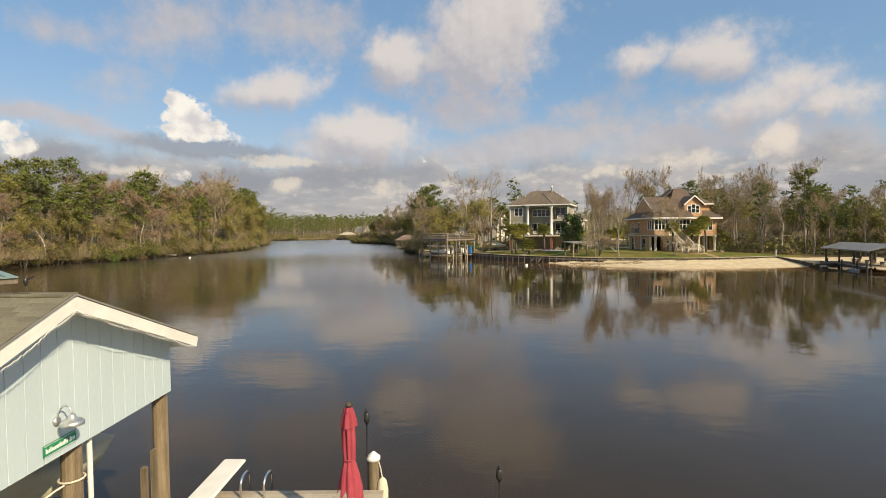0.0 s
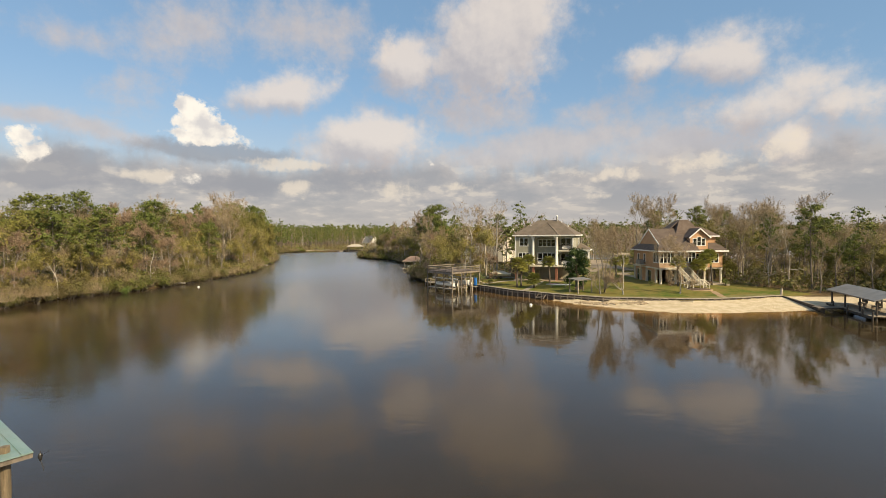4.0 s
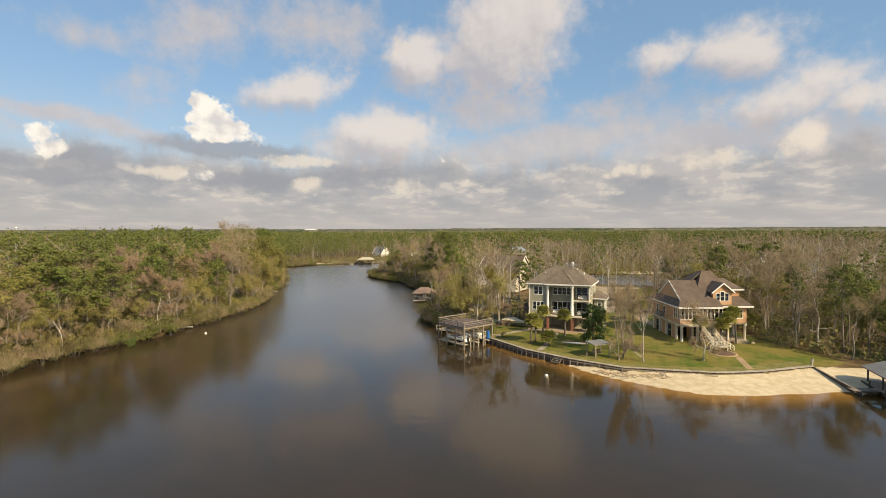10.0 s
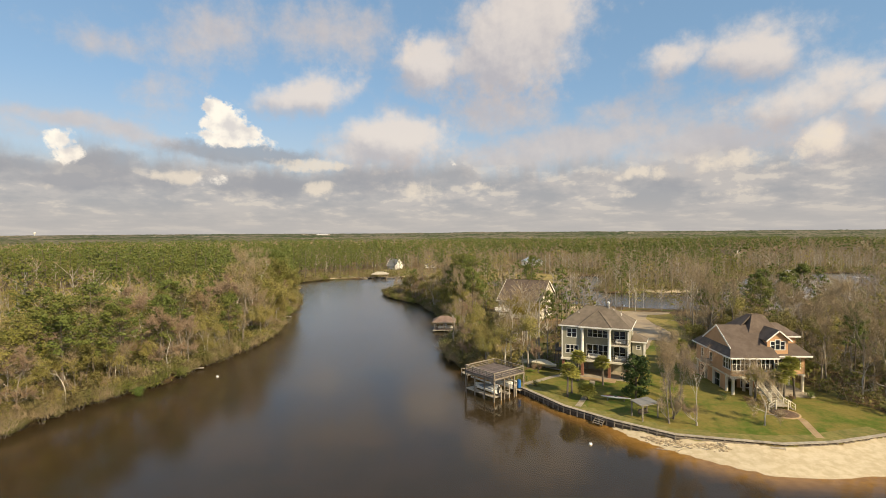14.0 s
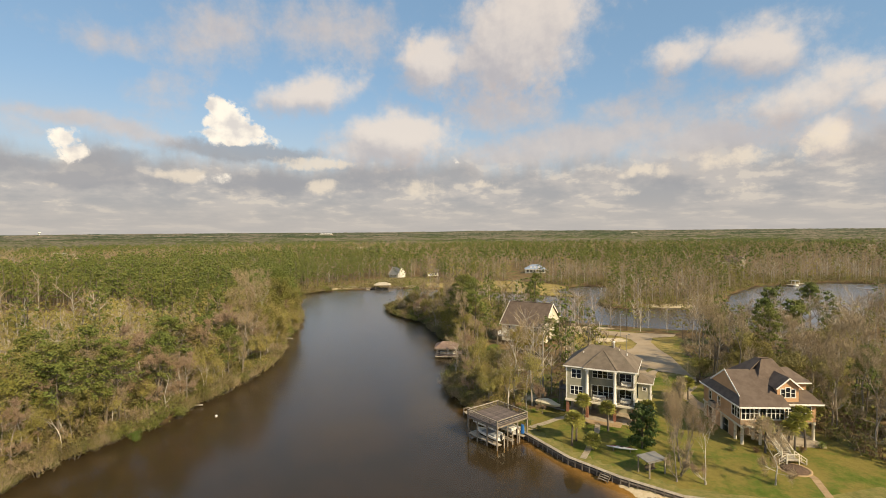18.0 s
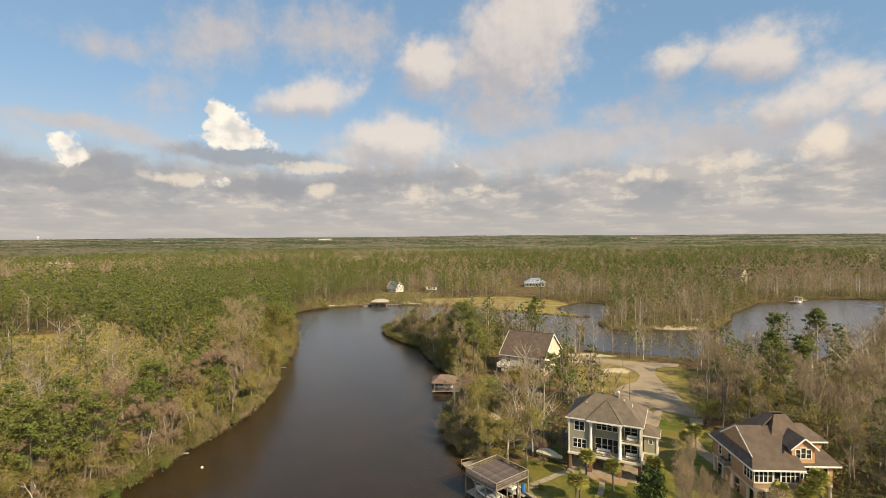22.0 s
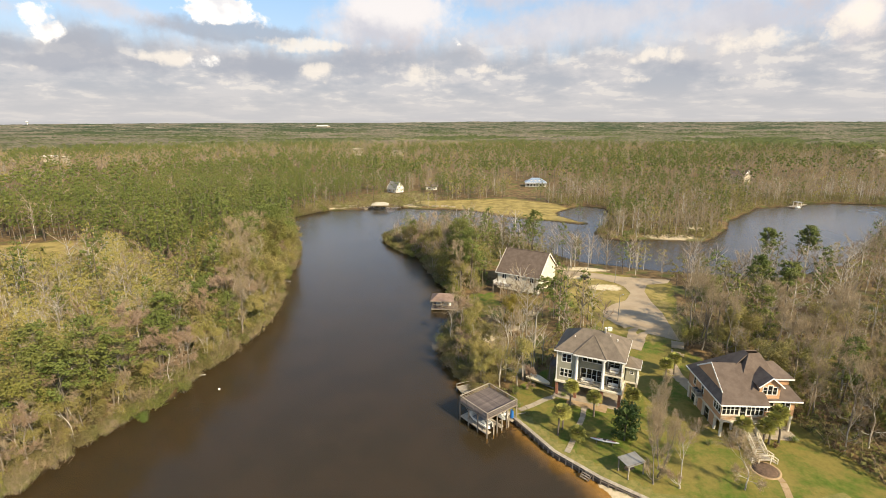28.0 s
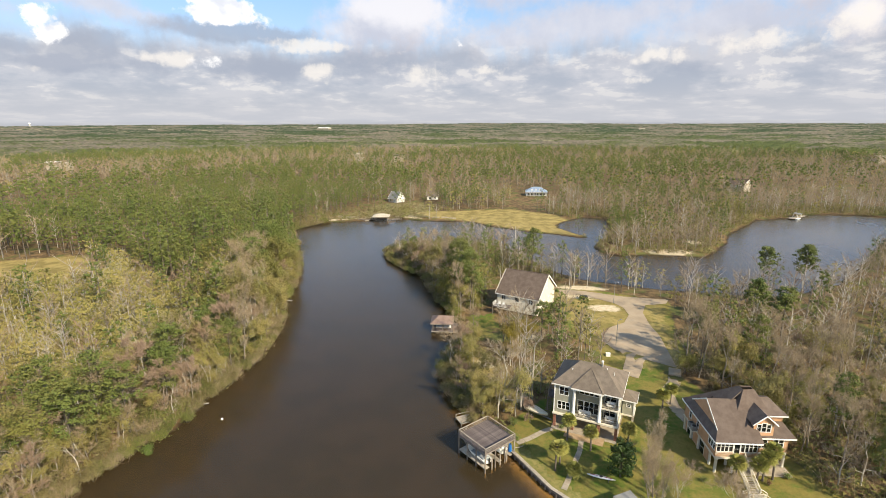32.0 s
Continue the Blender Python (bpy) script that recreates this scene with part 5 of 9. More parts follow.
def rod(name, mat, parent, p, q, r0, r1=None, sides=10, label=""):
    bm = bmesh.new()
    add_round(bm, p, q, r0, r1, sides)
    return part(name, bm, mat, parent, label)


def add_lathe(bm, profile, at=(0, 0, 0), sides=16):
    """A turned shape: (radius, height) pairs from bottom to top."""
    rings = []
    for r, h in profile:
        rings.append([bm.verts.new((at[0] + r * math.cos(a), at[1] + r * math.sin(a), at[2] + h)) for a in (k * 2 * math.pi / sides for k in range(sides))])
    for a, b in zip(rings, rings[1:]):
        for i in range(sides):
            j = (i + 1) % sides
            bm.faces.new((a[i], a[j], b[j], b[i]))
    bm.faces.new(rings[0][::-1]), bm.faces.new(rings[-1])


def lathe(name, mat, parent, profile, at=(0, 0, 0), sides=16, label=""):
    bm = bmesh.new()
    add_lathe(bm, profile, at, sides)
    return part(name, bm, mat, parent, label, True)


def add_slab(bm, pts, thick):
    """A flat polygon given a thickness downwards along its normal."""
    pts = [Vector(p) for p in pts]
    n = (pts[1] - pts[0]).cross(pts[2] - pts[0]).normalized()
    if n.z < 0:
        pts, n = pts[::-1], -n
    a, b = [bm.verts.new(p) for p in pts], [bm.verts.new(p - n * thick) for p in pts]
    bm.faces.new(a), bm.faces.new(b[::-1])
    for i in range(len(pts)):
        j = (i + 1) % len(pts)
        bm.faces.new((a[j], a[i], b[i], b[j]))


def slab(name, mat, parent, pts, thick=0.16, label=""):
    bm = bmesh.new()
    add_slab(bm, pts, thick)
    return part(name, bm, mat, parent, label)


def add_pipe(bm, pts, r, sides=8):
    """A bent round bar through the points, in one skin."""
    pts = [Vector(p) for p in pts]
    rings = []
    side = (pts[1] - pts[0]).orthogonal().normalized()
    for i, p in enumerate(pts):
        d = (pts[min(i + 1, len(pts) - 1)] - pts[max(i - 1, 0)]).normalized()
        side = (side - d * side.dot(d)).normalized()
        top = d.cross(side)
        rings.append([bm.verts.new(p + (side * math.cos(a) + top * math.sin(a)) * r) for a in (k * 2 * math.pi / sides for k in range(sides))])
    for a, b in zip(rings, rings[1:]):
        for i in range(sides):
            j = (i + 1) % sides
            bm.faces.new((a[i], a[j], b[j], b[i]))
    bm.faces.new(rings[0][::-1]), bm.faces.new(rings[-1])


def facing(u, v, turn):
    """A frame on a wall: x along it, y into it, z up; turn in degrees about z."""
    return Matrix.Translation((u, v, 0)) @ Matrix.Rotation(radians(turn), 4, "Z")


def wall(parent, mat, m, w, z0, z1, holes=(), thick=0.2, name="wall", frame_mat="white", bars=True):
    """A wall with openings that go through it, each with its window or door."""
    bm = bmesh.new()
    xs = sorted({0, w, *[h[0] for h in holes], *[h[0] + h[2] for h in holes]})
    zs = sorted({z0, z1, *[h[1] for h in holes], *[h[1] + h[3] for h in holes]})
    for xa, xb in zip(xs, xs[1:]):
        for za, zb in zip(zs, zs[1:]):
            cx, cz = (xa + xb) / 2, (za + zb) / 2
            if not any(h[0] < cx < h[0] + h[2] and h[1] < cz < h[1] + h[3] for h in holes):
                add_box(bm, xa, xb, 0, thick, za, zb)
    bmesh.ops.remove_doubles(bm, verts=bm.verts[:], dist=0.0005)
    seen = {}
    for f in bm.faces:
        seen.setdefault(tuple(round(c, 3) for c in f.calc_center_median()), []).append(f)
    bmesh.ops.delete(bm, geom=[f for fs in seen.values() if len(fs) > 1 for f in fs], context="FACES")
    bmesh.ops.transform(bm, matrix=m, verts=bm.verts[:])
    out = part(name, bm, mat, parent)
    for x, z, ww, hh, lights in holes:
        window(parent, m, x, z, ww, hh, lights, frame_mat)
    return out


def window(parent, m, x, z, w, h, lights=2, frame_mat="white", rows=2):
    """A framed window of some lights beside one another, with its panes."""
    bm = bmesh.new()
    t = 0.11
    rings = [[bm.verts.new((u, y, v)) for u, v in ((x - o, z - o), (x + w + o, z - o), (x + w + o, z + h + o), (x - o, z + h + o))] for o, y in ((t, -0.04), (0, -0.04), (0, 0.12), (t, 0.12))]
    for p, q in zip(rings, rings[1:] + rings[:1]):
        for i in range(4):
            bm.faces.new((p[i], p[(i + 1) % 4], q[(i + 1) % 4], q[i]))
    bmesh.ops.transform(bm, matrix=m, verts=bm.verts[:])
    ob = part("window", bm, frame_mat, parent, "white painted window frame")
    for k in range(1, lights):
        c = x + w * k / lights
        bm = bmesh.new()
        add_box(bm, c - 0.06, c + 0.06, -0.02, 0.12, z, z + h)
        bmesh.ops.transform(bm, matrix=m, verts=bm.verts[:])
        part("mullion", bm, frame_mat, ob)
    for k in range(lights):
        a, b = x + w * k / lights + (0.06 if k else 0), x + w * (k + 1) / lights - (0.06 if k < lights - 1 else 0)
        bm = bmesh.new()
        add_box(bm, a, b, 0.06, 0.09, z, z + h)
        bmesh.ops.transform(bm, matrix=m, verts=bm.verts[:])
        part("pane", bm, "glass", ob, "dark reflecting pane")
        if rows > 1:
            bm = bmesh.new()
            add_box(bm, a, b, 0.035, 0.06, z + h * 0.5 - 0.025, z + h * 0.5 + 0.025)
            bmesh.ops.transform(bm, matrix=m, verts=bm.verts[:])
            part("sash_bar", bm, frame_mat, ob)
    return ob


def railing(parent, mat, p, q, height=1.0, step=0.14, name="railing"):
    """Top and bottom rails between two points; the balusters are one joined mesh, too fine to pick apart."""
    p, q = Vector(p), Vector(q)
    up = Vector((0, 0, height))
    bm = bmesh.new()
    add_beam(bm, p + up, q + up, 0.08, 0.06)
    add_beam(bm, p + up * 0.1, q + up * 0.1, 0.05, 0.05)
    rail = part(name, bm, mat, parent)
    bm = bmesh.new()
    n = max(2, int((q - p).length / step))
    for k in range(n + 1):
        c = p + (q - p) * k / n
        add_beam(bm, c + up * 0.1, c + up, 0.03, 0.03, (0, 1, 0))
    return tagged(part("baluster", bm, mat, rail), kind="stuff")


def hip_roof(parent, mat, u0, u1, v0, v1, z, ridge, thick=0.16, fascia="white"):
    """A hip roof over a rectangle; ridge: its two ends (u, v, z)."""
    a, b = ridge
    c = [(u0, v0, z), (u1, v0, z), (u1, v1, z), (u0, v1, z)]
    if abs(b[0] - a[0]) >= abs(b[1] - a[1]):
        sides = ([c[0], c[1], b, a], [c[1], c[2], b], [c[2], c[3], a, b], [c[3], c[0], a])
    else:
        sides = ([c[0], c[1], a], [c[1], c[2], b, a], [c[2], c[3], b], [c[3], c[0], a, b])
    for s in sides:
        slab("roof_slope", mat, parent, s, thick)
    if not fascia:
        return
    for i in range(4):
        p, q = Vector(c[i]), Vector(c[(i + 1) % 4])
        beam("fascia", fascia, parent, p - Vector((0, 0, 0.14)), q - Vector((0, 0, 0.14)), 0.07, 0.22)
    bm = bmesh.new()
    add_box(bm, u0 + 0.04, u1 - 0.04, v0 + 0.04, v1 - 0.04, z - 0.26, z - 0.22)
    part("soffit", bm, fascia, parent)


def ground_z(x, y):
    return float(ground_height(x, y))


# ---------------------------------------------------------------- the gray-green stilt house


def gray_house():
    at = Matrix.Translation((7.85, 103.35, 1.25)) @ Matrix.Rotation(radians(-19), 4, "Z")
    h = thing("stilt_house", "gray-green three-level stilt house with white columns and brown hip roof", "house", at)
    f1, f2, top = 3.0, 6.0, 8.95
    for i, u in enumerate((0.7, 4.1, 8.75, 11.8)):
        for v in (0.45, 4.9, 9.6):
            box("pier", "brick" if v < 1 else "concrete", h, u - 0.24, u + 0.24, v - 0.24, v + 0.24, -0.7, f1 - 0.3)
    box("storage_wall", "gray_siding", h, 1.0, 11.5, 5.2, 9.4, -0.5, f1 - 0.3)
    box("ground_slab", "concrete", h, 0.3, 12.1, -0.6, 9.9, -0.5, 0.05)
    box("floor_band", "cream", h, 0.32, 12.15, 0.0, 10.0, f1 - 0.32, f1)
    wall(h, "gray_siding", facing(0.45, 0.45, 0), 3.5, f1, top, [(0.75, f1 + 0.9, 2.1, 1.45, 3), (0.95, f2 + 0.85, 1.6, 1.5, 2)])
    wall(h, "gray_siding", facing(3.95, 2.4, 0), 4.9, f1, top, [(0.6, f1 + 0.1, 0.95, 2.2, 1), (1.75, f1 + 0.1, 2.6, 2.2, 3), (0.8, f2 + 0.75, 3.4, 1.3, 4)])
    wall(h, "gray_siding", facing(8.85, 2.2, 0), 2.9, f1, top, [(0.5, f1 + 0.1, 1.9, 2.2, 2), (0.5, f2 + 0.1, 1.9, 2.2, 2)])
    box("return_wall", "gray_siding", h, 3.75, 3.95, 0.65, 2.4, f1, top)
    box("return_wall", "gray_siding", h, 8.8, 9.0, 0.75, 2.4, f1, top)
    wall(h, "gray_siding", facing(0.45, 9.9, -90), 9.45, f1, top, [(1.5, f1 + 0.9, 1.0, 1.4, 1), (5.0, f1 + 0.9, 1.0, 1.4, 1), (5.0, f2 + 0.9, 1.0, 1.4, 1)])
    wall(h, "gray_siding", facing(11.95, 0.9, 90), 9.0, f1, top, [(1.2, f1 + 0.8, 0.9, 1.4, 1), (1.4, f2 + 0.8, 0.9, 1.4, 1), (6.4, f2 + 0.8, 0.9, 1.4, 1)])
    wall(h, "gray_siding", facing(11.95, 9.9, 180), 11.5, f1, top, [(2, f1 + 0.9, 1.6, 1.4, 2), (7, f1 + 0.9, 1.6, 1.4, 2), (3, f2 + 0.9, 1.6, 1.4, 2)])
    for u, v in ((0.38, 0.38), (11.75, 0.55)):
        box("corner_board", "white", h, u, u + 0.22, v, v + 0.22, f1, top)
    # columns, arch and balconies
    for u in (4.1, 8.75):
        lathe("column", "white", h, [(0.36, 0), (0.36, 0.25), (0.29, 0.32), (0.27, 2.6), (0.25, 5.2), (0.33, 5.3), (0.38, 5.5), (0.38, 5.72)], (u, 0.28, f1), 14, "tall round white column")
    bm = bmesh.new()
    n = 12
    for k in range(n):
        a, b = 4.1 + 4.65 * k / n, 4.1 + 4.65 * (k + 1) / n
        za, zb = (top - 0.85 + 0.5 * math.sin(math.pi * i / n) for i in (k, k + 1))
        vs = [bm.verts.new(p) for p in ((a, 0.2, za), (b, 0.2, zb), (b, 0.2, top), (a, 0.2, top), (a, 0.42, za), (b, 0.42, zb), (b, 0.42, top), (a, 0.42, top))]
        for q in ((0, 1, 2, 3), (5, 4, 7, 6), (0, 4, 5, 1), (3, 2, 6, 7)):
            bm.faces.new([vs[i] for i in q])
    bmesh.ops.remove_doubles(bm, verts=bm.verts[:], dist=0.001)
    part("arched_beam", bm, "gray_siding", h)
    box("porch_beam", "gray_siding", h, 8.9, 11.95, 0.45, 0.7, top - 0.55, top)
    box("balcony_floor", "cream", h, 8.9, 12.0, 0.25, 2.2, f2 - 0.25, f2)
    bm = bmesh.new()
    for k in range(10):
        a, b = 9.0 + 2.8 * k / 10, 9.0 + 2.8 * (k + 1) / 10
        za, zb = (f2 - 0.75 + 0.45 * math.sin(math.pi * i / 10) for i in (k, k + 1))
        vs = [bm.verts.new(p) for p in ((a, 0.45, za), (b, 0.45, zb), (b, 0.45, f2 - 0.25), (a, 0.45, f2 - 0.25))]
        bm.faces.new(vs)
    geo = bmesh.ops.extrude_face_region(bm, geom=bm.faces[:])
    bmesh.ops.translate(bm, vec=(0, 0.2, 0), verts=[g for g in geo["geom"] if isinstance(g, bmesh.types.BMVert)])
    bmesh.ops.remove_doubles(bm, verts=bm.verts[:], dist=0.001)
    part("arched_beam", bm, "gray_siding", h)
    railing(h, "dark_wood", (4.4, 0.3, f1), (8.45, 0.3, f1), 0.95)
    railing(h, "dark_wood", (9.0, 0.4, f1), (11.9, 0.4, f1), 0.95)
    railing(h, "dark_wood", (9.0, 0.4, f2), (11.9, 0.4, f2), 0.95)
    # roofs
    hip_roof(h, "roof", -0.05, 12.45, -0.05, 10.35, top + 0.1, ((4.0, 5.2, 12.05), (8.3, 5.2, 12.05)))
    apex = (6.35, 3.9, 11.55)
    slab("porch_slope", "roof", h, [(3.55, -0.4, top + 0.12), (9.25, -0.4, top + 0.12), apex])
    slab("porch_slope", "roof", h, [(3.55, -0.4, top + 0.12), apex, (3.55, 1.5, top + 0.75)])
    slab("porch_slope", "roof", h, [(9.25, -0.4, top + 0.12), (9.25, 1.5, top + 0.75), apex])
    beam("fascia", "white", h, (3.5, -0.4, top - 0.04), (9.3, -0.4, top - 0.04), 0.08, 0.26)
    for p, q in (((3.55, -0.4, top + 0.16), apex), ((9.25, -0.4, top + 0.16), apex)):
        beam("ridge_cap", "roof", h, p, q, 0.22, 0.07)
    box("porch_soffit", "white", h, 3.6, 9.2, -0.35, 0.5, top - 0.2, top - 0.15)
    flue = lathe("flue", "white", h, [(0.17, 0), (0.17, 1.35), (0.24, 1.4), (0.24, 1.6), (0.1, 1.72)], (8.05, 4.9, 11.3), 12)
    for u, v, z in ((9.0, 4.6, 11.3), (10.3, 4.8, 10.6), (3.0, 3.2, 10.6)):
        rod("roof_vent", "white", h, (u, v, z - 0.2), (u, v, z + 0.45), 0.09)
    # low bay on the sunny side
    wall(h, "gray_siding", facing(12.15, 5.2, 0), 2.1, f1, 6.0, [(0.75, 4.6, 0.55, 0.55, 1)])
    wall(h, "gray_siding", facing(14.25, 5.2, 90), 3.2, f1, 6.0, [(1.0, 4.0, 1.2, 1.4, 2)])
    wall(h, "gray_siding", facing(14.25, 8.4, 180), 2.1, f1, 6.0)
    box("bay_corner", "white", h, 14.05, 14.3, 5.1, 5.35, f1 - 0.3, 6.0)
    box("bay_floor", "cream", h, 12.15, 14.35, 5.1, 8.5, f1 - 0.32, f1)
    hip_roof(h, "roof", 11.9, 14.65, 4.8, 8.8, 6.05, ((12.4, 6.6, 7.3), (12.6, 6.9, 7.3)))
    for v in (5.4, 8.2):
        box("bay_post", "concrete", h, 13.9, 14.2, v - 0.15, v + 0.15, -0.7, f1 - 0.3)
    # side stair on the shady side
    box("side_landing", "deck_wood", h, -2.0, 0.4, 5.4, 8.2, f1 - 0.2, f1)
    for u, v in ((-1.9, 5.5), (-1.9, 8.1)):
        box("landing_post", "timber", h, u - 0.08, u + 0.08, v - 0.08, v + 0.08, -0.7, 4.0)
    railing(h, "timber", (-1.95, 5.45, f1), (-1.95, 8.15, f1))
    for k in range(12):
        box("tread", "deck_wood", h, -1.9, -0.7, 5.2 - k * 0.28, 5.45 - k * 0.28, f1 - 0.25 * (k + 1), f1 - 0.25 * (k + 1) + 0.06, None, 0.008)
    # things on the porch
    for u, z, w in ((4.9, f1, 2.2), (9.6, f1, 1.7), (9.7, f2, 1.6)):
        s = thing("outdoor_sofa", "pale cushioned outdoor sofa standing on the porch", "sofa", at @ Matrix.Translation((u, 1.0, z)), "porch sofas")
        box("seat", "white", s, 0, w, 0, 0.75, 0.14, 0.45, None, 0.05)
        box("backrest", "white", s, 0, w, 0.62, 0.82, 0.45, 0.85, None, 0.05)
        for e in (0, w - 0.15):
            box("armrest", "white", s, e, e + 0.15, 0, 0.75, 0.45, 0.62, None, 0.03)
        for a, b in ((0.05, 0.05), (w - 0.05, 0.05), (0.05, 0.7), (w - 0.05, 0.7)):
            rod("leg", "dark_wood", s, (a, b, 0), (a, b, 0.15), 0.03)


gray_house()

# ---------------------------------------------------------------- the orange stilt house


def orange_house():
    at = Matrix.Translation((33.0, 92.85, 1.25)) @ Matrix.Rotation(radians(3.4), 4, "Z")
    h = thing("orange_house", "orange stucco stilt house with stacked brown shingle roofs", "house", at)
    f1, e = 2.9, 6.1
    # piers and the closed part of the ground level
    for u in (0.6, 3.3, 6.3, 9.4, 12.4):
        for v in (0.4, 2.4) if u < 9 else (2.4,):
            lathe("pier", "cream", h, [(0.27, -0.7), (0.27, -0.4), (0.23, -0.35), (0.23, f1 - 0.5), (0.3, f1 - 0.4), (0.3, f1 - 0.2)], (u, v, 0), 10)
    for u, v in ((0.6, 6.5), (0.6, 9.5), (0.6, 12.3), (12.4, 6.0), (12.4, 11.5), (6.4, 12.3)):
        box("pier", "cream", h, u - 0.22, u + 0.22, v - 0.22, v + 0.22, -0.7, f1 - 0.2)
    wall(h, "orange", facing(3.2, 4.2, 0), 5.8, -0.6, f1 - 0.2, [(0.6, 0.1, 1.8, 2.1, 1), (3.3, 0.1, 1.8, 2.1, 1)])
    wall(h, "orange", facing(0.6, 12.0, -90), 9.0, -0.6, f1 - 0.2, [(0.6, 0.0, 2.4, 2.2, 1), (5.4, 0.0, 2.0, 2.2, 1)], frame_mat="cream")
    wall(h, "orange", facing(9.0, 4.2, 90), 8.0, -0.6, f1 - 0.2)
    wall(h, "orange", facing(9.0, 12.2, 180), 8.2, -0.6, f1 - 0.2)
    box("ground_slab", "concrete", h, 0.2, 12.8, 0.0, 12.6, -0.55, 0.03)
    box("floor_band", "cream", h, 0.25, 12.75, 2.35, 12.75, f1 - 0.22, f1 + 0.05)
    box("porch_floor", "cream", h, 0.25, 8.9, 0.15, 2.35, f1 - 0.22, f1 + 0.05)
    # living level; the sun room with its band of windows in front
    wall(h, "orange", facing(0.35, 0.55, 0), 6.7, f1, e, [(0.2, f1 + 1.0, 2.5, 1.75, 4), (2.95, f1 + 0.15, 0.85, 2.6, 1), (4.0, f1 + 1.0, 2.5, 1.75, 4)])
    wall(h, "orange", facing(7.05, 2.0, 0), 2.6, f1, e, [(0.5, f1 + 0.9, 1.6, 1.6, 2)])
    wall(h, "orange", facing(9.65, 2.2, 0), 3.0, f1, e, [(0.7, f1 + 0.9, 1.5, 1.5, 2)])
    box("sunroom_side", "orange", h, 6.85, 7.05, 0.75, 2.0, f1, e)
    wall(h, "orange", facing(0.35, 12.6, -90), 12.05, f1, e, [(2.0, f1 + 0.9, 0.8, 1.4, 1), (5.0, f1 + 0.9, 0.8, 1.4, 1), (9.6, f1 + 1.0, 2.2, 1.7, 3)])
    wall(h, "orange", facing(12.65, 2.2, 90), 10.4, f1, e, [(2.0, f1 + 0.9, 0.9, 1.4, 1), (6.0, f1 + 0.9, 1.6, 1.4, 2)])
    wall(h, "orange", facing(12.65, 12.6, 180), 12.3, f1, e, [(2.0, f1 + 0.9, 1.6, 1.4, 2), (7.0, f1 + 0.9, 1.6, 1.4, 2)])
    railing(h, "cream", (0.3, 0.25, f1 + 0.05), (3.3, 0.25, f1 + 0.05), 0.9)
    railing(h, "cream", (4.9, 0.25, f1 + 0.05), (8.8, 0.25, f1 + 0.05), 0.9)
    railing(h, "cream", (8.85, 0.25, f1 + 0.05), (8.85, 2.1, f1 + 0.05), 0.9)
    # the long front slope with its gable on the shady side
    rz, rv = 10.1, 6.3
    slab("front_slope", "roof_brown", h, [(-0.25, -0.35, e), (7.15, -0.35, e), (7.15, rv, rz), (0.75, rv, rz), (0.75, 1.6, 7.17)])
    slab("front_slope", "roof_brown", h, [(7.15, -0.35, e), (7.15, 1.7, 7.2), (7.15, 1.9, 7.25)])
    bm = bmesh.new()
    for u in (0.85, 1.05):
        vs = [bm.verts.new(p) for p in ((u, 1.7, 7.0), (u, 11.0, 7.0), (u, 10.9, 7.3), (u, rv, rz - 0.12))]
        bm.faces.new(vs)
    part("gable_wall", bm, "orange", h)
    beam("rake_board", "white", h, (0.72, 1.5, 7.05), (0.72, rv, rz - 0.08), 0.07, 0.24)
    beam("rake_board", "white", h, (0.72, 11.1, 7.05), (0.72, rv, rz - 0.08), 0.07, 0.24)
    slab("back_slope", "roof_brown", h, [(-0.25, 12.95, e), (12.95, 12.95, e), (9.9, 8.2, 10.3), (8.6, 8.0, 11.7), (6.7, 8.0, 11.7)])
    slab("west_slope", "roof_brown", h, [(-0.25, 4.4, e), (-0.25, 12.95, e), (6.7, 8.0, 11.7), (6.7, 6.7, 11.7)])
    slab("side_slope", "roof_brown", h, [(-0.25, -0.35, e), (0.85, 1.6, 7.17), (0.85, 11.0, 7.17), (-0.25, 12.95, e)], label="brown shingle skirt roof")
    for p, q in (((-0.25, -0.38, e - 0.13), (7.2, -0.38, e - 0.13)), ((-0.28, -0.35, e - 0.13), (-0.28, 12.95, e - 0.13)), ((-0.25, 12.98, e - 0.13), (12.95, 12.98, e - 0.13))):
        beam("fascia", "white", h, p, q, 0.07, 0.24)
    box("soffit", "white", h, -0.2, 7.1, -0.3, 12.9, e - 0.26, e - 0.22)
    # tall centre block
    hip_roof(h, "roof_brown", 4.9, 10.4, 4.2, 11.2, 8.6, ((6.7, 6.6, 11.75), (8.6, 6.8, 11.75)), 0.16, "")
    # dormer over the front
    wall(h, "orange", facing(6.5, 1.75, 0), 3.2, 6.2, 8.55, [(0.55, 6.95, 0.6, 1.25, 1), (1.3, 6.95, 0.62, 1.5, 1), (2.07, 6.95, 0.6, 1.25, 1)])
    box("dormer_side", "orange", h, 6.5, 6.7, 1.95, 5.2, 6.2, 8.55)
    box("dormer_side", "orange", h, 9.5, 9.7, 1.95, 5.2, 6.2, 8.55)
    bm = bmesh.new()
    for v in (1.76, 1.96):
        bm.faces.new([bm.verts.new(p) for p in ((6.5, v, 8.5), (9.7, v, 8.5), (8.1, v, 9.95))])
    part("dormer_gable", bm, "orange", h)
    peak_f, peak_b = (8.1, 1.35, 10.1), (8.1, 6.4, 10.1)
    slab("dormer_slope", "roof_brown", h, [(6.1, 1.35, 8.4), peak_f, peak_b, (6.1, 5.4, 8.4)], 0.13)
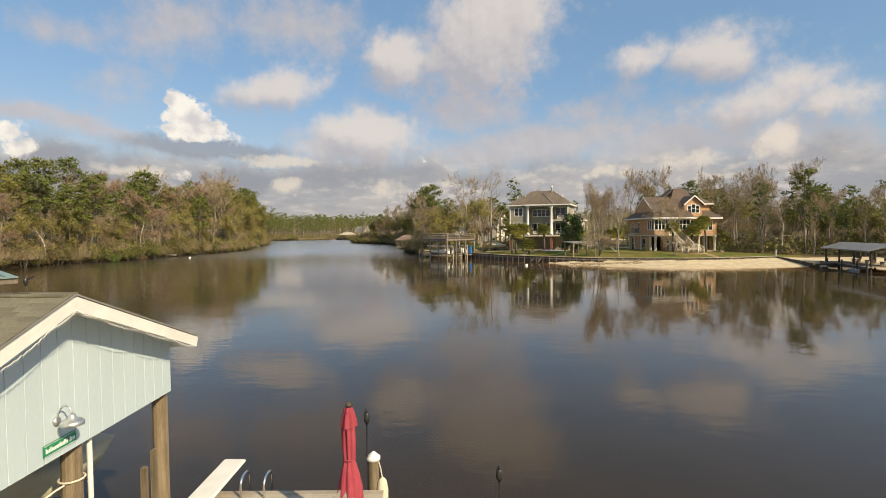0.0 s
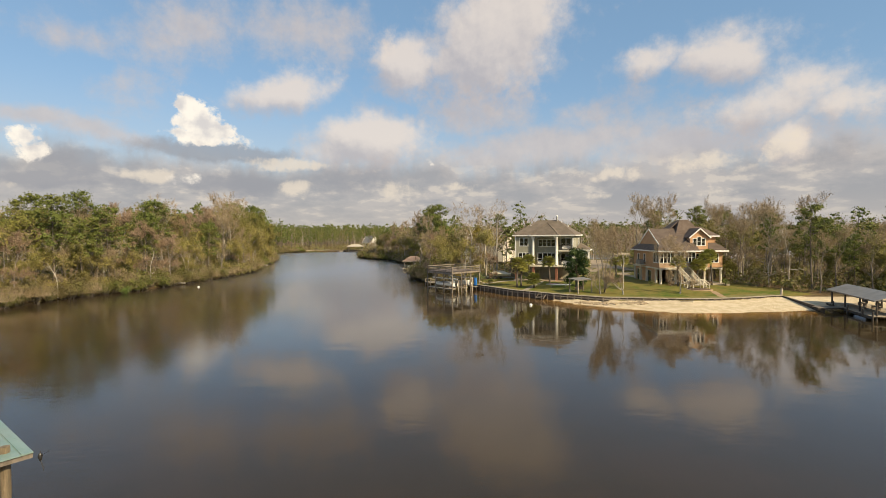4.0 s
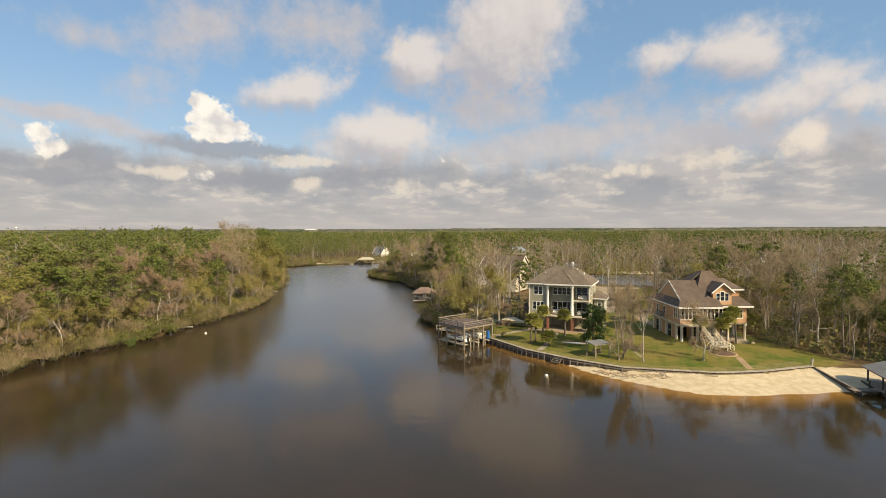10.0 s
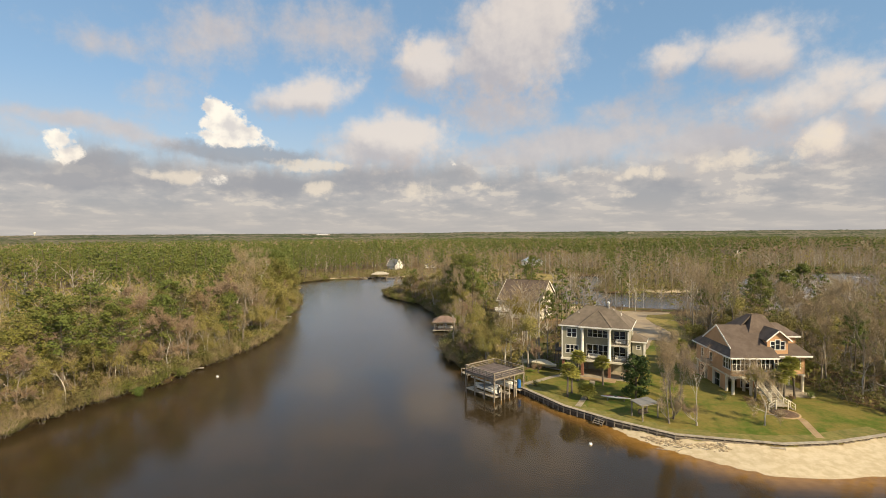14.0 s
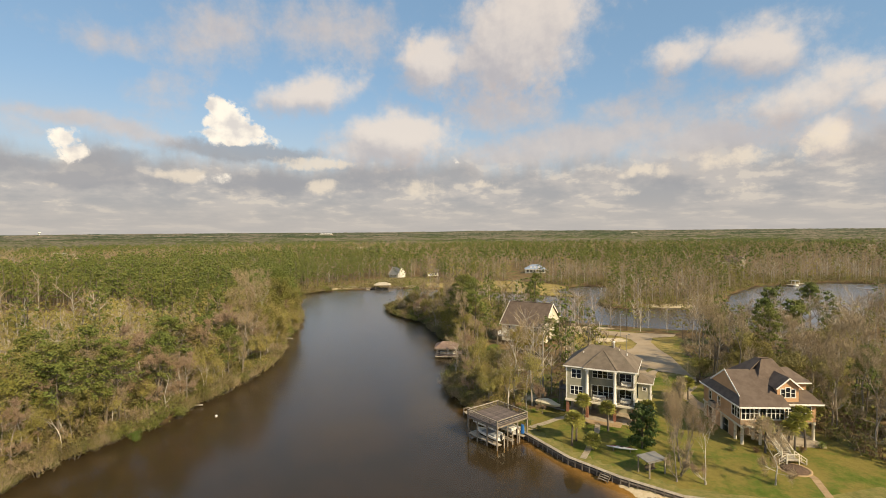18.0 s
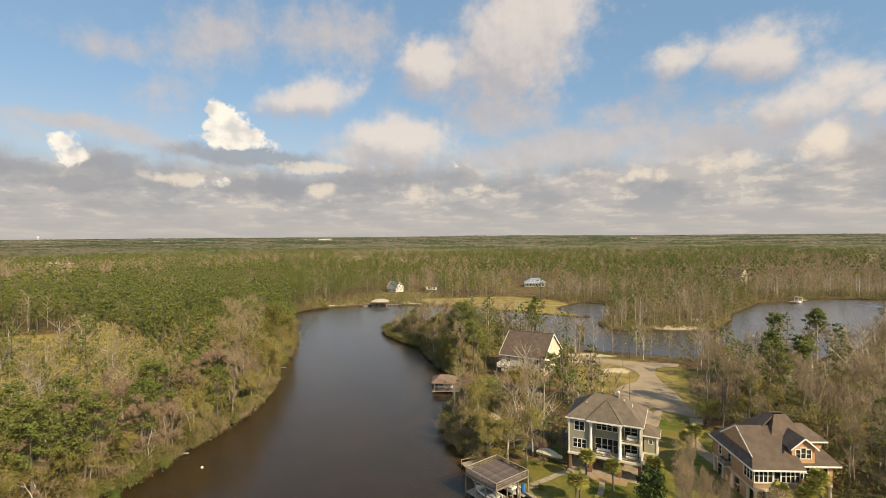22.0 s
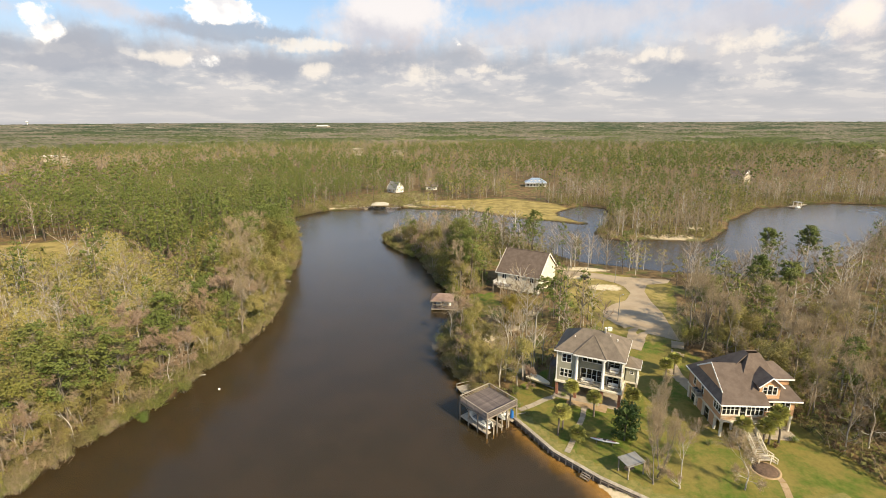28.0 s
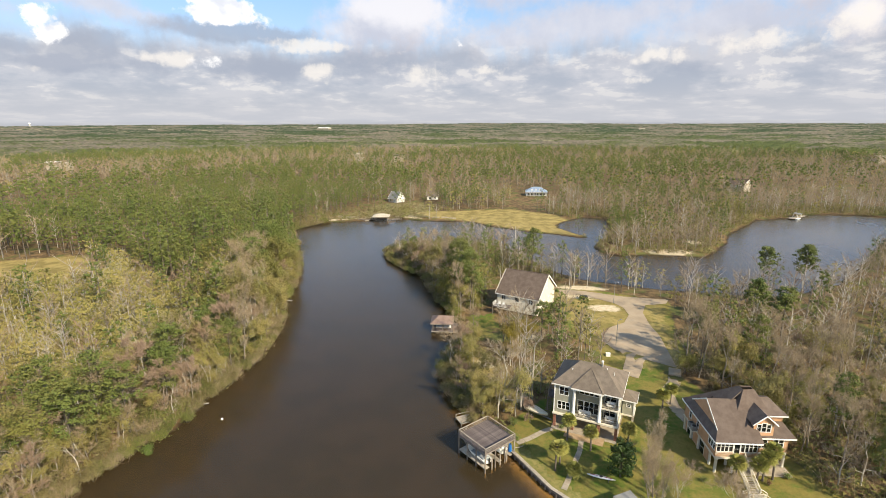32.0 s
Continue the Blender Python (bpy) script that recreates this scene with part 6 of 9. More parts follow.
    slab("dormer_slope", "roof_brown", h, [(10.1, 1.35, 8.4), peak_f, peak_b, (10.1, 5.4, 8.4)], 0.13)
    beam("rake_board", "white", h, (6.1, 1.3, 8.3), (8.1, 1.3, 10.0), 0.06, 0.2)
    beam("rake_board", "white", h, (10.1, 1.3, 8.3), (8.1, 1.3, 10.0), 0.06, 0.2)
    # upper block and low roof on the sunny side
    wall(h, "orange", facing(9.2, 4.2, 0), 3.2, 6.3, 8.7)
    wall(h, "orange", facing(12.4, 4.2, 90), 5.4, 6.3, 8.7, [(1.6, 7.1, 0.9, 1.1, 1)])
    box("upper_back", "orange", h, 9.2, 12.4, 9.4, 9.6, 6.3, 8.7)
    hip_roof(h, "roof_brown", 8.7, 12.85, 3.6, 10.1, 8.75, ((9.3, 6.6, 10.4), (10.9, 6.8, 10.4)))
    slab("low_slope", "roof_brown", h, [(9.4, 1.3, e - 0.05), (13.25, 1.3, e - 0.05), (12.4, 4.2, 7.4), (9.4, 4.2, 7.4)])
    slab("low_slope", "roof_brown", h, [(13.25, 1.3, e - 0.05), (13.25, 12.95, e - 0.05), (12.4, 10.5, 7.4), (12.4, 4.2, 7.4)])
    slab("low_slope", "roof_brown", h, [(7.15, 1.55, e - 0.0), (9.4, 1.3, e - 0.05), (9.4, 4.2, 7.4), (7.15, 4.2, 7.6)])
    beam("fascia", "white", h, (7.15, 1.28, e - 0.18), (13.25, 1.28, e - 0.18), 0.07, 0.24)
    beam("fascia", "white", h, (13.25, 1.3, e - 0.18), (13.25, 12.95, e - 0.18), 0.07, 0.24)
    box("soffit", "white", h, 7.15, 13.2, 1.35, 12.9, e - 0.32, e - 0.28)
    rod("roof_vent", "black", h, (3.0, 9.0, 8.0), (3.0, 9.0, 9.0), 0.1)
    # air conditioners on a bracket shelf at the shady wall
    box("shelf", "cream", h, -0.75, 0.35, 6.6, 8.9, f1 + 0.25, f1 + 0.4)
    for v in (6.75, 7.9):
        a = thing("air_conditioner", "grey outdoor air conditioner on a wall shelf", "air conditioner", at @ Matrix.Translation((-0.7, v, f1 + 0.4)), "air conditioners at the house")
        box("body", "gray_metal", a, 0, 0.85, 0, 0.85, 0, 0.8, None, 0.04)
        lathe("fan_grille", "black", a, [(0.34, 0), (0.34, 0.03), (0.1, 0.05)], (0.42, 0.42, 0.8), 14)
    # the long front stair with its landing
    s = thing("porch_stair", "pale wooden stair with white rails down to the garden", "stairs", at)
    n, z0, z1, v0, v1 = 15, 0.62, f1, -5.0, 0.15
    for k in range(n):
        f = k / n
        v, z = v0 + (v1 - v0) * f, z0 + (z1 - z0) * (k + 1) / n
        box("tread", "pale_wood", s, 3.4, 4.8, v, v + 0.3, z - 0.06, z, None, 0.006)
    for u in (3.35, 4.85):
        beam("stringer", "cream", s, (u, v0, z0 - 0.05), (u, v1, z1 - 0.1), 0.07, 0.3)
        beam("handrail", "cream", s, (u, v0, z0 + 0.95), (u, v1, z1 + 0.95), 0.1, 0.08)
        bm = bmesh.new()
        for k in range(22):
            f = (k + 0.5) / 22
            c = (u, v0 + (v1 - v0) * f, z0 + (z1 - z0) * f)
            add_box(bm, c[0] - 0.02, c[0] + 0.02, c[1] - 0.02, c[1] + 0.02, c[2], c[2] + 0.95)
        tagged(part("baluster", bm, "cream", s), kind="stuff")
    box("landing", "pale_wood", s, 3.2, 5.0, -6.2, -5.0, 0.5, 0.62)
    for u in (3.25, 4.95):
        for v in (-6.15, -5.05):
            box("landing_post", "cream", s, u - 0.07, u + 0.07, v - 0.07, v + 0.07, -0.5, 1.5)
    railing(s, "cream", (3.3, -6.15, 0.62), (4.9, -6.15, 0.62), 0.85)
    for side, u0 in ((-1, 3.2), (1, 5.0)):
        for k in range(3):
            a = u0 + side * 0.3 * k
            box("step", "pale_wood", s, min(a, a + side * 0.3), max(a, a + side * 0.3), -6.1, -5.1, 0.40 - 0.18 * k, 0.46 - 0.18 * k, None, 0.006)
        for v in (-6.15, -5.05):
            beam("step_rail", "cream", s, (u0, v, 1.45), (u0 + side * 0.95, v, 0.8), 0.07, 0.09)
            beam("step_rail", "cream", s, (u0, v, 1.0), (u0 + side * 0.95, v, 0.4), 0.05, 0.06)
            box("step_post", "cream", s, u0 + side * 0.95 - 0.05, u0 + side * 0.95 + 0.05, v - 0.05, v + 0.05, -0.4, 0.85)


orange_house()

# ---------------------------------------------------------------- other houses


def gable_house(name, label, at, length, depth, e, ridge, wall_mat, roof_mat, windows=True, base=0.0, hole_rows=1):
    """A gabled house: length along x, gables at its ends."""
    h = thing(name, label, "house", at)
    hd = depth / 2
    n = max(2, int(length / 3.5))
    for turn, u, v in ((0, 0, 0), (180, length, depth)):
        holes = [(length * (k + 0.5) / n - 0.6, e - 2.2, 1.2, 1.4, 2) for k in range(n)] if windows else []
        wall(h, wall_mat, facing(u, v, turn), length, base, e, holes)
    for u in (0, length):
        bm = bmesh.new()
        for x in ((0.0, 0.2) if u == 0 else (length - 0.2, length)):
            bm.faces.new([bm.verts.new((x, y, z)) for y, z in ((0, base), (depth, base), (depth, e), (hd, ridge - 0.1), (0, e))])
        bmesh.ops.bridge_loops(bm, edges=bm.edges[:])
        part("gable_wall", bm, wall_mat, h)
        if windows:
            m = facing(0, depth, -90) if u == 0 else facing(length, 0, 90)
            for x, z in ((depth * 0.3, base + (e - base) * 0.35), (depth * 0.6, base + (e - base) * 0.35), (hd - 0.7, e + (ridge - e) * 0.25)):
                window(h, m @ Matrix.Translation((0, -0.05, 0)), x, z, 1.3, 1.5, 2)
    for a, b in ((-0.5, hd), (depth + 0.5, hd)):
        drop = (ridge - e) * 0.5 / hd
        slab("roof_slope", roof_mat, h, [(-0.5, a, e - drop), (length + 0.5, a, e - drop), (length + 0.5, b, ridge), (-0.5, b, ridge)], 0.18)
        beam("fascia", "white", h, (-0.5, a, e - drop - 0.12), (length + 0.5, a, e - drop - 0.12), 0.06, 0.2)
        for u in (-0.5, length + 0.5):
            beam("rake_board", "white", h, (u, a, e - drop - 0.1), (u, b, ridge - 0.1), 0.07, 0.34)
    beam("ridge_cap", roof_mat, h, (-0.5, hd, ridge + 0.02), (length + 0.5, hd, ridge + 0.02), 0.3, 0.08)
    return h


gable_house("tan_house", "tan gabled house with a long brown shingle roof", Matrix.Translation((-3.2, 163.0, 1.6)) @ Matrix.Rotation(radians(-24.5), 4, "Z"), 13.0, 14.6, 5.4, 10.9, "cream", "roof_brown")
deck = thing("back_deck", "raised timber deck with white rails at the tan house", "deck", Matrix.Translation((-4.6, 159.2, 1.6)) @ Matrix.Rotation(radians(-24.5), 4, "Z"))
box("deck_floor", "deck_wood", deck, 0, 5, 0, 3.0, 2.0, 2.2)
for u in (0.1, 2.5, 4.9):
    box("deck_post", "timber", deck, u - 0.1, u + 0.1, 0.05, 0.25, -0.6, 3.2)
railing(deck, "white", (0, 0.1, 2.2), (5, 0.1, 2.2))
railing(deck, "white", (0, 0.1, 2.2), (0, 2.9, 2.2))
for k, u in enumerate((1.0, 2.4)):
    c = thing("deck_chair", "white deck chair on the raised deck", "chair", deck.matrix_world @ Matrix.Translation((u, 1.4, 2.2)), "deck chairs")
    box("seat", "white", c, 0, 0.8, 0, 0.8, 0.3, 0.45)
    box("backrest", "white", c, 0, 0.8, 0.7, 0.85, 0.45, 1.0)
    for a, b in ((0.05, 0.05), (0.75, 0.05), (0.05, 0.75), (0.75, 0.75)):
        rod("leg", "white", c, (a, b, 0), (a, b, 0.3), 0.04)

gable_house("white_house", "far white cottage with a pale gabled roof above the river head", Matrix.Translation((-84, 365, 1.6)) @ Matrix.Rotation(radians(-35), 4, "Z"), 8.6, 7.4, 3.0, 7.4, "white", "gray_metal")
gable_house("white_cottage", "far small white cottage among the trees", Matrix.Translation((-58, 377, 1.6)) @ Matrix.Rotation(radians(10), 4, "Z"), 8.0, 6.0, 2.8, 5.6, "white", "roof")
gable_house("tan_cottage", "far tan cottage with a white gable in the wood", Matrix.Translation((176, 449, 1.6)) @ Matrix.Rotation(radians(-50), 4, "Z"), 15, 11, 6.0, 10.2, "tan_wall", "roof_brown")


def blue_house():
    at = Matrix.Translation((14.6, 404, 1.6)) @ Matrix.Scale(0.75, 4)
    h = thing("blue_roofed_house", "far white house with a blue metal roof and dormers", "house", at)
    wall(h, "white", facing(0, 0, 0), 21, 0, 4.2, [(2 + 3.1 * k, 0.9, 1.5, 2.2, 2) for k in range(6)])
    wall(h, "white", facing(0, 12, -90), 12, 0, 4.2, [(3, 1, 1.5, 1.8, 2)])
    wall(h, "white", facing(21, 0, 90), 12, 0, 4.2, [(3, 1, 1.5, 1.8, 2)])
    wall(h, "white", facing(21, 12, 180), 21, 0, 4.2)
    for u in (0.4, 4.4, 8.4, 12.4, 16.4, 20.4):
        box("porch_post", "white", h, u - 0.15, u + 0.15, -2.4, -2.1, -0.6, 3.4)
    slab("porch_roof", "gray_metal", h, [(-0.5, -2.8, 3.3), (21.5, -2.8, 3.3), (21.5, 0.2, 4.3), (-0.5, 0.2, 4.3)])
    hip_roof(h, "blue_roof", -0.6, 21.6, -0.6, 12.6, 4.3, ((7, 6, 8.6), (14, 6, 8.6)))
    for u in (6.0, 10.0, 14.0):
        box("dormer", "white", h, u - 0.9, u + 0.9, 1.2, 4.5, 5.0, 6.6)
        slab("dormer_roof", "blue_roof", h, [(u - 1.2, 0.9, 6.4), (u, 0.9, 7.5), (u, 5.0, 7.5), (u - 1.2, 4.5, 6.4)], 0.1)
        slab("dormer_roof", "blue_roof", h, [(u + 1.2, 0.9, 6.4), (u, 0.9, 7.5), (u, 5.0, 7.5), (u + 1.2, 4.5, 6.4)], 0.1)


blue_house()

# ---------------------------------------------------------------- the big boat dock with its sun deck


def boat_dock():
    at = Matrix.Translation((-3.85, 95.0, 0)) @ Matrix.Rotation(radians(45), 4, "Z")
    d = thing("boat_dock", "weathered timber boat dock with a railed sun deck on posts", "dock", at)
    h = 3.45
    zf = 3.75
    for i, u in enumerate((-h, -h / 3, h / 3, h)):
        for v in (-h, -h / 3, h / 3, h) if i in (0, 3) else (-h, h):
            rod("post", "timber", d, (u, v, -2.3), (u, v, zf - 0.1 if abs(u) < h or abs(v) < h else zf + 0.85), 0.13, 0.12, 9)
    for u in (-h, 0, h):
        beam("girder", "timber", d, (u, -h - 0.2, zf - 0.3), (u, h + 0.2, zf - 0.3), 0.12, 0.28)
    for v in (-h, -h / 2, 0, h / 2, h):
        beam("joist", "timber", d, (-h - 0.15, v, zf - 0.1), (h + 0.15, v, zf - 0.1), 0.08, 0.2)
    me = None
    for k in range(50):
        u = -h - 0.15 + (2 * h + 0.3) * (k + 0.5) / 50
        if me is None:
            ob = box("plank", "deck_wood", d, -0.065, 0.065, -h - 0.15, h + 0.15, -0.02, 0.025, None, 0.006)
            me = ob.data
            ob.matrix_basis = Matrix.Translation((u, 0, zf + 0.02))
        else:
            shared("plank", me, d, Matrix.Translation((u, 0.02 * math.sin(k * 7.1), zf + 0.02 + 0.004 * math.sin(k * 3.3))))
    c = [(-h, -h), (h, -h), (h, h), (-h, h)]
    for i in range(4):
        (a, b), (p, q) = c[i], c[(i + 1) % 4]
        for z, w in ((zf + 0.82, 0.09), (zf + 0.5, 0.07), (zf + 0.22, 0.07)):
            beam("rail", "timber", d, (a, b, z), (p, q, z), 0.05, w)
        beam("fascia_board", "timber", d, (a, b, zf - 0.18), (p, q, zf - 0.18), 0.06, 0.3)
        for k in range(1, 4):
            x, y = a + (p - a) * k / 4, b + (q - b) * k / 4
            box("rail_post", "timber", d, x - 0.05, x + 0.05, y - 0.05, y + 0.05, zf - 0.2, zf + 0.86, None, 0.006)
        beam("cap_rail", "pale_wood", d, (a, b, zf + 0.9), (p, q, zf + 0.9), 0.16, 0.04)
    # lower catwalks and braces
    for x0, x1, y0, y1 in ((-h, -h + 1.0, -h, h), (h - 1.1, h, -h, h), (-h + 1.0, h - 1.1, h - 1.0, h), (-0.4, 0.4, -h, h - 1.0)):
        box("catwalk", "pale_wood", d, x0, x1, y0, y1, 0.62, 0.74)
    for u in (-h, h):
        for v in (-h, h / 3):
            beam("brace", "timber", d, (u, v, 2.6), (u, v + 1.0, zf - 0.3), 0.07, 0.12)
    for u, v in ((-1.9, -h), (1.6, -h), (0, -h)):
        rod("lift_post", "pale_wood", d, (u, v, -2.2), (u, v, 2.2), 0.11)
    for u in (-2.2, 1.7):
        beam("lift_beam", "white", d, (u, -h, 2.4), (u, h, 2.4), 0.14, 0.22)
        for v in (-2.2, 1.8):
            beam("cradle", "pale_wood", d, (u - 1.0, v, 0.9), (u + 1.0, v, 0.9), 0.16, 0.12)
    # gangway to the lawn
    for k in range(11):
        x = h + 0.1 + k * 0.3
        box("gang_plank", "pale_wood", d, x, x + 0.27, -h + 0.1, -h + 1.3, 0.72 + 0.02 * k, 0.78 + 0.02 * k, None, 0.006)
    for v in (-h + 0.2, -h + 1.2):
        beam("gang_beam", "timber", d, (h - 0.2, v, 0.6), (h + 3.4, v, 0.82), 0.08, 0.16)
    beam("gang_rail", "pale_wood", d, (h, -h + 0.1, 1.7), (h + 2.6, -h + 0.1, 0.9), 0.06, 0.1)

    def small_boat(u, v, z, turn, name, label, hull, cover, length, wide):
        b = thing(name, label, "boat", at @ Matrix.Translation((u, v, z)) @ Matrix.Rotation(radians(turn), 4, "Z"))
        bm = bmesh.new()
        rings = []
        for k in range(9):
            f = k / 8
            w = wide / 2 * (1 - max(0, f - 0.55) ** 2 * 4.4)
            y = -length / 2 + length * f
            keel = 0.0 + 0.35 * max(0, f - 0.6) ** 1.5
            rings.append([bm.verts.new(p) for p in ((-w, y, 0.62 + 0.1 * f), (-w * 0.92, y, 0.3 + keel * 0.4), (0, y, keel), (w * 0.92, y, 0.3 + keel * 0.4), (w, y, 0.62 + 0.1 * f))])
        for a, c2 in zip(rings, rings[1:]):
            for i in range(4):
                bm.faces.new((a[i], a[i + 1], c2[i + 1], c2[i]))
            bm.faces.new((a[4], a[0], c2[0], c2[4]))
        bm.faces.new(rings[0])
        part("hull", bm, hull, b, soft=False)
        bm = bmesh.new()
        for k, (f0, f1) in enumerate(((0.12, 0.45), (0.45, 0.7))):
            y0, y1 = -length / 2 + length * f0, -length / 2 + length * f1
            vs = add_box(bm, -wide * 0.42, wide * 0.42, y0, y1, 0.6, 0.95 - 0.15 * k, None, 0.08)
        part("cover", bm, cover, b)
        lathe("outboard_motor", "black", b, [(0.1, 0.1), (0.17, 0.5), (0.2, 0.95), (0.12, 1.1)], (0, -length / 2 - 0.15, 0), 10)

    small_boat(-2.1, -0.2, 0.95, 0, "covered_motorboat", "small motorboat under a blue-grey cover on the lift", "hull_white", "grey_cover", 5.4, 1.9)
    small_boat(1.7, -0.4, 0.95, 0, "open_skiff", "white open skiff on the second lift", "hull_white", "hull_white", 4.6, 1.6)
    t = thing("blue_tarp", "bright blue folded tarp hanging at a dock post", "tarp", at @ Matrix.Translation((h - 0.35, -h + 0.7, 0.9)))
    bm = bmesh.new()
    n = 10
    top, low = [], []
    for k in range(n + 1):
        a = k / n * 2 * math.pi
        top.append(bm.verts.new((0.22 * math.cos(a) * 1.1, 0.3 * math.sin(a), 1.45)))
        low.append(bm.verts.new((0.24 * math.cos(a) * (1 + 0.2 * (k % 2)), 0.36 * math.sin(a), 0)))
    for k in range(n):
        bm.faces.new((top[k], top[k + 1], low[k + 1], low[k]))
    part("cloth", bm, "canvas_blue", t)
    rod("batten", "pale_wood", t, (0, -0.4, 1.46), (0, 0.4, 1.46), 0.03)


boat_dock()


def hut_dock():
    at = Matrix.Translation((-21.2, 145.6, 0)) @ Matrix.Rotation(radians(3), 4, "Z")
    d = thing("covered_dock", "small roofed boat dock on posts with brown hip roof", "dock", at)
    box("deck", "timber", d, 0, 7.2, 0, 6.4, 0.45, 0.6)
    for k in range(24):
        box("plank", "deck_wood", d, 0, 7.2, k * 0.267, k * 0.267 + 0.24, 0.6, 0.64, None, 0.006)
    for u in (0.5, 3.2, 5.7):
        for v in (0.8, 6.1):
            rod("post", "timber", d, (u, v, -2), (u, v, 2.6), 0.11)
    hip_roof(d, "hut_roof", -0.2, 6.2, 0.4, 6.7, 2.65, ((2.0, 3.5, 4.0), (4.0, 3.5, 4.0)), 0.14, "timber")
    for p, q in (((0.5, 0.8, 1.5), (5.7, 0.8, 1.5)), ((0.5, 0.8, 1.5), (0.5, 6.1, 1.5))):
        beam("rail", "pale_wood", d, p, q, 0.06, 0.1)
    beam("rub_rail", "pale_wood", d, (0, -0.05, 0.5), (7.2, -0.05, 0.5), 0.08, 0.22)
    b = thing("white_boat", "white boat lying under the dock roof", "boat", at @ Matrix.Translation((1.2, 2.0, 0.64)))
    box("hull", "hull_white", b, 0, 4.2, 0, 1.5, 0, 0.6, None, 0.2)
    box("console", "hull_white", b, 1.6, 2.5, 0.4, 1.1, 0.6, 1.2, None, 0.1)


hut_dock()

# ---------------------------------------------------------------- sea wall, beach, pier


def sea_wall():
    s = thing("sea_wall", "timber sea wall with a pale plank cap along the lawn", "sea wall")
    tagged(s, kind="structure")
    for i, ((x1, y1), (x2, y2)) in enumerate(zip(WALL, WALL[1:])):
        length = math.hypot(x2 - x1, y2 - y1)
        n = max(1, round(length / 1.2))
        turn = math.atan2(y2 - y1, x2 - x1)
        for k in range(n):
            m = Matrix.Translation((x1 + (x2 - x1) * k / n, y1 + (y2 - y1) * k / n, 0)) @ Matrix.Rotation(turn, 4, "Z")
            step = length / n
            box("wall_panel", "dark_wood", s, 0.01, step - 0.01, 0.0, 0.1, -0.6, 0.98, m, 0.01)
            box("cap_plank", "pale_wood", s, 0.01, step - 0.01, -0.15, 0.5, 0.985, 1.04, m, 0.01)
            box("backfill", "backfill", s, -0.02, step + 0.02, 0.51, 2.9, 0.3, 0.93 + 0.007 * i + 0.003 * (k % 2), m, 0.01)
            box("wall_post", "timber", s, -0.08, 0.08, -0.16, -0.004, -0.6, 0.9, m, 0.015)
        beam("wale", "timber", s, (x1, y1 - 0.1, 0.7), (x2, y2 - 0.1, 0.7), 0.1, 0.16)


sea_wall()


def beach_steps():
    at = Matrix.Translation((11.2, 82.6, 0.1)) @ Matrix.Rotation(radians(-41), 4, "Z")
    s = thing("beach_steps", "dark wooden steps from the sea wall to the sand", "steps", at)
    for k in range(4):
        box("tread", "timber", s, -0.75, 0.75, -1.0 + k * 0.27, -0.76 + k * 0.27, 0.2 * k + 0.12, 0.2 * k + 0.18, None, 0.008)
    for u in (-0.7, 0.7):
        beam("stringer", "dark_wood", s, (u, -1.05, 0.05), (u, 0.05, 0.8), 0.06, 0.22)
    at = Matrix.Translation((30.6, 74.9, 0.45)) @ Matrix.Rotation(radians(-7), 4, "Z")
    s = thing("plank_step", "pale wooden step at the foot of the sea wall", "steps", at)
    for k in range(2):
        box("tread", "pale_wood", s, -0.8, 0.8, -0.75 + 0.35 * k, -0.42 + 0.35 * k, 0.05 + 0.2 * k, 0.12 + 0.2 * k)
    for u in (-0.7, 0.7):
        beam("stringer", "timber", s, (u, -0.8, -0.1), (u, 0, 0.25), 0.06, 0.2)


beach_steps()


def stones():
    rnd = np.random.RandomState(12)
    pile = thing("stone_pile", "scattered riprap stones and driftwood on the beach", "stones")
    tagged(pile, kind="stuff")
    meshes = []
    for k in range(6):
        bm = bmesh.new()
        bmesh.ops.create_icosphere(bm, subdivisions=1, radius=0.3)
        for v in bm.verts:
            v.co *= 0.7 + 0.6 * rnd.rand()
            v.co.z *= 0.55
        me = bpy.data.meshes.new("stone")
        bm.to_mesh(me), bm.free()
        me.materials.append(M["rock"])
        meshes.append(me)
    for k in range(290):
        f = rnd.rand()
        x = 16.2 + 8.2 * f + rnd.normal() * 0.5
        y = 77.6 - 2.7 * f + rnd.normal() * 0.62
        z = ground_z(x, y)
        if z > 0.9 or z < -0.15:
            continue
        s = 0.3 + 0.5 * rnd.rand() ** 2
        shared("stone", meshes[k % 6], pile, Matrix.Translation((x, y, z + 0.02)) @ Matrix.Rotation(rnd.rand() * 6, 4, "Z") @ Matrix.Diagonal((s * 1.3, s, s, 1)))
    for k in range(10):
        x, y, a = 17 + 8 * rnd.rand(), 74.2 + 1.6 * rnd.rand(), rnd.rand() * 3
        z = ground_z(x, y)
        rod("driftwood", "pale_wood", pile, (x, y, z + 0.08), (x + 1.3 * math.cos(a), y + 0.7 * math.sin(a), z + 0.16), 0.06, 0.03, 6)


stones()


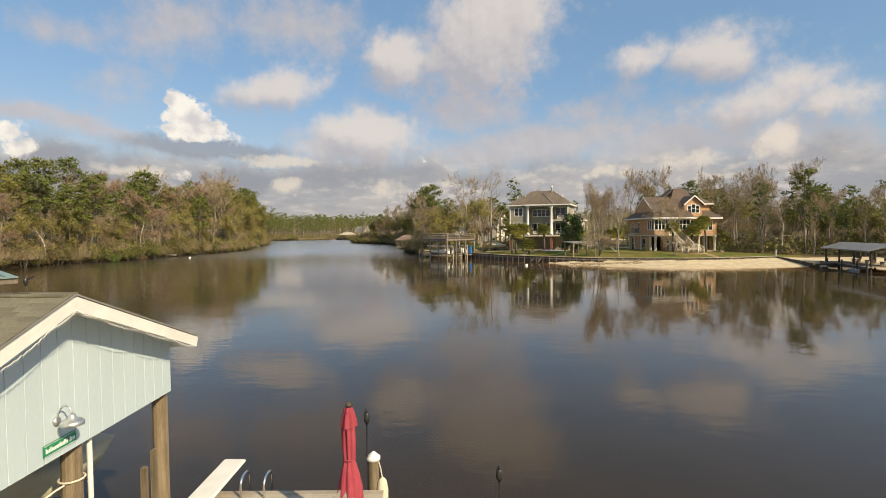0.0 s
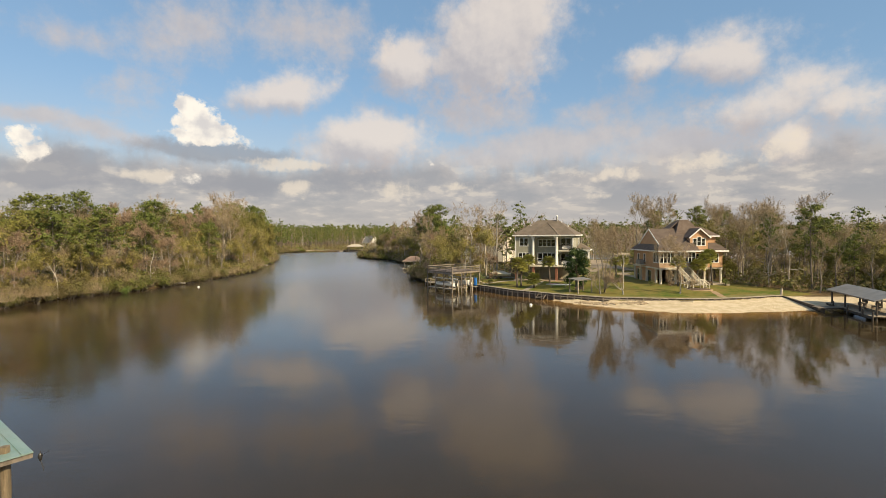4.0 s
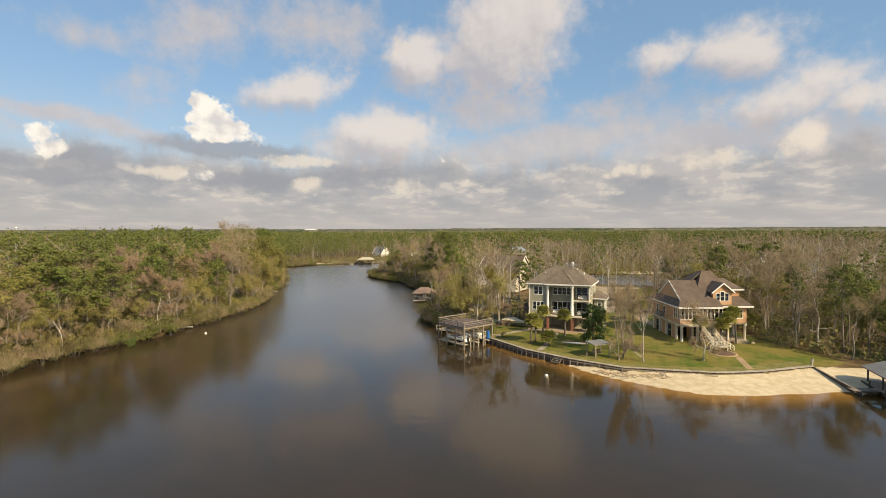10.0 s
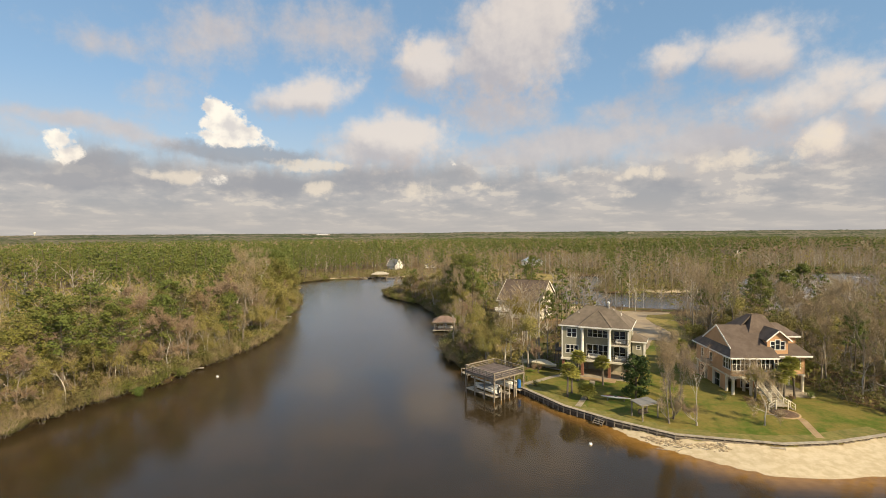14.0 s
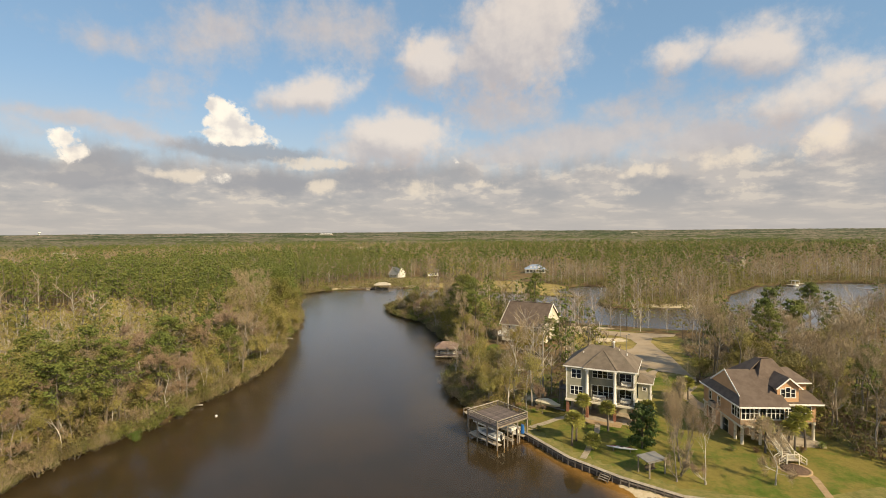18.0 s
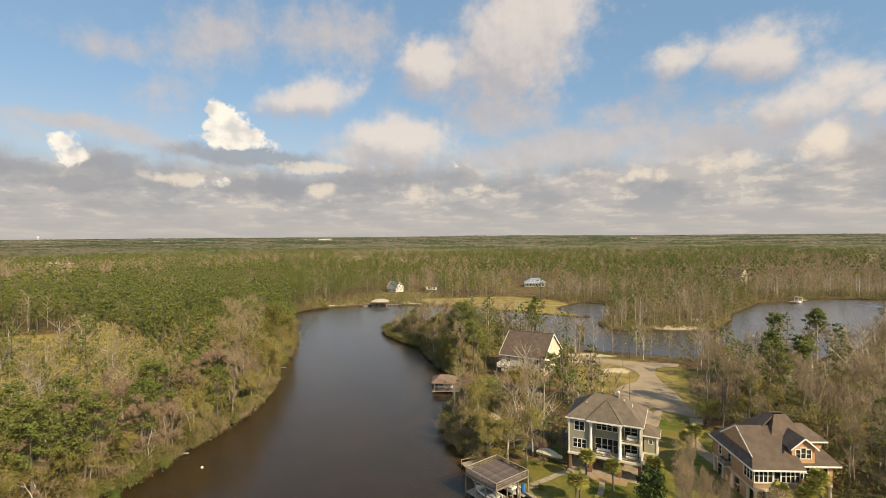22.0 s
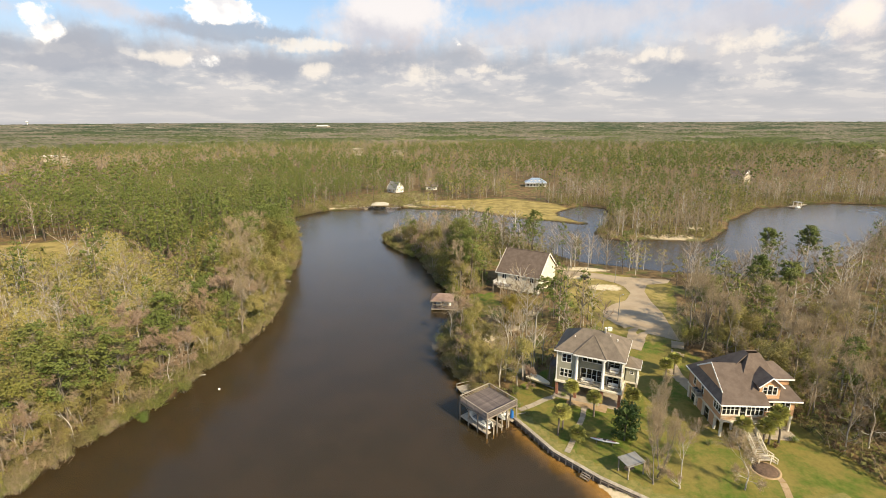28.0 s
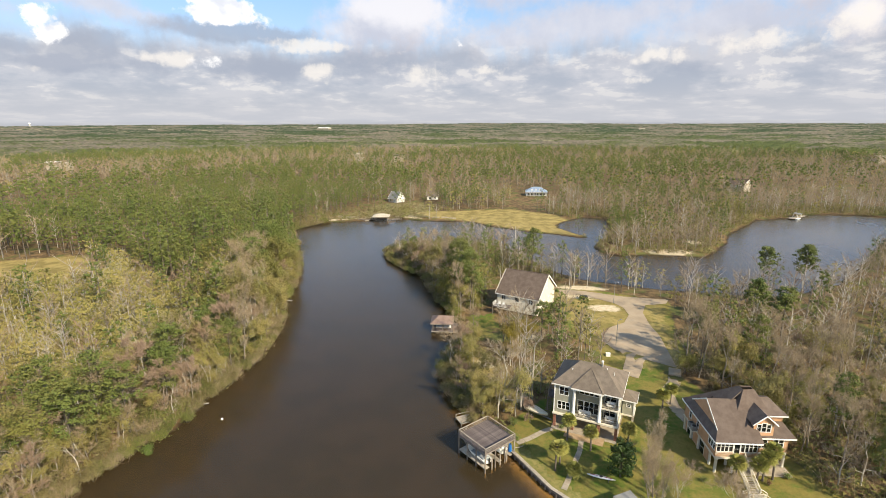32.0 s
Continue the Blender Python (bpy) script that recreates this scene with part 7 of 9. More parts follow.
def pier():
    a, b = Vector((46.6, 79.6, 0)), Vector((46.0, 69.5, 0))
    g = thing("timber_groin", "low dark timber groin running across the sand to the pier", "groin")
    for k in range(8):
        p, q = a.lerp(b, k / 8), a.lerp(b, (k + 1) / 8)
        z0, z1 = 0.95 - 0.05 * k, 0.9 - 0.05 * k
        beam("board", "dark_wood", g, p + Vector((0, 0, z0 - 0.4)), q + Vector((0, 0, z1 - 0.4)), 0.12, 0.8)
        beam("cap", "timber", g, p + Vector((0, 0, z0)), q + Vector((0, 0, z1)), 0.22, 0.06)
    p = thing("beach_post", "weathered leaning post at the end of the sea wall", "post")
    rod("shaft", "pale_wood", p, (46.5, 79.9, 0.2), (46.6, 79.8, 2.0), 0.17, 0.15)
    rod("top", "timber", p, (46.6, 79.8, 2.0), (46.6, 79.8, 2.1), 0.17, 0.1)
    at = Matrix.Translation((47.3, 62.7, 0)) @ Matrix.Rotation(radians(-13), 4, "Z")
    s = thing("pier_shelter", "timber pier with a gray metal gable roof on posts", "pier", at)
    for k in range(46):
        box("plank", "pale_wood", s, -0.4, 4.6, k * 0.27, k * 0.27 + 0.24, 0.55, 0.6, None, 0.006)
    for u in (-0.35, 4.55):
        beam("edge_beam", "dark_wood", s, (u, 0, 0.4), (u, 12.4, 0.4), 0.1, 0.3)
    for u in (0.1, 4.1):
        for v in (0.3, 4.2, 8.0, 11.8):
            rod("post", "dark_wood", s, (u, v, -2.2), (u, v, 2.5), 0.11, 0.11, 9)
    for u in (-0.45, 4.65):
        for v in (-0.1, 2.2, 6.0, 10.0):
            rod("mooring_post", "dark_wood", s, (u, v, -2.2), (u, v, 1.15), 0.1, 0.1, 9)
    ridge = 3.3
    for u0, u1 in ((-0.4, 2.1), (4.6, 2.1)):
        slab("roof_slope", "gray_metal", s, [(u0, -0.3, 2.5), (u0, 12.4, 2.5), (u1, 12.4, ridge), (u1, -0.3, ridge)], 0.08)
        beam("fascia", "timber", s, (u0, -0.3, 2.42), (u0, 12.4, 2.42), 0.06, 0.16)
    for v in (0.3, 4.2, 8.0, 11.8):
        beam("tie_beam", "timber", s, (-0.2, v, 2.42), (4.4, v, 2.42), 0.1, 0.16)
        beam("rafter", "timber", s, (0, v, 2.5), (2.1, v, 3.2), 0.06, 0.12)
        beam("rafter", "timber", s, (4.2, v, 2.5), (2.1, v, 3.2), 0.06, 0.12)
    for k in range(3):
        c = thing("dock_bench", "dark wooden bench on the pier", "bench", at @ Matrix.Translation((2.4, 2.0 + 3.4 * k, 0.6)), "benches on the pier")
        box("seat", "timber", c, 0, 0.5, 0, 1.5, 0.4, 0.46)
        box("backrest", "timber", c, 0.5, 0.56, 0, 1.5, 0.5, 0.9)
        for v in (0.1, 1.35):
            box("leg", "timber", c, 0.05, 0.5, v, v + 0.08, 0, 0.4)
    f = thing("float_dock", "grey floating dock section beside the pier", "float", at @ Matrix.Translation((-1.5, 0.2, 0.05)))
    box("float_body", "grey_cover", f, 0.7, 1.0, 1.0, 3.4, -0.12, 0.16, None, 0.06)
    w = thing("pier_walk", "narrow plank walk from the sand to the pier", "walkway", Matrix.Translation((45.5, 69.8, 0)))
    for k in range(12):
        box("plank", "timber", w, -0.1 + 0.28 * k, 0.15 + 0.28 * k, 0, 1.3, 0.55, 0.61, None, 0.006)
    for v in (0.1, 1.2):
        beam("joist", "dark_wood", w, (-0.1, v, 0.45), (3.3, v, 0.45), 0.08, 0.2)


pier()

# ---------------------------------------------------------------- garden


def palm(seed, height=4.6, fronds=40, reach=0.98):
    rnd = np.random.RandomState(seed)
    wood, green = Soup(), Soup()
    z = np.linspace(-0.3, height, 9)
    lean = rnd.normal(size=2) * 0.05 * height
    pts = np.stack([lean[0] * (z / height) ** 2, lean[1] * (z / height) ** 2, z], 1)
    wood.tube(pts, [0.2, 0.17, 0.15, 0.155, 0.15, 0.155, 0.17, 0.2, 0.16], 9)
    top = pts[-1]
    for k in range(fronds):
        a, e = k * 2.4 + rnd.rand() * 0.5, 1.25 - 1.9 * (k + rnd.rand()) / fronds
        d = np.array((math.cos(a) * math.cos(e), math.sin(a) * math.cos(e), math.sin(e)))
        hub = top + d * reach * 0.7 + (0, 0, -0.06)
        wood.tube([top, hub], [0.025, 0.015], 3)
        side = unit(np.cross(d, (0, 0, 1.0)))
        upv = np.cross(side, d)
        for j in range(13):
            t = (j - 6) / 6 * 1.75
            w = d * math.cos(t) + side * math.sin(t)
            length = reach * (0.95 - 0.25 * abs(t) / 1.75) * (0.85 + 0.3 * rnd.rand())
            tip = hub + w * length + np.array((0, 0, -0.28 * length)) + upv * 0.05
            mid = hub + w * length * 0.55
            s = np.cross(w, upv) * 0.07
            green.add([hub, mid + s, tip, mid - s], [(0, 1, 2), (0, 2, 3)])
    return wood, Soup(), green


def plant_palm(x, y, seed, height, label):
    t = tree_thing("palm_tree", label, palm(seed, height), ("bark", "twig", "palm"), "palms in the gardens")
    t.matrix_basis = spot(x, y, seed * 1.3, (1.0, 1.0))


for x, y, s, hh in ((7.7, 90.9, 1, 4.3), (8.6, 92.6, 2, 3.4), (14.3, 96.6, 3, 4.0), (10.6, 99.2, 4, 4.2), (21.0, 98.6, 5, 3.6), (10.6, 89.6, 6, 1.6),
                    (42.2, 92.6, 7, 5.4), (40.4, 92.0, 8, 4.6), (35.6, 90.6, 9, 4.2), (39.0, 91.0, 10, 3.6), (32.8, 113.6, 11, 3.4), (30.8, 112.0, 12, 3.0)):
    plant_palm(x, y, s, hh, "sabal palm with a shaggy round green crown" if hh > 2 else "small young sabal palm in the lawn")


def garden_tree(name, label, soups, mats, x, y, size=1.0, dz=0.0):
    t = tree_thing(name, label, soups, mats)
    t.matrix_basis = spot(x, y, 0.7 * x, (size, size), dz)
    return t


garden_tree("magnolia_tree", "dense dark green magnolia on the lawn", round_tree(301, 7.0, 2.3, 2600, 0.2, 0.1, 20), ("bark", "twig", "evergreen"), 18.0, 90.3)
garden_tree("bare_lawn_tree", "leafless young tree with grey spreading limbs", bare_tree(302, 8.6, 5, 0, trunk=0.10, kids=(8, 5, 3), spread=0.5, lift=0.5, width=0.011), ("pale_bark", "twig_red", "spring"), 23.3, 80.4)
garden_tree("lawn_willow_oak", "small grey leafless tree in the front lawn", bare_tree(303, 6.4, 8, 0, trunk=0.28, kids=(7, 5, 3), spread=0.8, lift=0.2, width=0.014), ("pale_bark", "twig", "spring"), 32.2, 81.1, 1.25)
for k, (x, y, s) in enumerate(((19.9, 80.9, 1.0), (20.9, 82.3, 0.95), (21.4, 84.0, 0.9), (22.0, 86.4, 0.95), (23.0, 90.0, 0.9), (24.0, 94.5, 0.85))):
    garden_tree("crape_myrtle", "slender leafless crape myrtle with brownish twigs", bare_tree(310 + k, 9.0, 5, 0, trunk=0.08, kids=(9, 4, 3), spread=0.24, lift=0.9, width=0.012), ("branch", "twig", "spring"), x, y, s)
garden_tree("willow_shrub", "broad olive green leafing shrub by the lane", bush(330, 4.2, 3.4, 4200, 0.18, 300), ("bark", "twig", "olive"), 40.2, 126.5, 1.2)
garden_tree("yellow_tree", "tree in bright yellow-green spring leaf", bare_tree(331, 15.0, 2, 14, 0.2, trunk=0.4, kids=(6, 4, 3)), ("pale_bark", "twig", "yellow"), 0.6, 127.0, 0.66)
garden_tree("yellow_tree", "tree in bright yellow-green spring leaf", bare_tree(332, 13.0, 2, 14, 0.2, trunk=0.4, kids=(6, 4, 3)), ("pale_bark", "twig", "yellow"), 3.4, 131.5, 0.68)
garden_tree("tall_pale_tree", "tall leafless tree with a pale forked trunk", bare_tree(333, 15.0, 3, 0, trunk=0.62, kids=(5, 3, 2), spread=0.6), ("pale_bark", "twig", "spring"), 2.6, 108.6, 0.95)
garden_tree("tall_pale_tree", "tall leafless tree with a pale straight trunk", bare_tree(334, 16.0, 3, 0, trunk=0.66, kids=(5, 3, 2), spread=0.6), ("pale_bark", "twig", "spring"), 5.0, 112.5, 0.95)
garden_tree("bare_garden_tree", "leafless brownish shrub tree by the boat trailer", bare_tree(335, 4.6, 8, 0, trunk=0.15, kids=(7, 4, 3), spread=0.6, lift=0.4), ("bark", "twig_red", "spring"), 4.2, 104.2)
garden_tree("lone_pine", "tall wide-crowned pine standing above the wood", pine_tree(336, 15, 60, 50, 0.3, 0.35, 0.2), ("bark", "twig", "pine"), 104, 200)
garden_tree("lone_pine", "dark pine in the wood behind the houses", pine_tree(342, 15, 52, 50, 0.28, 0.4, 0.2), ("bark", "twig", "pine"), 70, 147)
garden_tree("lone_pine", "dark pine in the wood behind the houses", pine_tree(343, 14, 52, 50, 0.28, 0.4, 0.2), ("bark", "twig", "pine"), 68, 157)
garden_tree("lone_pine", "dark pine beside the inner bay", pine_tree(344, 13, 48, 46, 0.28, 0.35, 0.2), ("bark", "twig", "pine"), 93, 205)
garden_tree("lone_pine", "dark pine behind the orange house", pine_tree(337, 14.5, 44, 50, 0.24, 0.5, 0.15), ("bark", "twig", "pine"), 46.5, 134)
garden_tree("lone_pine", "pine standing by the tan house", pine_tree(338, 11, 40, 34, 0.24, 0.3, 0.2), ("bark", "twig", "pine"), 8.8, 142.0)
garden_tree("lone_pine", "pine standing by the tan house", pine_tree(339, 10.5, 40, 34, 0.24, 0.35, 0.2), ("bark", "twig", "pine"), 12.0, 143.5)
garden_tree("lone_pine", "small pine beside the inner bay", pine_tree(340, 9, 30, 26, 0.34, 0.15, 0.16), ("bark", "twig", "pine"), 24.5, 196)
garden_tree("lone_pine", "wide pine on the peninsula", pine_tree(341, 17, 46, 34, 0.28, 0.4, 0.2), ("bark", "twig", "pine"), 9.5, 205)
for k, (x, y, s, mt) in enumerate(((1.2, 98.4, 0.8, "hedge"), (3.0, 96.2, 0.55, "hedge"), (34.2, 90.3, 0.45, "red_shrub"), (38.0, 90.2, 0.5, "red_shrub"), (41.0, 91.2, 0.5, "red_shrub"), (44.8, 93.2, 0.6, "hedge"), (1.0, 103.0, 0.9, "hedge"),
                                   (10.0, 102.6, 0.5, "hedge"), (22.4, 99.0, 0.5, "hedge"), (25.2, 171.6, 0.6, "hedge"), (23.4, 174.0, 0.5, "hedge"), (20.8, 170.5, 0.5, "hedge"), (31.0, 90.5, 0.5, "hedge"))):
    b = garden_tree("garden_shrub", "rounded green garden shrub in the yard" if mt == "hedge" else "reddish garden shrub by the stair", bush(350 + k, 1.9, 1.6, 500, 0.16, 40), ("bark", "twig", mt), x, y, s)
    b["category"] = "shrub"


def flat_path(name, label, pts, width, mat, lift=0.03, category="path"):
    """A paved strip on the ground, in slabs."""
    p = thing(name, label, category)
    tagged(p, kind="structure")
    for (x1, y1), (x2, y2) in zip(pts, pts[1:]):
        length = math.hypot(x2 - x1, y2 - y1)
        n = max(1, round(length / 1.3))
        m = Matrix.Translation((x1, y1, 0)) @ Matrix.Rotation(math.atan2(y2 - y1, x2 - x1), 4, "Z")
        for k in range(n):
            c = m @ Vector((length * (k + 0.5) / n, 0, 0))
            z = ground_z(c.x, c.y)
            box("slab", mat, p, length * k / n + 0.01, length * (k + 1) / n - 0.01, -width / 2, width / 2, z - 0.2, z + lift + 0.002 * (k % 3), m, 0.012)


flat_path("garden_path", "tan concrete garden path from the stair to the sea wall", [(37.8, 86.4), (38.2, 83.2), (37.5, 79.8), (36.9, 76.6)], 0.95, "tan_paving")
flat_path("stone_path", "pale stepping path from the porch to the sea wall", [(13.2, 99.6), (12.4, 96.2), (11.0, 92.6), (9.6, 88.8), (8.2, 85.6)], 0.9, "concrete")
flat_path("driveway", "tan worn drive behind the houses", [(38.6, 129.4), (36.8, 123.5), (33.6, 118.6), (33.2, 113.0), (34.6, 107.5)], 2.6, "asphalt", 0.02, "driveway")
flat_path("patio", "tan paved patio under the porch", [(10.4, 101.4), (17.0, 99.0)], 2.4, "tan_paving", 0.04, "patio")
flat_path("side_path", "pale path from the dock across the grass", [(1.6, 97.6), (4.2, 99.4), (6.6, 101.6), (8.2, 102.6)], 1.1, "concrete")


def round_bed():
    b = thing("mulch_bed", "round mulched flower bed with a tan paved rim", "flower bed", Matrix.Translation((36.9, 85.6, ground_z(36.9, 85.6))))
    lathe("rim", "tan_paving", b, [(2.1, -0.15), (2.1, 0.04), (1.75, 0.045), (1.7, -0.1)], (0, 0, 0), 28)
    lathe("mulch", "mulch", b, [(1.7, -0.1), (1.68, 0.06), (0.9, 0.12), (0.05, 0.14)], (0, 0, 0), 24)


round_bed()


def swing_shelter():
    at = Matrix.Translation((17.3, 83.0, ground_z(17.3, 83.0))) @ Matrix.Rotation(radians(30), 4, "Z")
    s = thing("swing_shelter", "small dark timber garden shelter with a flat gray roof", "shelter", at)
    for u in (-1.4, 1.4):
        for v in (-1.0, 1.0):
            box("post", "pale_wood" if v < 0 else "timber", s, u - 0.08, u + 0.08, v - 0.08, v + 0.08, -0.3, 2.15)
    slab("roof", "gray_metal", s, [(-1.6, -1.15, 2.12), (1.6, -1.15, 2.12), (1.6, 1.15, 2.32), (-1.6, 1.15, 2.32)], 0.1)
    for v in (-1.0, 1.0):
        beam("beam", "timber", s, (-1.7, v, 2.1 + 0.12 * (v > 0)), (1.7, v, 2.1 + 0.12 * (v > 0)), 0.1, 0.14)
    b = thing("garden_swing", "dark hanging bench under the shelter roof", "swing", at @ Matrix.Translation((0, 0.2, 0)))
    box("seat", "dark_wood", b, -0.8, 0.8, -0.3, 0.25, 0.45, 0.5)
    box("backrest", "dark_wood", b, -0.8, 0.8, 0.25, 0.3, 0.5, 1.0)
    for u in (-0.75, 0.75):
        rod("chain", "gunmetal", b, (u, 0, 0.5), (u, 0, 2.18), 0.015, None, 5)


swing_shelter()


def canoe():
    at = Matrix.Translation((14.8, 89.4, ground_z(14.8, 89.4) + 0.05)) @ Matrix.Rotation(radians(-14), 4, "Z")
    c = thing("kayak", "long pale kayak lying on a low rack in the grass", "kayak", at)
    bm = bmesh.new()
    rings = []
    for k in range(13):
        f = k / 12
        w = 0.36 * math.sin(math.pi * (0.04 + 0.92 * f)) ** 0.7
        x = -2.2 + 4.4 * f
        rings.append([bm.verts.new((x, w * math.cos(a), 0.42 + 0.16 * math.sin(a) * (w / 0.36))) for a in (j * math.pi / 4 for j in range(8))])
    for a, b in zip(rings, rings[1:]):
        for i in range(8):
            bm.faces.new((a[i], a[(i + 1) % 8], b[(i + 1) % 8], b[i]))
    bm.faces.new(rings[0]), bm.faces.new(rings[-1][::-1])
    part("hull", bm, "hull_white", c, soft=True)
    box("stripe", "umbrella_cloth", c, -1.7, 1.7, -0.06, 0.06, 0.545, 0.585, None, 0.01, "dull red stripe")
    lathe("cockpit", "black", c, [(0.26, 0.55), (0.28, 0.6), (0.2, 0.61)], (0, 0, 0), 14)
    for u in (-1.2, 1.2):
        box("rack", "timber", c, u - 0.06, u + 0.06, -0.4, 0.4, -0.2, 0.27)


canoe()


def trailer_boat():
    at = Matrix.Translation((5.6, 107.0, ground_z(5.6, 107.0))) @ Matrix.Rotation(radians(-35), 4, "Z")
    b = thing("trailer_boat", "white covered boat on a trailer by the house", "boat", at)
    bm = bmesh.new()
    rings = []
    for k in range(8):
        f = k / 7
        w = 0.95 * (1 - max(0, f - 0.5) ** 2 * 3.4)
        x = -2.4 + 4.8 * f
        top = 1.35 + 0.45 * math.sin(math.pi * min(1, f * 1.2))
        rings.append([bm.verts.new(p) for p in ((x, -w, 1.2), (x, -w * 0.6, 0.6 + 0.3 * f * f), (x, w * 0.6, 0.6 + 0.3 * f * f), (x, w, 1.2), (x, w * 0.4, top), (x, -w * 0.4, top))])
    for a, c in zip(rings, rings[1:]):
        for i in range(6):
            bm.faces.new((a[i], a[(i + 1) % 6], c[(i + 1) % 6], c[i]))
    bm.faces.new(rings[0]), bm.faces.new(rings[-1][::-1])
    part("covered_hull", bm, "fender_white", b)
    beam("trailer_frame", "gray_metal", b, (-2.2, 0, 0.45), (3.3, 0, 0.45), 0.3, 0.12)
    for v in (-0.9, 0.9):
        w = rod("wheel", "black", b, (-0.6, v - 0.1, 0.3), (-0.6, v + 0.1, 0.3), 0.3, None, 14)
        rod("rim", "gray_metal", w, (-0.6, v - 0.11, 0.3), (-0.6, v + 0.11, 0.3), 0.16, None, 12)


trailer_boat()


def street_lamp(x, y, turn, height=7.0):
    s = thing("street_lamp", "slim gray street lamp pole beside the lane", "street lamp", Matrix.Translation((x, y, ground_z(x, y))) @ Matrix.Rotation(turn, 4, "Z"), "lamps along the lane")
    rod("pole", "gray_metal", s, (0, 0, -0.3), (0, 0, height), 0.09, 0.06)
    rod("arm", "gray_metal", s, (0, 0, height - 0.1), (0.8, 0, height + 0.1), 0.04)
    lathe("lamp_head", "galvanised", s, [(0.12, 0), (0.22, 0.05), (0.16, 0.16), (0.05, 0.2)], (0.85, 0, height), 12)


street_lamp(27.6, 140.5, 0.4), street_lamp(33.5, 172.8, -0.3)
u = thing("utility_box", "small white utility cabinet in the grass", "utility box", Matrix.Translation((24.6, 135.0, ground_z(24.6, 135.0))))
box("cabinet", "white", u, -0.5, 0.5, -0.35, 0.35, -0.1, 0.75), box("lid", "white", u, -0.55, 0.55, -0.4, 0.4, 0.75, 0.83)
t = thing("utility_trailer", "small dark utility trailer parked on the grass", "trailer", Matrix.Translation((24.6, 175.6, ground_z(24.6, 175.6))))
box("bed", "black", t, -1.2, 1.2, -0.7, 0.7, 0.45, 1.1)
for v in (-0.8, 0.8):
    rod("wheel", "black", t, (0, v - 0.1, 0.3), (0, v + 0.1, 0.3), 0.3)
beam("drawbar", "gunmetal", t, (1.2, 0, 0.5), (2.2, 0, 0.4), 0.08, 0.08)
for x, y, z in ((8.5, 75.3, 0), (-56.5, 99.7, 0)):
    b = thing("buoy", "small white mooring buoy floating on the river", "buoy", Matrix.Translation((x, y, z)), "mooring buoys")
    lathe("float", "white", b, [(0.02, -0.22), (0.2, -0.1), (0.24, 0.05), (0.18, 0.2), (0.06, 0.28)], (0, 0, 0), 12)
    lathe("eye", "gunmetal", b, [(0.03, 0.26), (0.05, 0.3), (0.03, 0.36)], (0, 0, 0), 8)


for k, (x, y, sz) in enumerate(((-67.0, 103.5, 0.8), (-66.0, 117.0, 0.75), (-71.0, 93.0, 0.85), (-70.5, 133.0, 0.8), (-78.0, 99.0, 0.9), (-84.0, 112.0, 0.85), (-76.0, 158.0, 0.9), (-64.5, 109.0, 0.6), (-65.5, 98.0, 0.7), (-72.0, 84.0, 0.75), (-75.0, 76.0, 0.8), (-68.5, 124.0, 0.7), (-88.0, 97.0, 0.8), (-81.0, 88.0, 0.8), (-94.0, 106.0, 0.7), (-74.0, 143.0, 0.8))):
    t = garden_tree("bleached_tree", "old leafless tree with bleached twisted limbs", bare_tree(420 + k, 13.0, 3, 0, trunk=0.28, kids=(7, 4, 3), spread=1.05, lift=0.05, lean=0.18, width=0.016), ("bleached", "twig", "spring"), x, y, sz)


def fallen_tree(x, y, turn, seed, length=7.0):
    t = tree_thing("fallen_tree", "pale leafless tree fallen into the water", bare_tree(seed, length, 4, 0, trunk=0.35, kids=(6, 4, 2), spread=0.9, width=0.02), ("pale_bark", "twig", "spring"))
    t.matrix_basis = Matrix.Translation((x, y, 0.45)) @ Matrix.Rotation(turn, 4, "Z") @ Matrix.Rotation(radians(84), 4, "X")


fallen_tree(-13.5, 129.5, radians(95), 401), fallen_tree(-62.5, 104, radians(-60), 402, 8), fallen_tree(-68, 88.5, radians(-40), 403, 6), fallen_tree(-10.5, 116.0, radians(80), 404, 5)
fallen_tree(-70.5, 165, radians(-70), 405, 9), fallen_tree(-39, 206, radians(60), 406, 7)


fallen_tree(-65.8, 95.0, radians(-30), 407, 8.5)
for k, (x, y, sz) in enumerate(((-64.4, 88.8, 0.62), (-63.6, 88.0, 0.45), (-72.0, 73.0, 0.8), (-71.0, 74.5, 0.6))):
    b = garden_tree("waterside_shrub", "bright fresh green shrub overhanging the water", bush(440 + k, 2.2, 2.2, 1100, 0.17, 30), ("bark", "twig", "hedge"), x, y, sz)
    b["category"] = "shrub"


def old_jetty():
    j = thing("old_jetty", "small weathered plank landing by the bank", "jetty", Matrix.Translation((-9.0, 102.6, 0)) @ Matrix.Rotation(radians(30), 4, "Z"))
    for k in range(9):
        box("plank", "pale_wood", j, 0, 3.4, k * 0.3, k * 0.3 + 0.26, 0.6, 0.66, None, 0.006)
    for u in (0.1, 3.3):
        for v in (0.1, 2.6):
            rod("post", "timber", j, (u, v, -1.5), (u, v, 1.3), 0.09)
    for v in (0.05, 2.65):
        beam("rail", "pale_wood", j, (0.1, v, 1.2), (3.3, v, 1.2), 0.06, 0.1)


old_jetty()


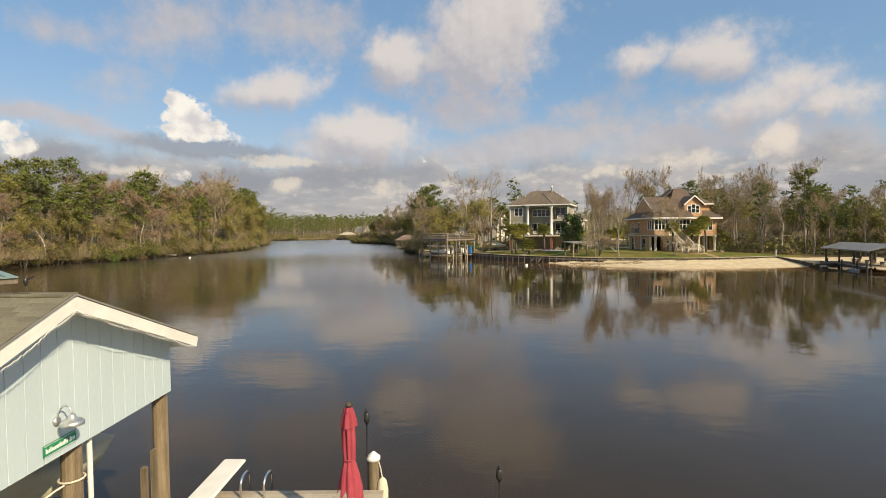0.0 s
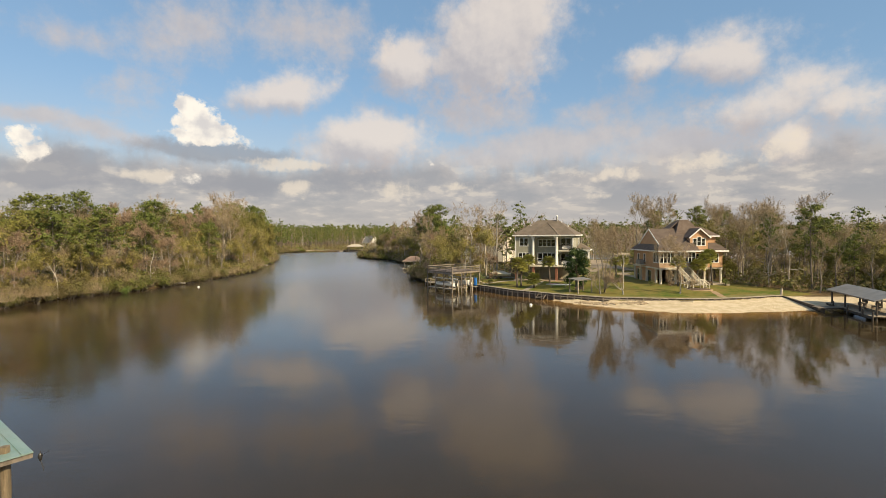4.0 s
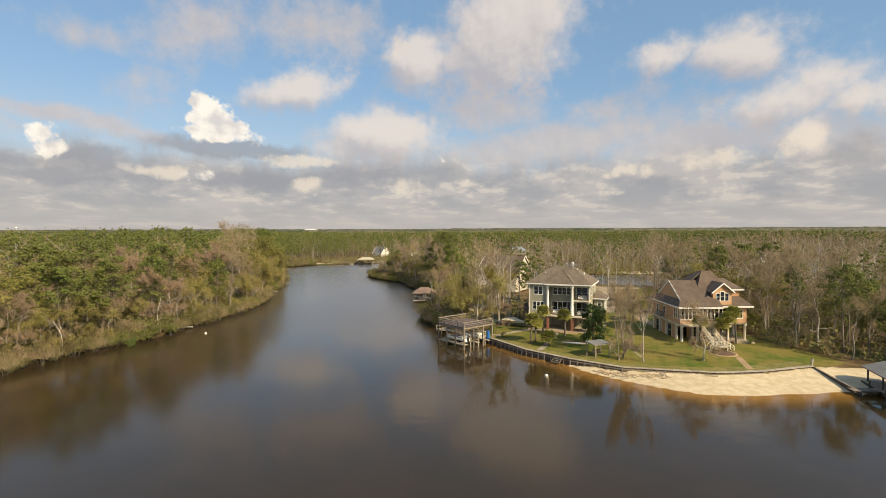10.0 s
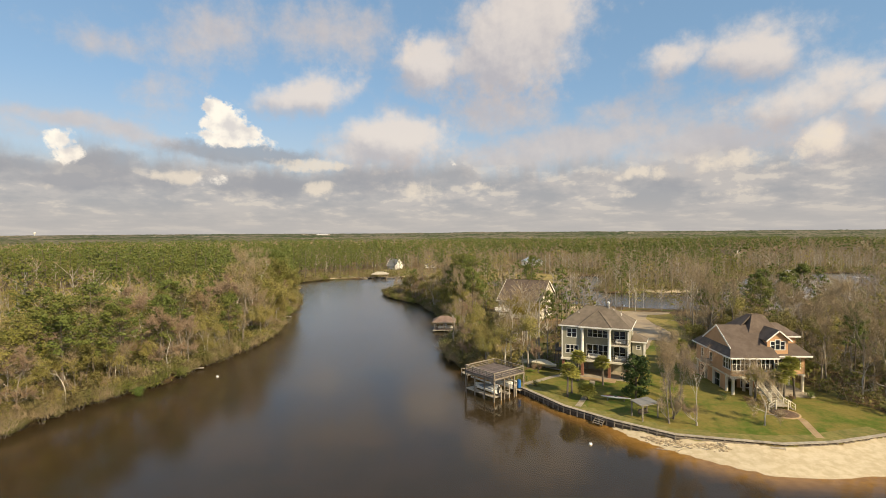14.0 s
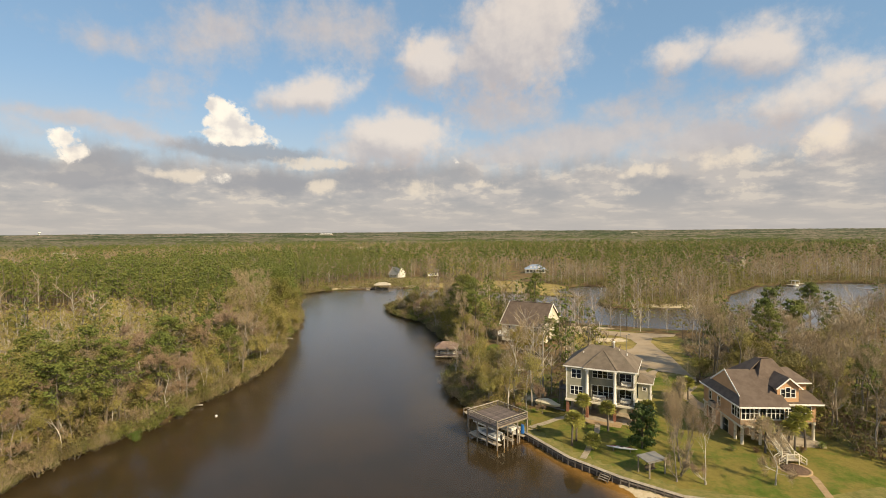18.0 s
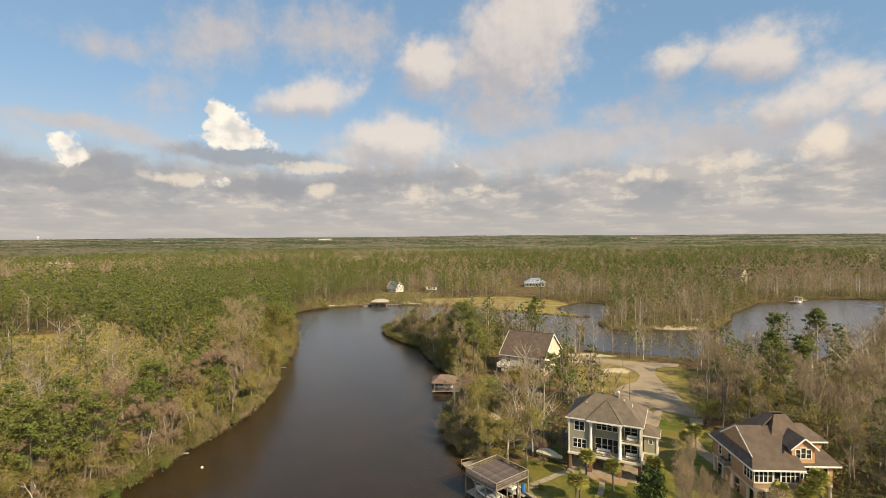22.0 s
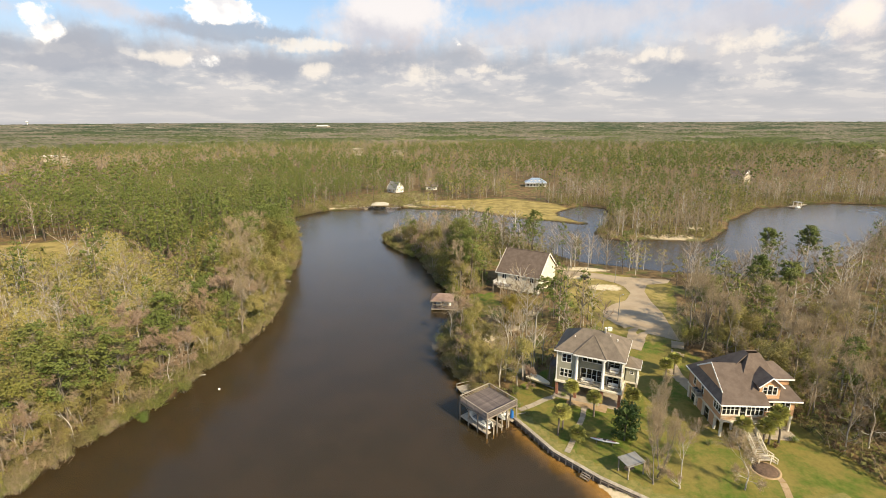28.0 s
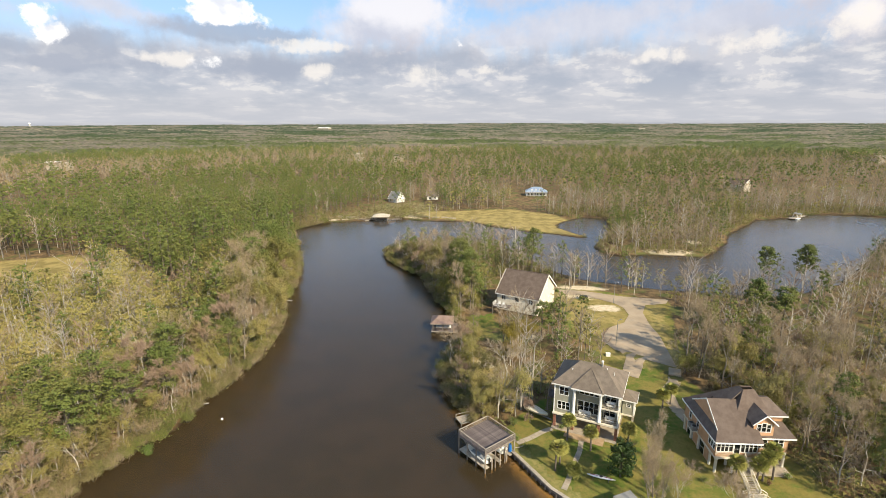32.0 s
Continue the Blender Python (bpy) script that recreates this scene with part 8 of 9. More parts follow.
def far_docks():
    d = thing("far_dock", "far roofed dock at the head of the river", "dock", Matrix.Translation((-74, 303, 0)) @ Matrix.Rotation(radians(8), 4, "Z"))
    box("deck", "timber", d, -14, 12, 0, 2.0, 0.7, 0.95)
    for k in range(10):
        rod("pile", "dark_wood", d, (-13 + 2.7 * k, 0.3, -2), (-13 + 2.7 * k, 0.3, 1.4), 0.16)
    for a in (-4, 4):
        for b in (-4, 2):
            rod("post", "timber", d, (a, b, -2), (a, b, 3.2), 0.15)
    hip_roof(d, "tan_wall", -5, 5, -5, 3, 3.2, ((-2, -1, 4.6), (2, -1, 4.6)), 0.14, "timber")
    d = thing("far_pier", "far white-roofed landing on the inner bay", "dock", Matrix.Translation((168, 331, 0)) @ Matrix.Rotation(radians(40), 4, "Z") @ Matrix.Scale(0.8, 4))
    box("deck", "pale_wood", d, 0, 22, 0, 4, 0.6, 0.9)
    for a in (8, 14):
        for b in (0.5, 3.5):
            rod("post", "white", d, (a, b, -1), (a, b, 3.4), 0.15)
    slab("roof", "gray_metal", d, [(8, -0.5, 3.3), (14, -0.5, 3.3), (14, 4.5, 3.8), (8, 4.5, 3.8)], 0.15)
    box("moored_hull", "hull_white", d, 2, 7, -2.2, -0.3, 0.1, 1.0, None, 0.3)


far_docks()


def water_tower():
    w = thing("water_tower", "far white water tower rising over the woods", "water tower", Matrix.Translation((-3290, 3210, 20)))
    lathe("stem", "white", w, [(4, 0), (2.4, 3), (2.2, 20), (3.5, 24)], (0, 0, 0), 16)
    lathe("tank", "white", w, [(3.5, 24), (8, 27), (9, 31), (7, 35), (1, 37)], (0, 0, 0), 20)


water_tower()


def far_building(x, y, z, length, depth, height, label, roof="white"):
    b = thing("distant_building", label, "building", Matrix.Translation((x, y, z)) @ Matrix.Rotation(0.15 * math.sin(x), 4, "Z"), "far buildings in the woods")
    box("wall_block", "tan_wall", b, -length / 2, length / 2, -depth / 2, depth / 2, -12, height, None, 0.05)
    for side in (-1, 1):
        slab("roof_slope", roof, b, [(-length / 2 - 1, side * (depth / 2 + 1), height), (length / 2 + 1, side * (depth / 2 + 1), height), (length / 2 + 1, 0, height + depth * 0.12), (-length / 2 - 1, 0, height + depth * 0.12)], 0.4)


for x, y, z, length, depth, roof in ((-900, 2480, 20, 60, 30, "white"), (-1010, 2520, 19, 26, 20, "tan_wall"), (-545, 566, 5, 12, 9, "white"), (-522, 562, 4.5, 8, 7, "tan_wall"), (492, 753, 5, 14, 9, "tan_wall"), (512, 806, 5, 12, 9, "roof"),
                                     (-216, 742, 5, 12, 8, "tan_wall"), (-152, 728, 5, 14, 9, "roof"), (600, 2400, 17, 24, 18, "tan_wall"), (-1700, 2300, 17, 30, 20, "tan_wall")):
    far_building(x, y, z, length, depth, 6.0, "far pale-roofed building showing above the woods", roof)
rnd_head = np.random.RandomState(4)
for k in range(14):
    x, y = -100 + 5.2 * k + rnd_head.normal(), 304 + 5 * rnd_head.rand() + (5 if k > 6 else -2)
    s = thing("bulkhead_pile", "timber bulkhead section at the river head", "bulkhead", Matrix.Translation((x, y, ground_z(x, y))), "bulkhead at the river head")
    box("board", "pale_wood", s, -2.2, 2.2, -0.1, 0.1, -0.6, 0.7)
    rod("pile", "timber", s, (0, -0.2, -1), (0, -0.2, 1.0), 0.14)

# ---------------------------------------------------------------- the near shore: boathouse and swimming deck
# everything here is laid out in a frame that starts below the first eye: x to the right, y ahead, z above the water
NEAR = Matrix.Translation((0.19, 1.69, 1.1)) @ Matrix.Rotation(radians(3.07), 4, "Z") @ Matrix.Scale(0.79, 4)
NEXT_DOOR = Matrix.Translation((0.19, 1.69, -0.68)) @ Matrix.Rotation(radians(3.07), 4, "Z") @ Matrix.Scale(1.13, 4)
GX, PEAK_Y, PEAK_Z, EAVE_Z, HALF = -4.42, 5.93, 4.50, 3.39, 2.9
SLOPE = (PEAK_Z - EAVE_Z) / HALF


def rake_z(y):
    return PEAK_Z - abs(y - PEAK_Y) * SLOPE


def boathouse():
    h = thing("boathouse", "pale blue gabled boathouse on wooden posts over the water", "boathouse", NEAR)
    # upright siding boards of the gable, cut along the rake
    low = 2.44
    w = 0.2545
    n = 22
    y0 = PEAK_Y - n * w / 2
    for k in range(n):
        a, b = y0 + k * w + 0.004, y0 + (k + 1) * w - 0.004
        bm = bmesh.new()
        prof = [(a, low), (b, low), (b, rake_z(b) - 0.06)]
        if a < PEAK_Y < b:
            prof.append((PEAK_Y, PEAK_Z - 0.06))
        prof.append((a, rake_z(a) - 0.06))
        f = bm.faces.new([bm.verts.new((GX - 0.45, y, z)) for y, z in prof])
        geo = bmesh.ops.extrude_face_region(bm, geom=[f])
        bmesh.ops.translate(bm, vec=(0.035, 0, 0), verts=[g for g in geo["geom"] if isinstance(g, bmesh.types.BMVert)])
        bmesh.ops.bevel(bm, geom=[e for e in bm.edges if abs(e.verts[0].co.y - e.verts[1].co.y) < 1e-4 and e.verts[0].co.x > GX - 0.44 and e.verts[1].co.x > GX - 0.44], offset=0.004, segments=1, affect="EDGES")
        part("siding_board", bm, "blue_siding", h)
    beam("sill_board", "blue_siding", h, (GX - 0.47, y0, low + 0.06), (GX - 0.47, y0 + n * w, low + 0.06), 0.06, 0.12)
    beam("backing", "timber", h, (GX - 0.54, y0, low + 0.3), (GX - 0.54, y0 + n * w, low + 0.3), 0.06, 0.2)
    # side wall strip under the far eave
    wall_y = y0 + n * w
    box("side_wall", "blue_siding", h, GX - 8.0, GX - 0.48, wall_y - 0.05, wall_y, low, rake_z(wall_y) - 0.08)
    box("side_wall", "blue_siding", h, GX - 8.0, GX - 0.48, y0, y0 + 0.05, low, rake_z(y0) - 0.08)
    # white rake boards, soffits and eaves
    for s in (-1, 1):
        e = PEAK_Y + s * (HALF + 0.0)
        beam("rake_board", "white", h, (GX, e, EAVE_Z - 0.1), (GX, PEAK_Y - s * 0.02, PEAK_Z - 0.09), 0.045, 0.165)
        slab("soffit", "white", h, [(GX - 0.42, e, EAVE_Z - 0.09), (GX - 0.01, e, EAVE_Z - 0.09), (GX - 0.01, PEAK_Y, PEAK_Z - 0.09), (GX - 0.42, PEAK_Y, PEAK_Z - 0.09)], 0.02)
        slab("roof_deck", "timber", h, [(GX + 0.0, e, EAVE_Z - 0.01), (GX + 0.0, PEAK_Y, PEAK_Z - 0.01), (GX - 8.2, PEAK_Y, PEAK_Z - 0.01), (GX - 8.2, e, EAVE_Z - 0.01)], 0.05)
        beam("eave_board", "white", h, (GX, e, EAVE_Z - 0.1), (GX - 8.2, e, EAVE_Z - 0.1), 0.04, 0.18)
        beam("drip_edge", "gray_metal", h, (GX + 0.03, e, EAVE_Z + 0.005), (GX + 0.03, PEAK_Y, PEAK_Z + 0.005), 0.018, 0.018)
    # shingles: single tabs near the gable, the rest joined
    tab = None
    run = math.hypot(HALF, PEAK_Z - EAVE_Z)
    tilt = math.atan2(PEAK_Z - EAVE_Z, HALF)
    courses, expo, tw = 30, run / 30, 0.21
    rest = Soup()
    bm = bmesh.new()
    add_box(bm, -tw / 2 + 0.006, tw / 2 - 0.006, -0.02, expo + 0.02, 0, 0.016, None, 0.003)
    tab = bpy.data.meshes.new("shingle")
    bm.to_mesh(tab), bm.free()
    tab.materials.append(M["old_roof"])
    rnd = np.random.RandomState(8)
    for s in (-1, 1):
        side = Matrix.Translation((0, PEAK_Y + s * HALF, EAVE_Z)) @ Matrix.Rotation(-s * tilt, 4, "X")
        if s > 0:
            side = side @ Matrix.Rotation(math.pi, 4, "Z")
        for c in range(courses):
            for k in range(39):
                half = c % 2 and k == 0
                u = GX + 0.02 - tw / 4 if half else GX + 0.02 - tw / 2 - k * tw + (tw / 2 if c % 2 else 0)
                m = side @ Matrix.Translation((u if s < 0 else -u, c * expo, 0.012 + 0.002 * rnd.rand())) @ Matrix.Rotation(radians(-2.4), 4, "X") @ Matrix.Diagonal((0.5 if half else 1.0, 1, 1, 1))
                if k < 5 and s < 0 or k < 3:
                    shared("shingle", tab, h, m)
                else:
                    cs = [m @ Vector((u2, v2, w2)) for u2 in (-0.0995, 0.0995) for v2 in (-0.02, expo + 0.02) for w2 in (0, 0.016)]
                    rest.add([tuple(p) for p in cs], [(1, 5, 7), (1, 7, 3), (0, 4, 5), (0, 5, 1), (0, 1, 3), (0, 3, 2), (4, 6, 7), (4, 7, 5)])
    v, f = rest.arrays()
    ob = new("shingle_field", mesh_arrays("shingle_field", v, f, M["old_roof"]))
    ob.parent = h
    tagged(ob, kind="stuff")
    for k in range(26):
        box("ridge_cap", "old_roof", h, GX - 0.02 - 0.31 * (k + 1), GX - 0.02 - 0.31 * k, PEAK_Y - 0.12, PEAK_Y + 0.12, PEAK_Z - 0.015, PEAK_Z + 0.022, None, 0.008)
    # posts
    for y, r in ((8.72, 0.135), (6.62, 0.135), (3.4, 0.135)):
        rod("post", "post_wood", h, (GX - 0.62, y, -3), (GX - 0.62, y, low + 0.3), r, r * 0.92, 14, "round weathered wooden post")
    for x in (-8.0, -12.0):
        for y in (8.3, 3.4):
            rod("post", "post_wood", h, (x, y, -3), (x, y, low + 0.4), 0.135, 0.12, 12)
    beam("stub_plank", "post_wood", h, (GX - 0.6, 8.46, 0.3), (GX - 0.6, 8.46, 1.5), 0.06, 0.11)
    rod("drain_pipe", "white", h, (GX - 0.53, 6.84, 0.4), (GX - 0.53, 6.84, low + 0.2), 0.035)
    beam("cross_beam", "timber", h, (GX - 0.62, 3.3, low + 0.42), (GX - 0.62, 8.5, low + 0.42), 0.1, 0.22)


boathouse()


def string_lights():
    s = thing("string_lights", "strings of small white bulbs looped along the gable", "string lights", NEAR)
    bulb = bpy.data.meshes.new("bulb")
    bm = bmesh.new()
    add_lathe(bm, [(0.001, -0.007), (0.0034, -0.004), (0.0034, 0.0), (0.001, 0.005)], (0, 0, 0), 6)
    bm.to_mesh(bulb), bm.free()
    bulb.materials.append(M["bulb"])
    bm = bmesh.new()
    hooks = [3.1, 3.9, 4.7, 5.55, 5.95, 6.3, 7.2, 8.0, 8.75]
    for i, (a, b) in enumerate(zip(hooks, hooks[1:])):
        n = 22
        pts = []
        for k in range(n + 1):
            f = k / n
            y = a + (b - a) * f
            sag = 0.06 * (b - a) * 4 * f * (1 - f) + 0.012 * math.sin(k * 2.7)
            pts.append(Vector((GX + 0.03, y, rake_z(y) - 0.18 - sag)))
        add_pipe(bm, pts, 0.0035, 4)
        for p in pts:
            shared("bulb", bulb, s, Matrix.Translation(p - Vector((0, 0, 0.015))))
    part("cable", bm, "bulb", s)


string_lights()


def gooseneck_lamp():
    at = NEAR @ Matrix.Translation((GX - 0.41, 6.12, 2.9)) @ Matrix.Scale(0.72, 4)
    g = thing("gooseneck_lamp", "galvanised gooseneck barn lamp on the boathouse gable", "wall lamp", at)
    lathe("wall_plate", "galvanised", g, [(0.08, -0.01), (0.08, 0.02), (0.03, 0.04)], (0, 0, 0), 14).matrix_basis = Matrix.Rotation(radians(90), 4, "Y")
    bm = bmesh.new()
    pts = [Vector((0.02 + 0.16 * (1 - math.cos(a)) * 0.8, 0, 0.02 + 0.2 * math.sin(a) + 0.09 * a / math.pi)) for a in (k * math.pi / 12 for k in range(13))]
    add_pipe(bm, pts, 0.013, 8)
    part("arm", bm, "galvanised", g, soft=True)
    e = pts[-1]
    lathe("shade", "galvanised", g, [(0.185, -0.17), (0.18, -0.12), (0.15, -0.085), (0.07, -0.06), (0.055, 0.0), (0.03, 0.03)], (e.x, 0, e.z), 20)
    lathe("lamp_bulb", "bulb", g, [(0.03, -0.2), (0.05, -0.17), (0.04, -0.1)], (e.x, 0, e.z), 10)


gooseneck_lamp()


def name_sign():
    at = NEAR @ Matrix.Translation((GX - 0.408, 6.16, 2.6))
    s = thing("name_sign", "small green metal sign with pale lettering", "sign", at)
    box("plate", "sign_green", s, 0, 0.012, -0.27, 0.27, -0.075, 0.075, None, 0.003)
    for k in range(20):
        if k != 15:
            box("letter_bar", "letter", s, 0.013, 0.016, -0.24 + 0.0242 * k, -0.224 + 0.0242 * k, -0.03, 0.012 + 0.02 * (k in (0, 3, 9, 12, 13, 16)), None, 0.0)
    for a, b in ((-0.26, 0.26),):
        for z in (-0.066, 0.062):
            box("border", "letter", s, 0.013, 0.015, a, b, z, z + 0.005, None, 0.0)


name_sign()


def stored_boat():
    b = thing("stored_boat", "cream boat hull stored on the lift in the boathouse", "boat", NEAR @ Matrix.Translation((-7.5, 7.7, 0.98)))
    bm = bmesh.new()
    rings = []
    for k in range(9):
        f = k / 8
        x = -2.6 + 4.3 * f
        w = 0.95 * (1 - max(0, f - 0.5) ** 2 * 1.5)
        lift = 0.45 * max(0, f - 0.5) ** 1.6
        rings.append([bm.verts.new(p) for p in ((x + 0.25 * f, -w, 0.85), (x, -w * 0.9, 0.25 + lift), (x, 0, 0.02 + lift), (x, w * 0.9, 0.25 + lift), (x + 0.25 * f, w, 0.85))])
    for a, c in zip(rings, rings[1:]):
        for i in range(4):
            bm.faces.new((a[i], a[i + 1], c[i + 1], c[i]))
        bm.faces.new((a[4], a[0], c[0], c[4]))
    bm.faces.new(rings[0]), bm.faces.new(rings[-1][::-1])
    part("hull", bm, "boat_cream", b, soft=True)
    bm = bmesh.new()
    add_box(bm, -1.2, 0.7, -0.6, 0.6, 0.85, 1.15, None, 0.1)
    part("cabin", bm, "boat_cream", b)
    for u in (-1.5, 0.9):
        beam("bunk", "timber", b, (u, -1.0, 0.0), (u, 1.0, 0.0), 0.15, 0.15)
    r = thing("mooring_rope", "pale mooring rope hanging from the boathouse post", "rope", NEAR)
    bm = bmesh.new()
    pts = [Vector((GX - 0.62 - 0.5 * f, 6.48 - 1.3 * f, 1.9 - 0.2 * f - 0.9 * f * f)) for f in (k / 10 for k in range(11))]
    add_pipe(bm, pts, 0.014, 6)
    part("line", bm, "rope", r)
    bm = bmesh.new()
    for k in range(16):
        a, c = k * math.pi / 8, (k + 1) * math.pi / 8
        add_round(bm, (GX - 0.62 + 0.15 * math.cos(a), 6.62 + 0.15 * math.sin(a), 1.93), (GX - 0.62 + 0.15 * math.cos(c), 6.62 + 0.15 * math.sin(c), 1.93), 0.014, None, 6)
    part("loop", bm, "rope", r)


stored_boat()


def swim_deck():
    d = thing("swim_deck", "weathered gray plank swimming deck at the water", "deck", NEAR)
    k = 0
    y = 8.42
    while y > -1.0:
        x0, x1 = (-4.3, -1.05) if y > 7.62 else (-4.3, 3.2)
        box("plank", "pale_wood", d, x0 + 0.01 * math.sin(k * 5), x1, y - 0.135, y, 0.74, 0.785, None, 0.006)
        y -= 0.142
        k += 1
    for x0, x1, yy in ((-4.3, -1.05, 8.44), (-1.05, 3.2, 7.6)):
        beam("rim_board", "timber", d, (x0, yy, 0.64), (x1, yy, 0.64), 0.05, 0.24)
    for x in (-4.1, -1.2, 1.0, 3.0):
        for yy in (0.5, 4.0, 7.4):
            rod("pile", "post_wood", d, (x, yy, -3), (x, yy, 0.62), 0.12)
    for x in (-4.1, -2.6, -1.2):
        beam("joist", "timber", d, (x, -1, 0.63), (x, 8.4, 0.63), 0.06, 0.2)
    p = thing("mooring_stake", "plain wooden stake standing beside the deck", "stake", NEAR)
    beam("shaft", "post_wood", p, (-5.0, 8.15, -3), (-5.0, 8.15, 1.33), 0.085, 0.085)
    rod("worn_top", "post_wood", p, (-5.0, 8.15, 1.33), (-5.0, 8.15, 1.35), 0.045, 0.035, 8)
    # diving board
    b = thing("diving_board", "white diving board on a low stand over the deck edge", "diving board", NEAR @ Matrix.Translation((-3.82, 6.1, 1.05)))
    box("board", "white", b, -0.2, 0.2, 0, 2.85, 0, 0.055, None, 0.02)
    bm = bmesh.new()
    add_box(bm, -0.17, 0.17, 0.1, 2.8, 0.056, 0.06)
    part("grip_strip", bm, "white", b)
    for v in (0.25, 1.5):
        bm = bmesh.new()
        add_box(bm, -0.2, 0.2, v - 0.05, v + 0.05, -0.06, 0)
        for u in (-0.17, 0.17):
            add_box(bm, u - 0.025, u + 0.025, v - 0.03, v + 0.03, -0.265, -0.06)
        part("stand", bm, "gray_metal", b)
    # ladder
    l = thing("swim_ladder", "chrome swimming ladder hooped over the deck edge", "ladder", NEAR)
    for x in (-3.42, -3.03):
        bm = bmesh.new()
        pts = [Vector((x, 8.2, 0.74)), Vector((x, 8.2, 0.98))]
        pts += [Vector((x, 8.39 - 0.19 * math.cos(a), 0.98 + 0.13 * math.sin(a))) for a in (k * math.pi / 8 for k in range(1, 8))]
        pts += [Vector((x, 8.58, 0.98)), Vector((x, 8.58, -2.4))]
        add_pipe(bm, pts, 0.021, 10)
        part("rail", bm, "chrome", l, soft=True)
    for z in (0.35, 0.05, -0.25, -0.55, -0.85, -1.15, -1.45, -1.75):
        box("rung", "chrome", l, -3.42, -3.03, 8.54, 8.62, z, z + 0.03, None, 0.005)


swim_deck()


def umbrella():
    at = NEAR @ Matrix.Translation((-1.37, 7.05, 0.785))
    u = thing("patio_umbrella", "closed red patio umbrella tied round its pole", "umbrella", at)
    rod("pole", "dark_wood", u, (0, 0, 0.05), (0, 0, 2.0), 0.022)
    lathe("base", "gunmetal", u, [(0.27, 0), (0.27, 0.05), (0.06, 0.09), (0.04, 0.3)], (0, 0, 0), 18)
    # folded cloth: radius along the height, with pleats that swirl
    bm = bmesh.new()
    prof = [(0.0, 0.185), (0.12, 0.165), (0.3, 0.135), (0.46, 0.095), (0.52, 0.078), (0.58, 0.09), (0.75, 0.1), (0.95, 0.1), (1.15, 0.085), (1.24, 0.075)]
    n = 32
    rings = []
    for z, r in prof:
        ring = []
        for k in range(n):
            a = 2 * math.pi * k / n
            fold = 1 + (0.24 if z < 0.5 else 0.2) * math.sin(8 * a + z * 2.2) + 0.1 * math.sin(3 * a + 5 * z)
            hem = -0.1 * math.sin(8 * a) * (z < 0.1) - 0.12 * math.cos(a) * (z < 0.1)
            r2 = r * 0.86
            ring.append(bm.verts.new((r2 * fold * math.cos(a), r2 * fold * math.sin(a), 0.66 + z + hem)))
        rings.append(ring)
    for a, b in zip(rings, rings[1:]):
        for i in range(n):
            j = (i + 1) % n
            bm.faces.new((a[i], a[j], b[j], b[i]))
    part("canopy", bm, "umbrella_cloth", u, "folded red cloth canopy", True)
    bm = bmesh.new()
    rings = []
    for z, r in ((1.60, 0.112), (1.70, 0.098), (1.82, 0.07), (1.88, 0.045)):
        rings.append([bm.verts.new((r * (1 + 0.16 * math.sin(6 * a)) * math.cos(a), r * (1 + 0.16 * math.sin(6 * a)) * math.sin(a), 0.06 + z)) for a in (2 * math.pi * k / n for k in range(n))])
    for a, b in zip(rings, rings[1:]):
        for i in range(n):
            bm.faces.new((a[i], a[(i + 1) % n], b[(i + 1) % n], b[i]))
    part("vent_flap", bm, "umbrella_cloth", u, soft=True)
    bm = bmesh.new()
    for k in range(16):
        a, c = 2 * math.pi * k / 16, 2 * math.pi * (k + 1) / 16
        add_round(bm, (0.088 * math.cos(a), 0.088 * math.sin(a), 1.19), (0.088 * math.cos(c), 0.088 * math.sin(c), 1.19), 0.012, None, 6)
    part("tie_band", bm, "umbrella_cloth", u)
    lathe("finial", "dark_wood", u, [(0.045, 0), (0.05, 0.03), (0.02, 0.06)], (0, 0, 1.95), 10)


umbrella()


def torch(x, y, top, size=1.0):
    t = thing("garden_torch", "dark metal garden torch on a thin pole", "torch", NEAR @ Matrix.Translation((x, y, 0)), "torches at the deck")
    rod("pole", "black", t, (0, 0, 0.3), (0, 0, top - 0.2 * size), 0.012, None, 8)
    lathe("canister", "gunmetal", t, [(0.012, -0.26), (0.03, -0.2), (0.048, -0.19), (0.05, -0.05), (0.035, -0.03)], (0, 0, top), 14)
    lathe("cap", "black", t, [(0.03, -0.03), (0.022, -0.01), (0.016, 0.03), (0.01, 0.04)], (0, 0, top), 10)


torch(-1.34, 8.5, 2.14), torch(0.86, 7.7, 1.52)


def mooring_piling():
    p = thing("mooring_piling", "wooden mooring piling with a white cone cap", "piling", NEAR @ Matrix.Translation((-1.24, 8.55, 0)))
    rod("shaft", "post_wood", p, (0, 0, -3), (0, 0, 1.28), 0.105, 0.098, 16)
    lathe("cone_cap", "white", p, [(0.122, 0), (0.122, 0.05), (0.02, 0.14), (0.008, 0.145)], (0, 0, 1.26), 18)
    f = thing("boat_fender", "worn white boat fender hanging on a rope from the piling", "fender", NEAR @ Matrix.Translation((-1.08, 8.5, -0.08)))
    bm = bmesh.new()
    add_lathe(bm, [(0.02, 0.42), (0.085, 0.5), (0.1, 0.65), (0.1, 0.85), (0.075, 0.98), (0.03, 1.04)], (0, 0, 0), 14)
    part("body", bm, "fender_white", f, soft=True)
    bm = bmesh.new()
    add_pipe(bm, [Vector((0, 0, 1.03)), Vector((-0.03, 0.01, 1.2)), Vector((-0.07, 0.02, 1.33)), Vector((-0.1, 0.03, 1.36))], 0.012, 6)
    part("line", bm, "rope", f)


mooring_piling()


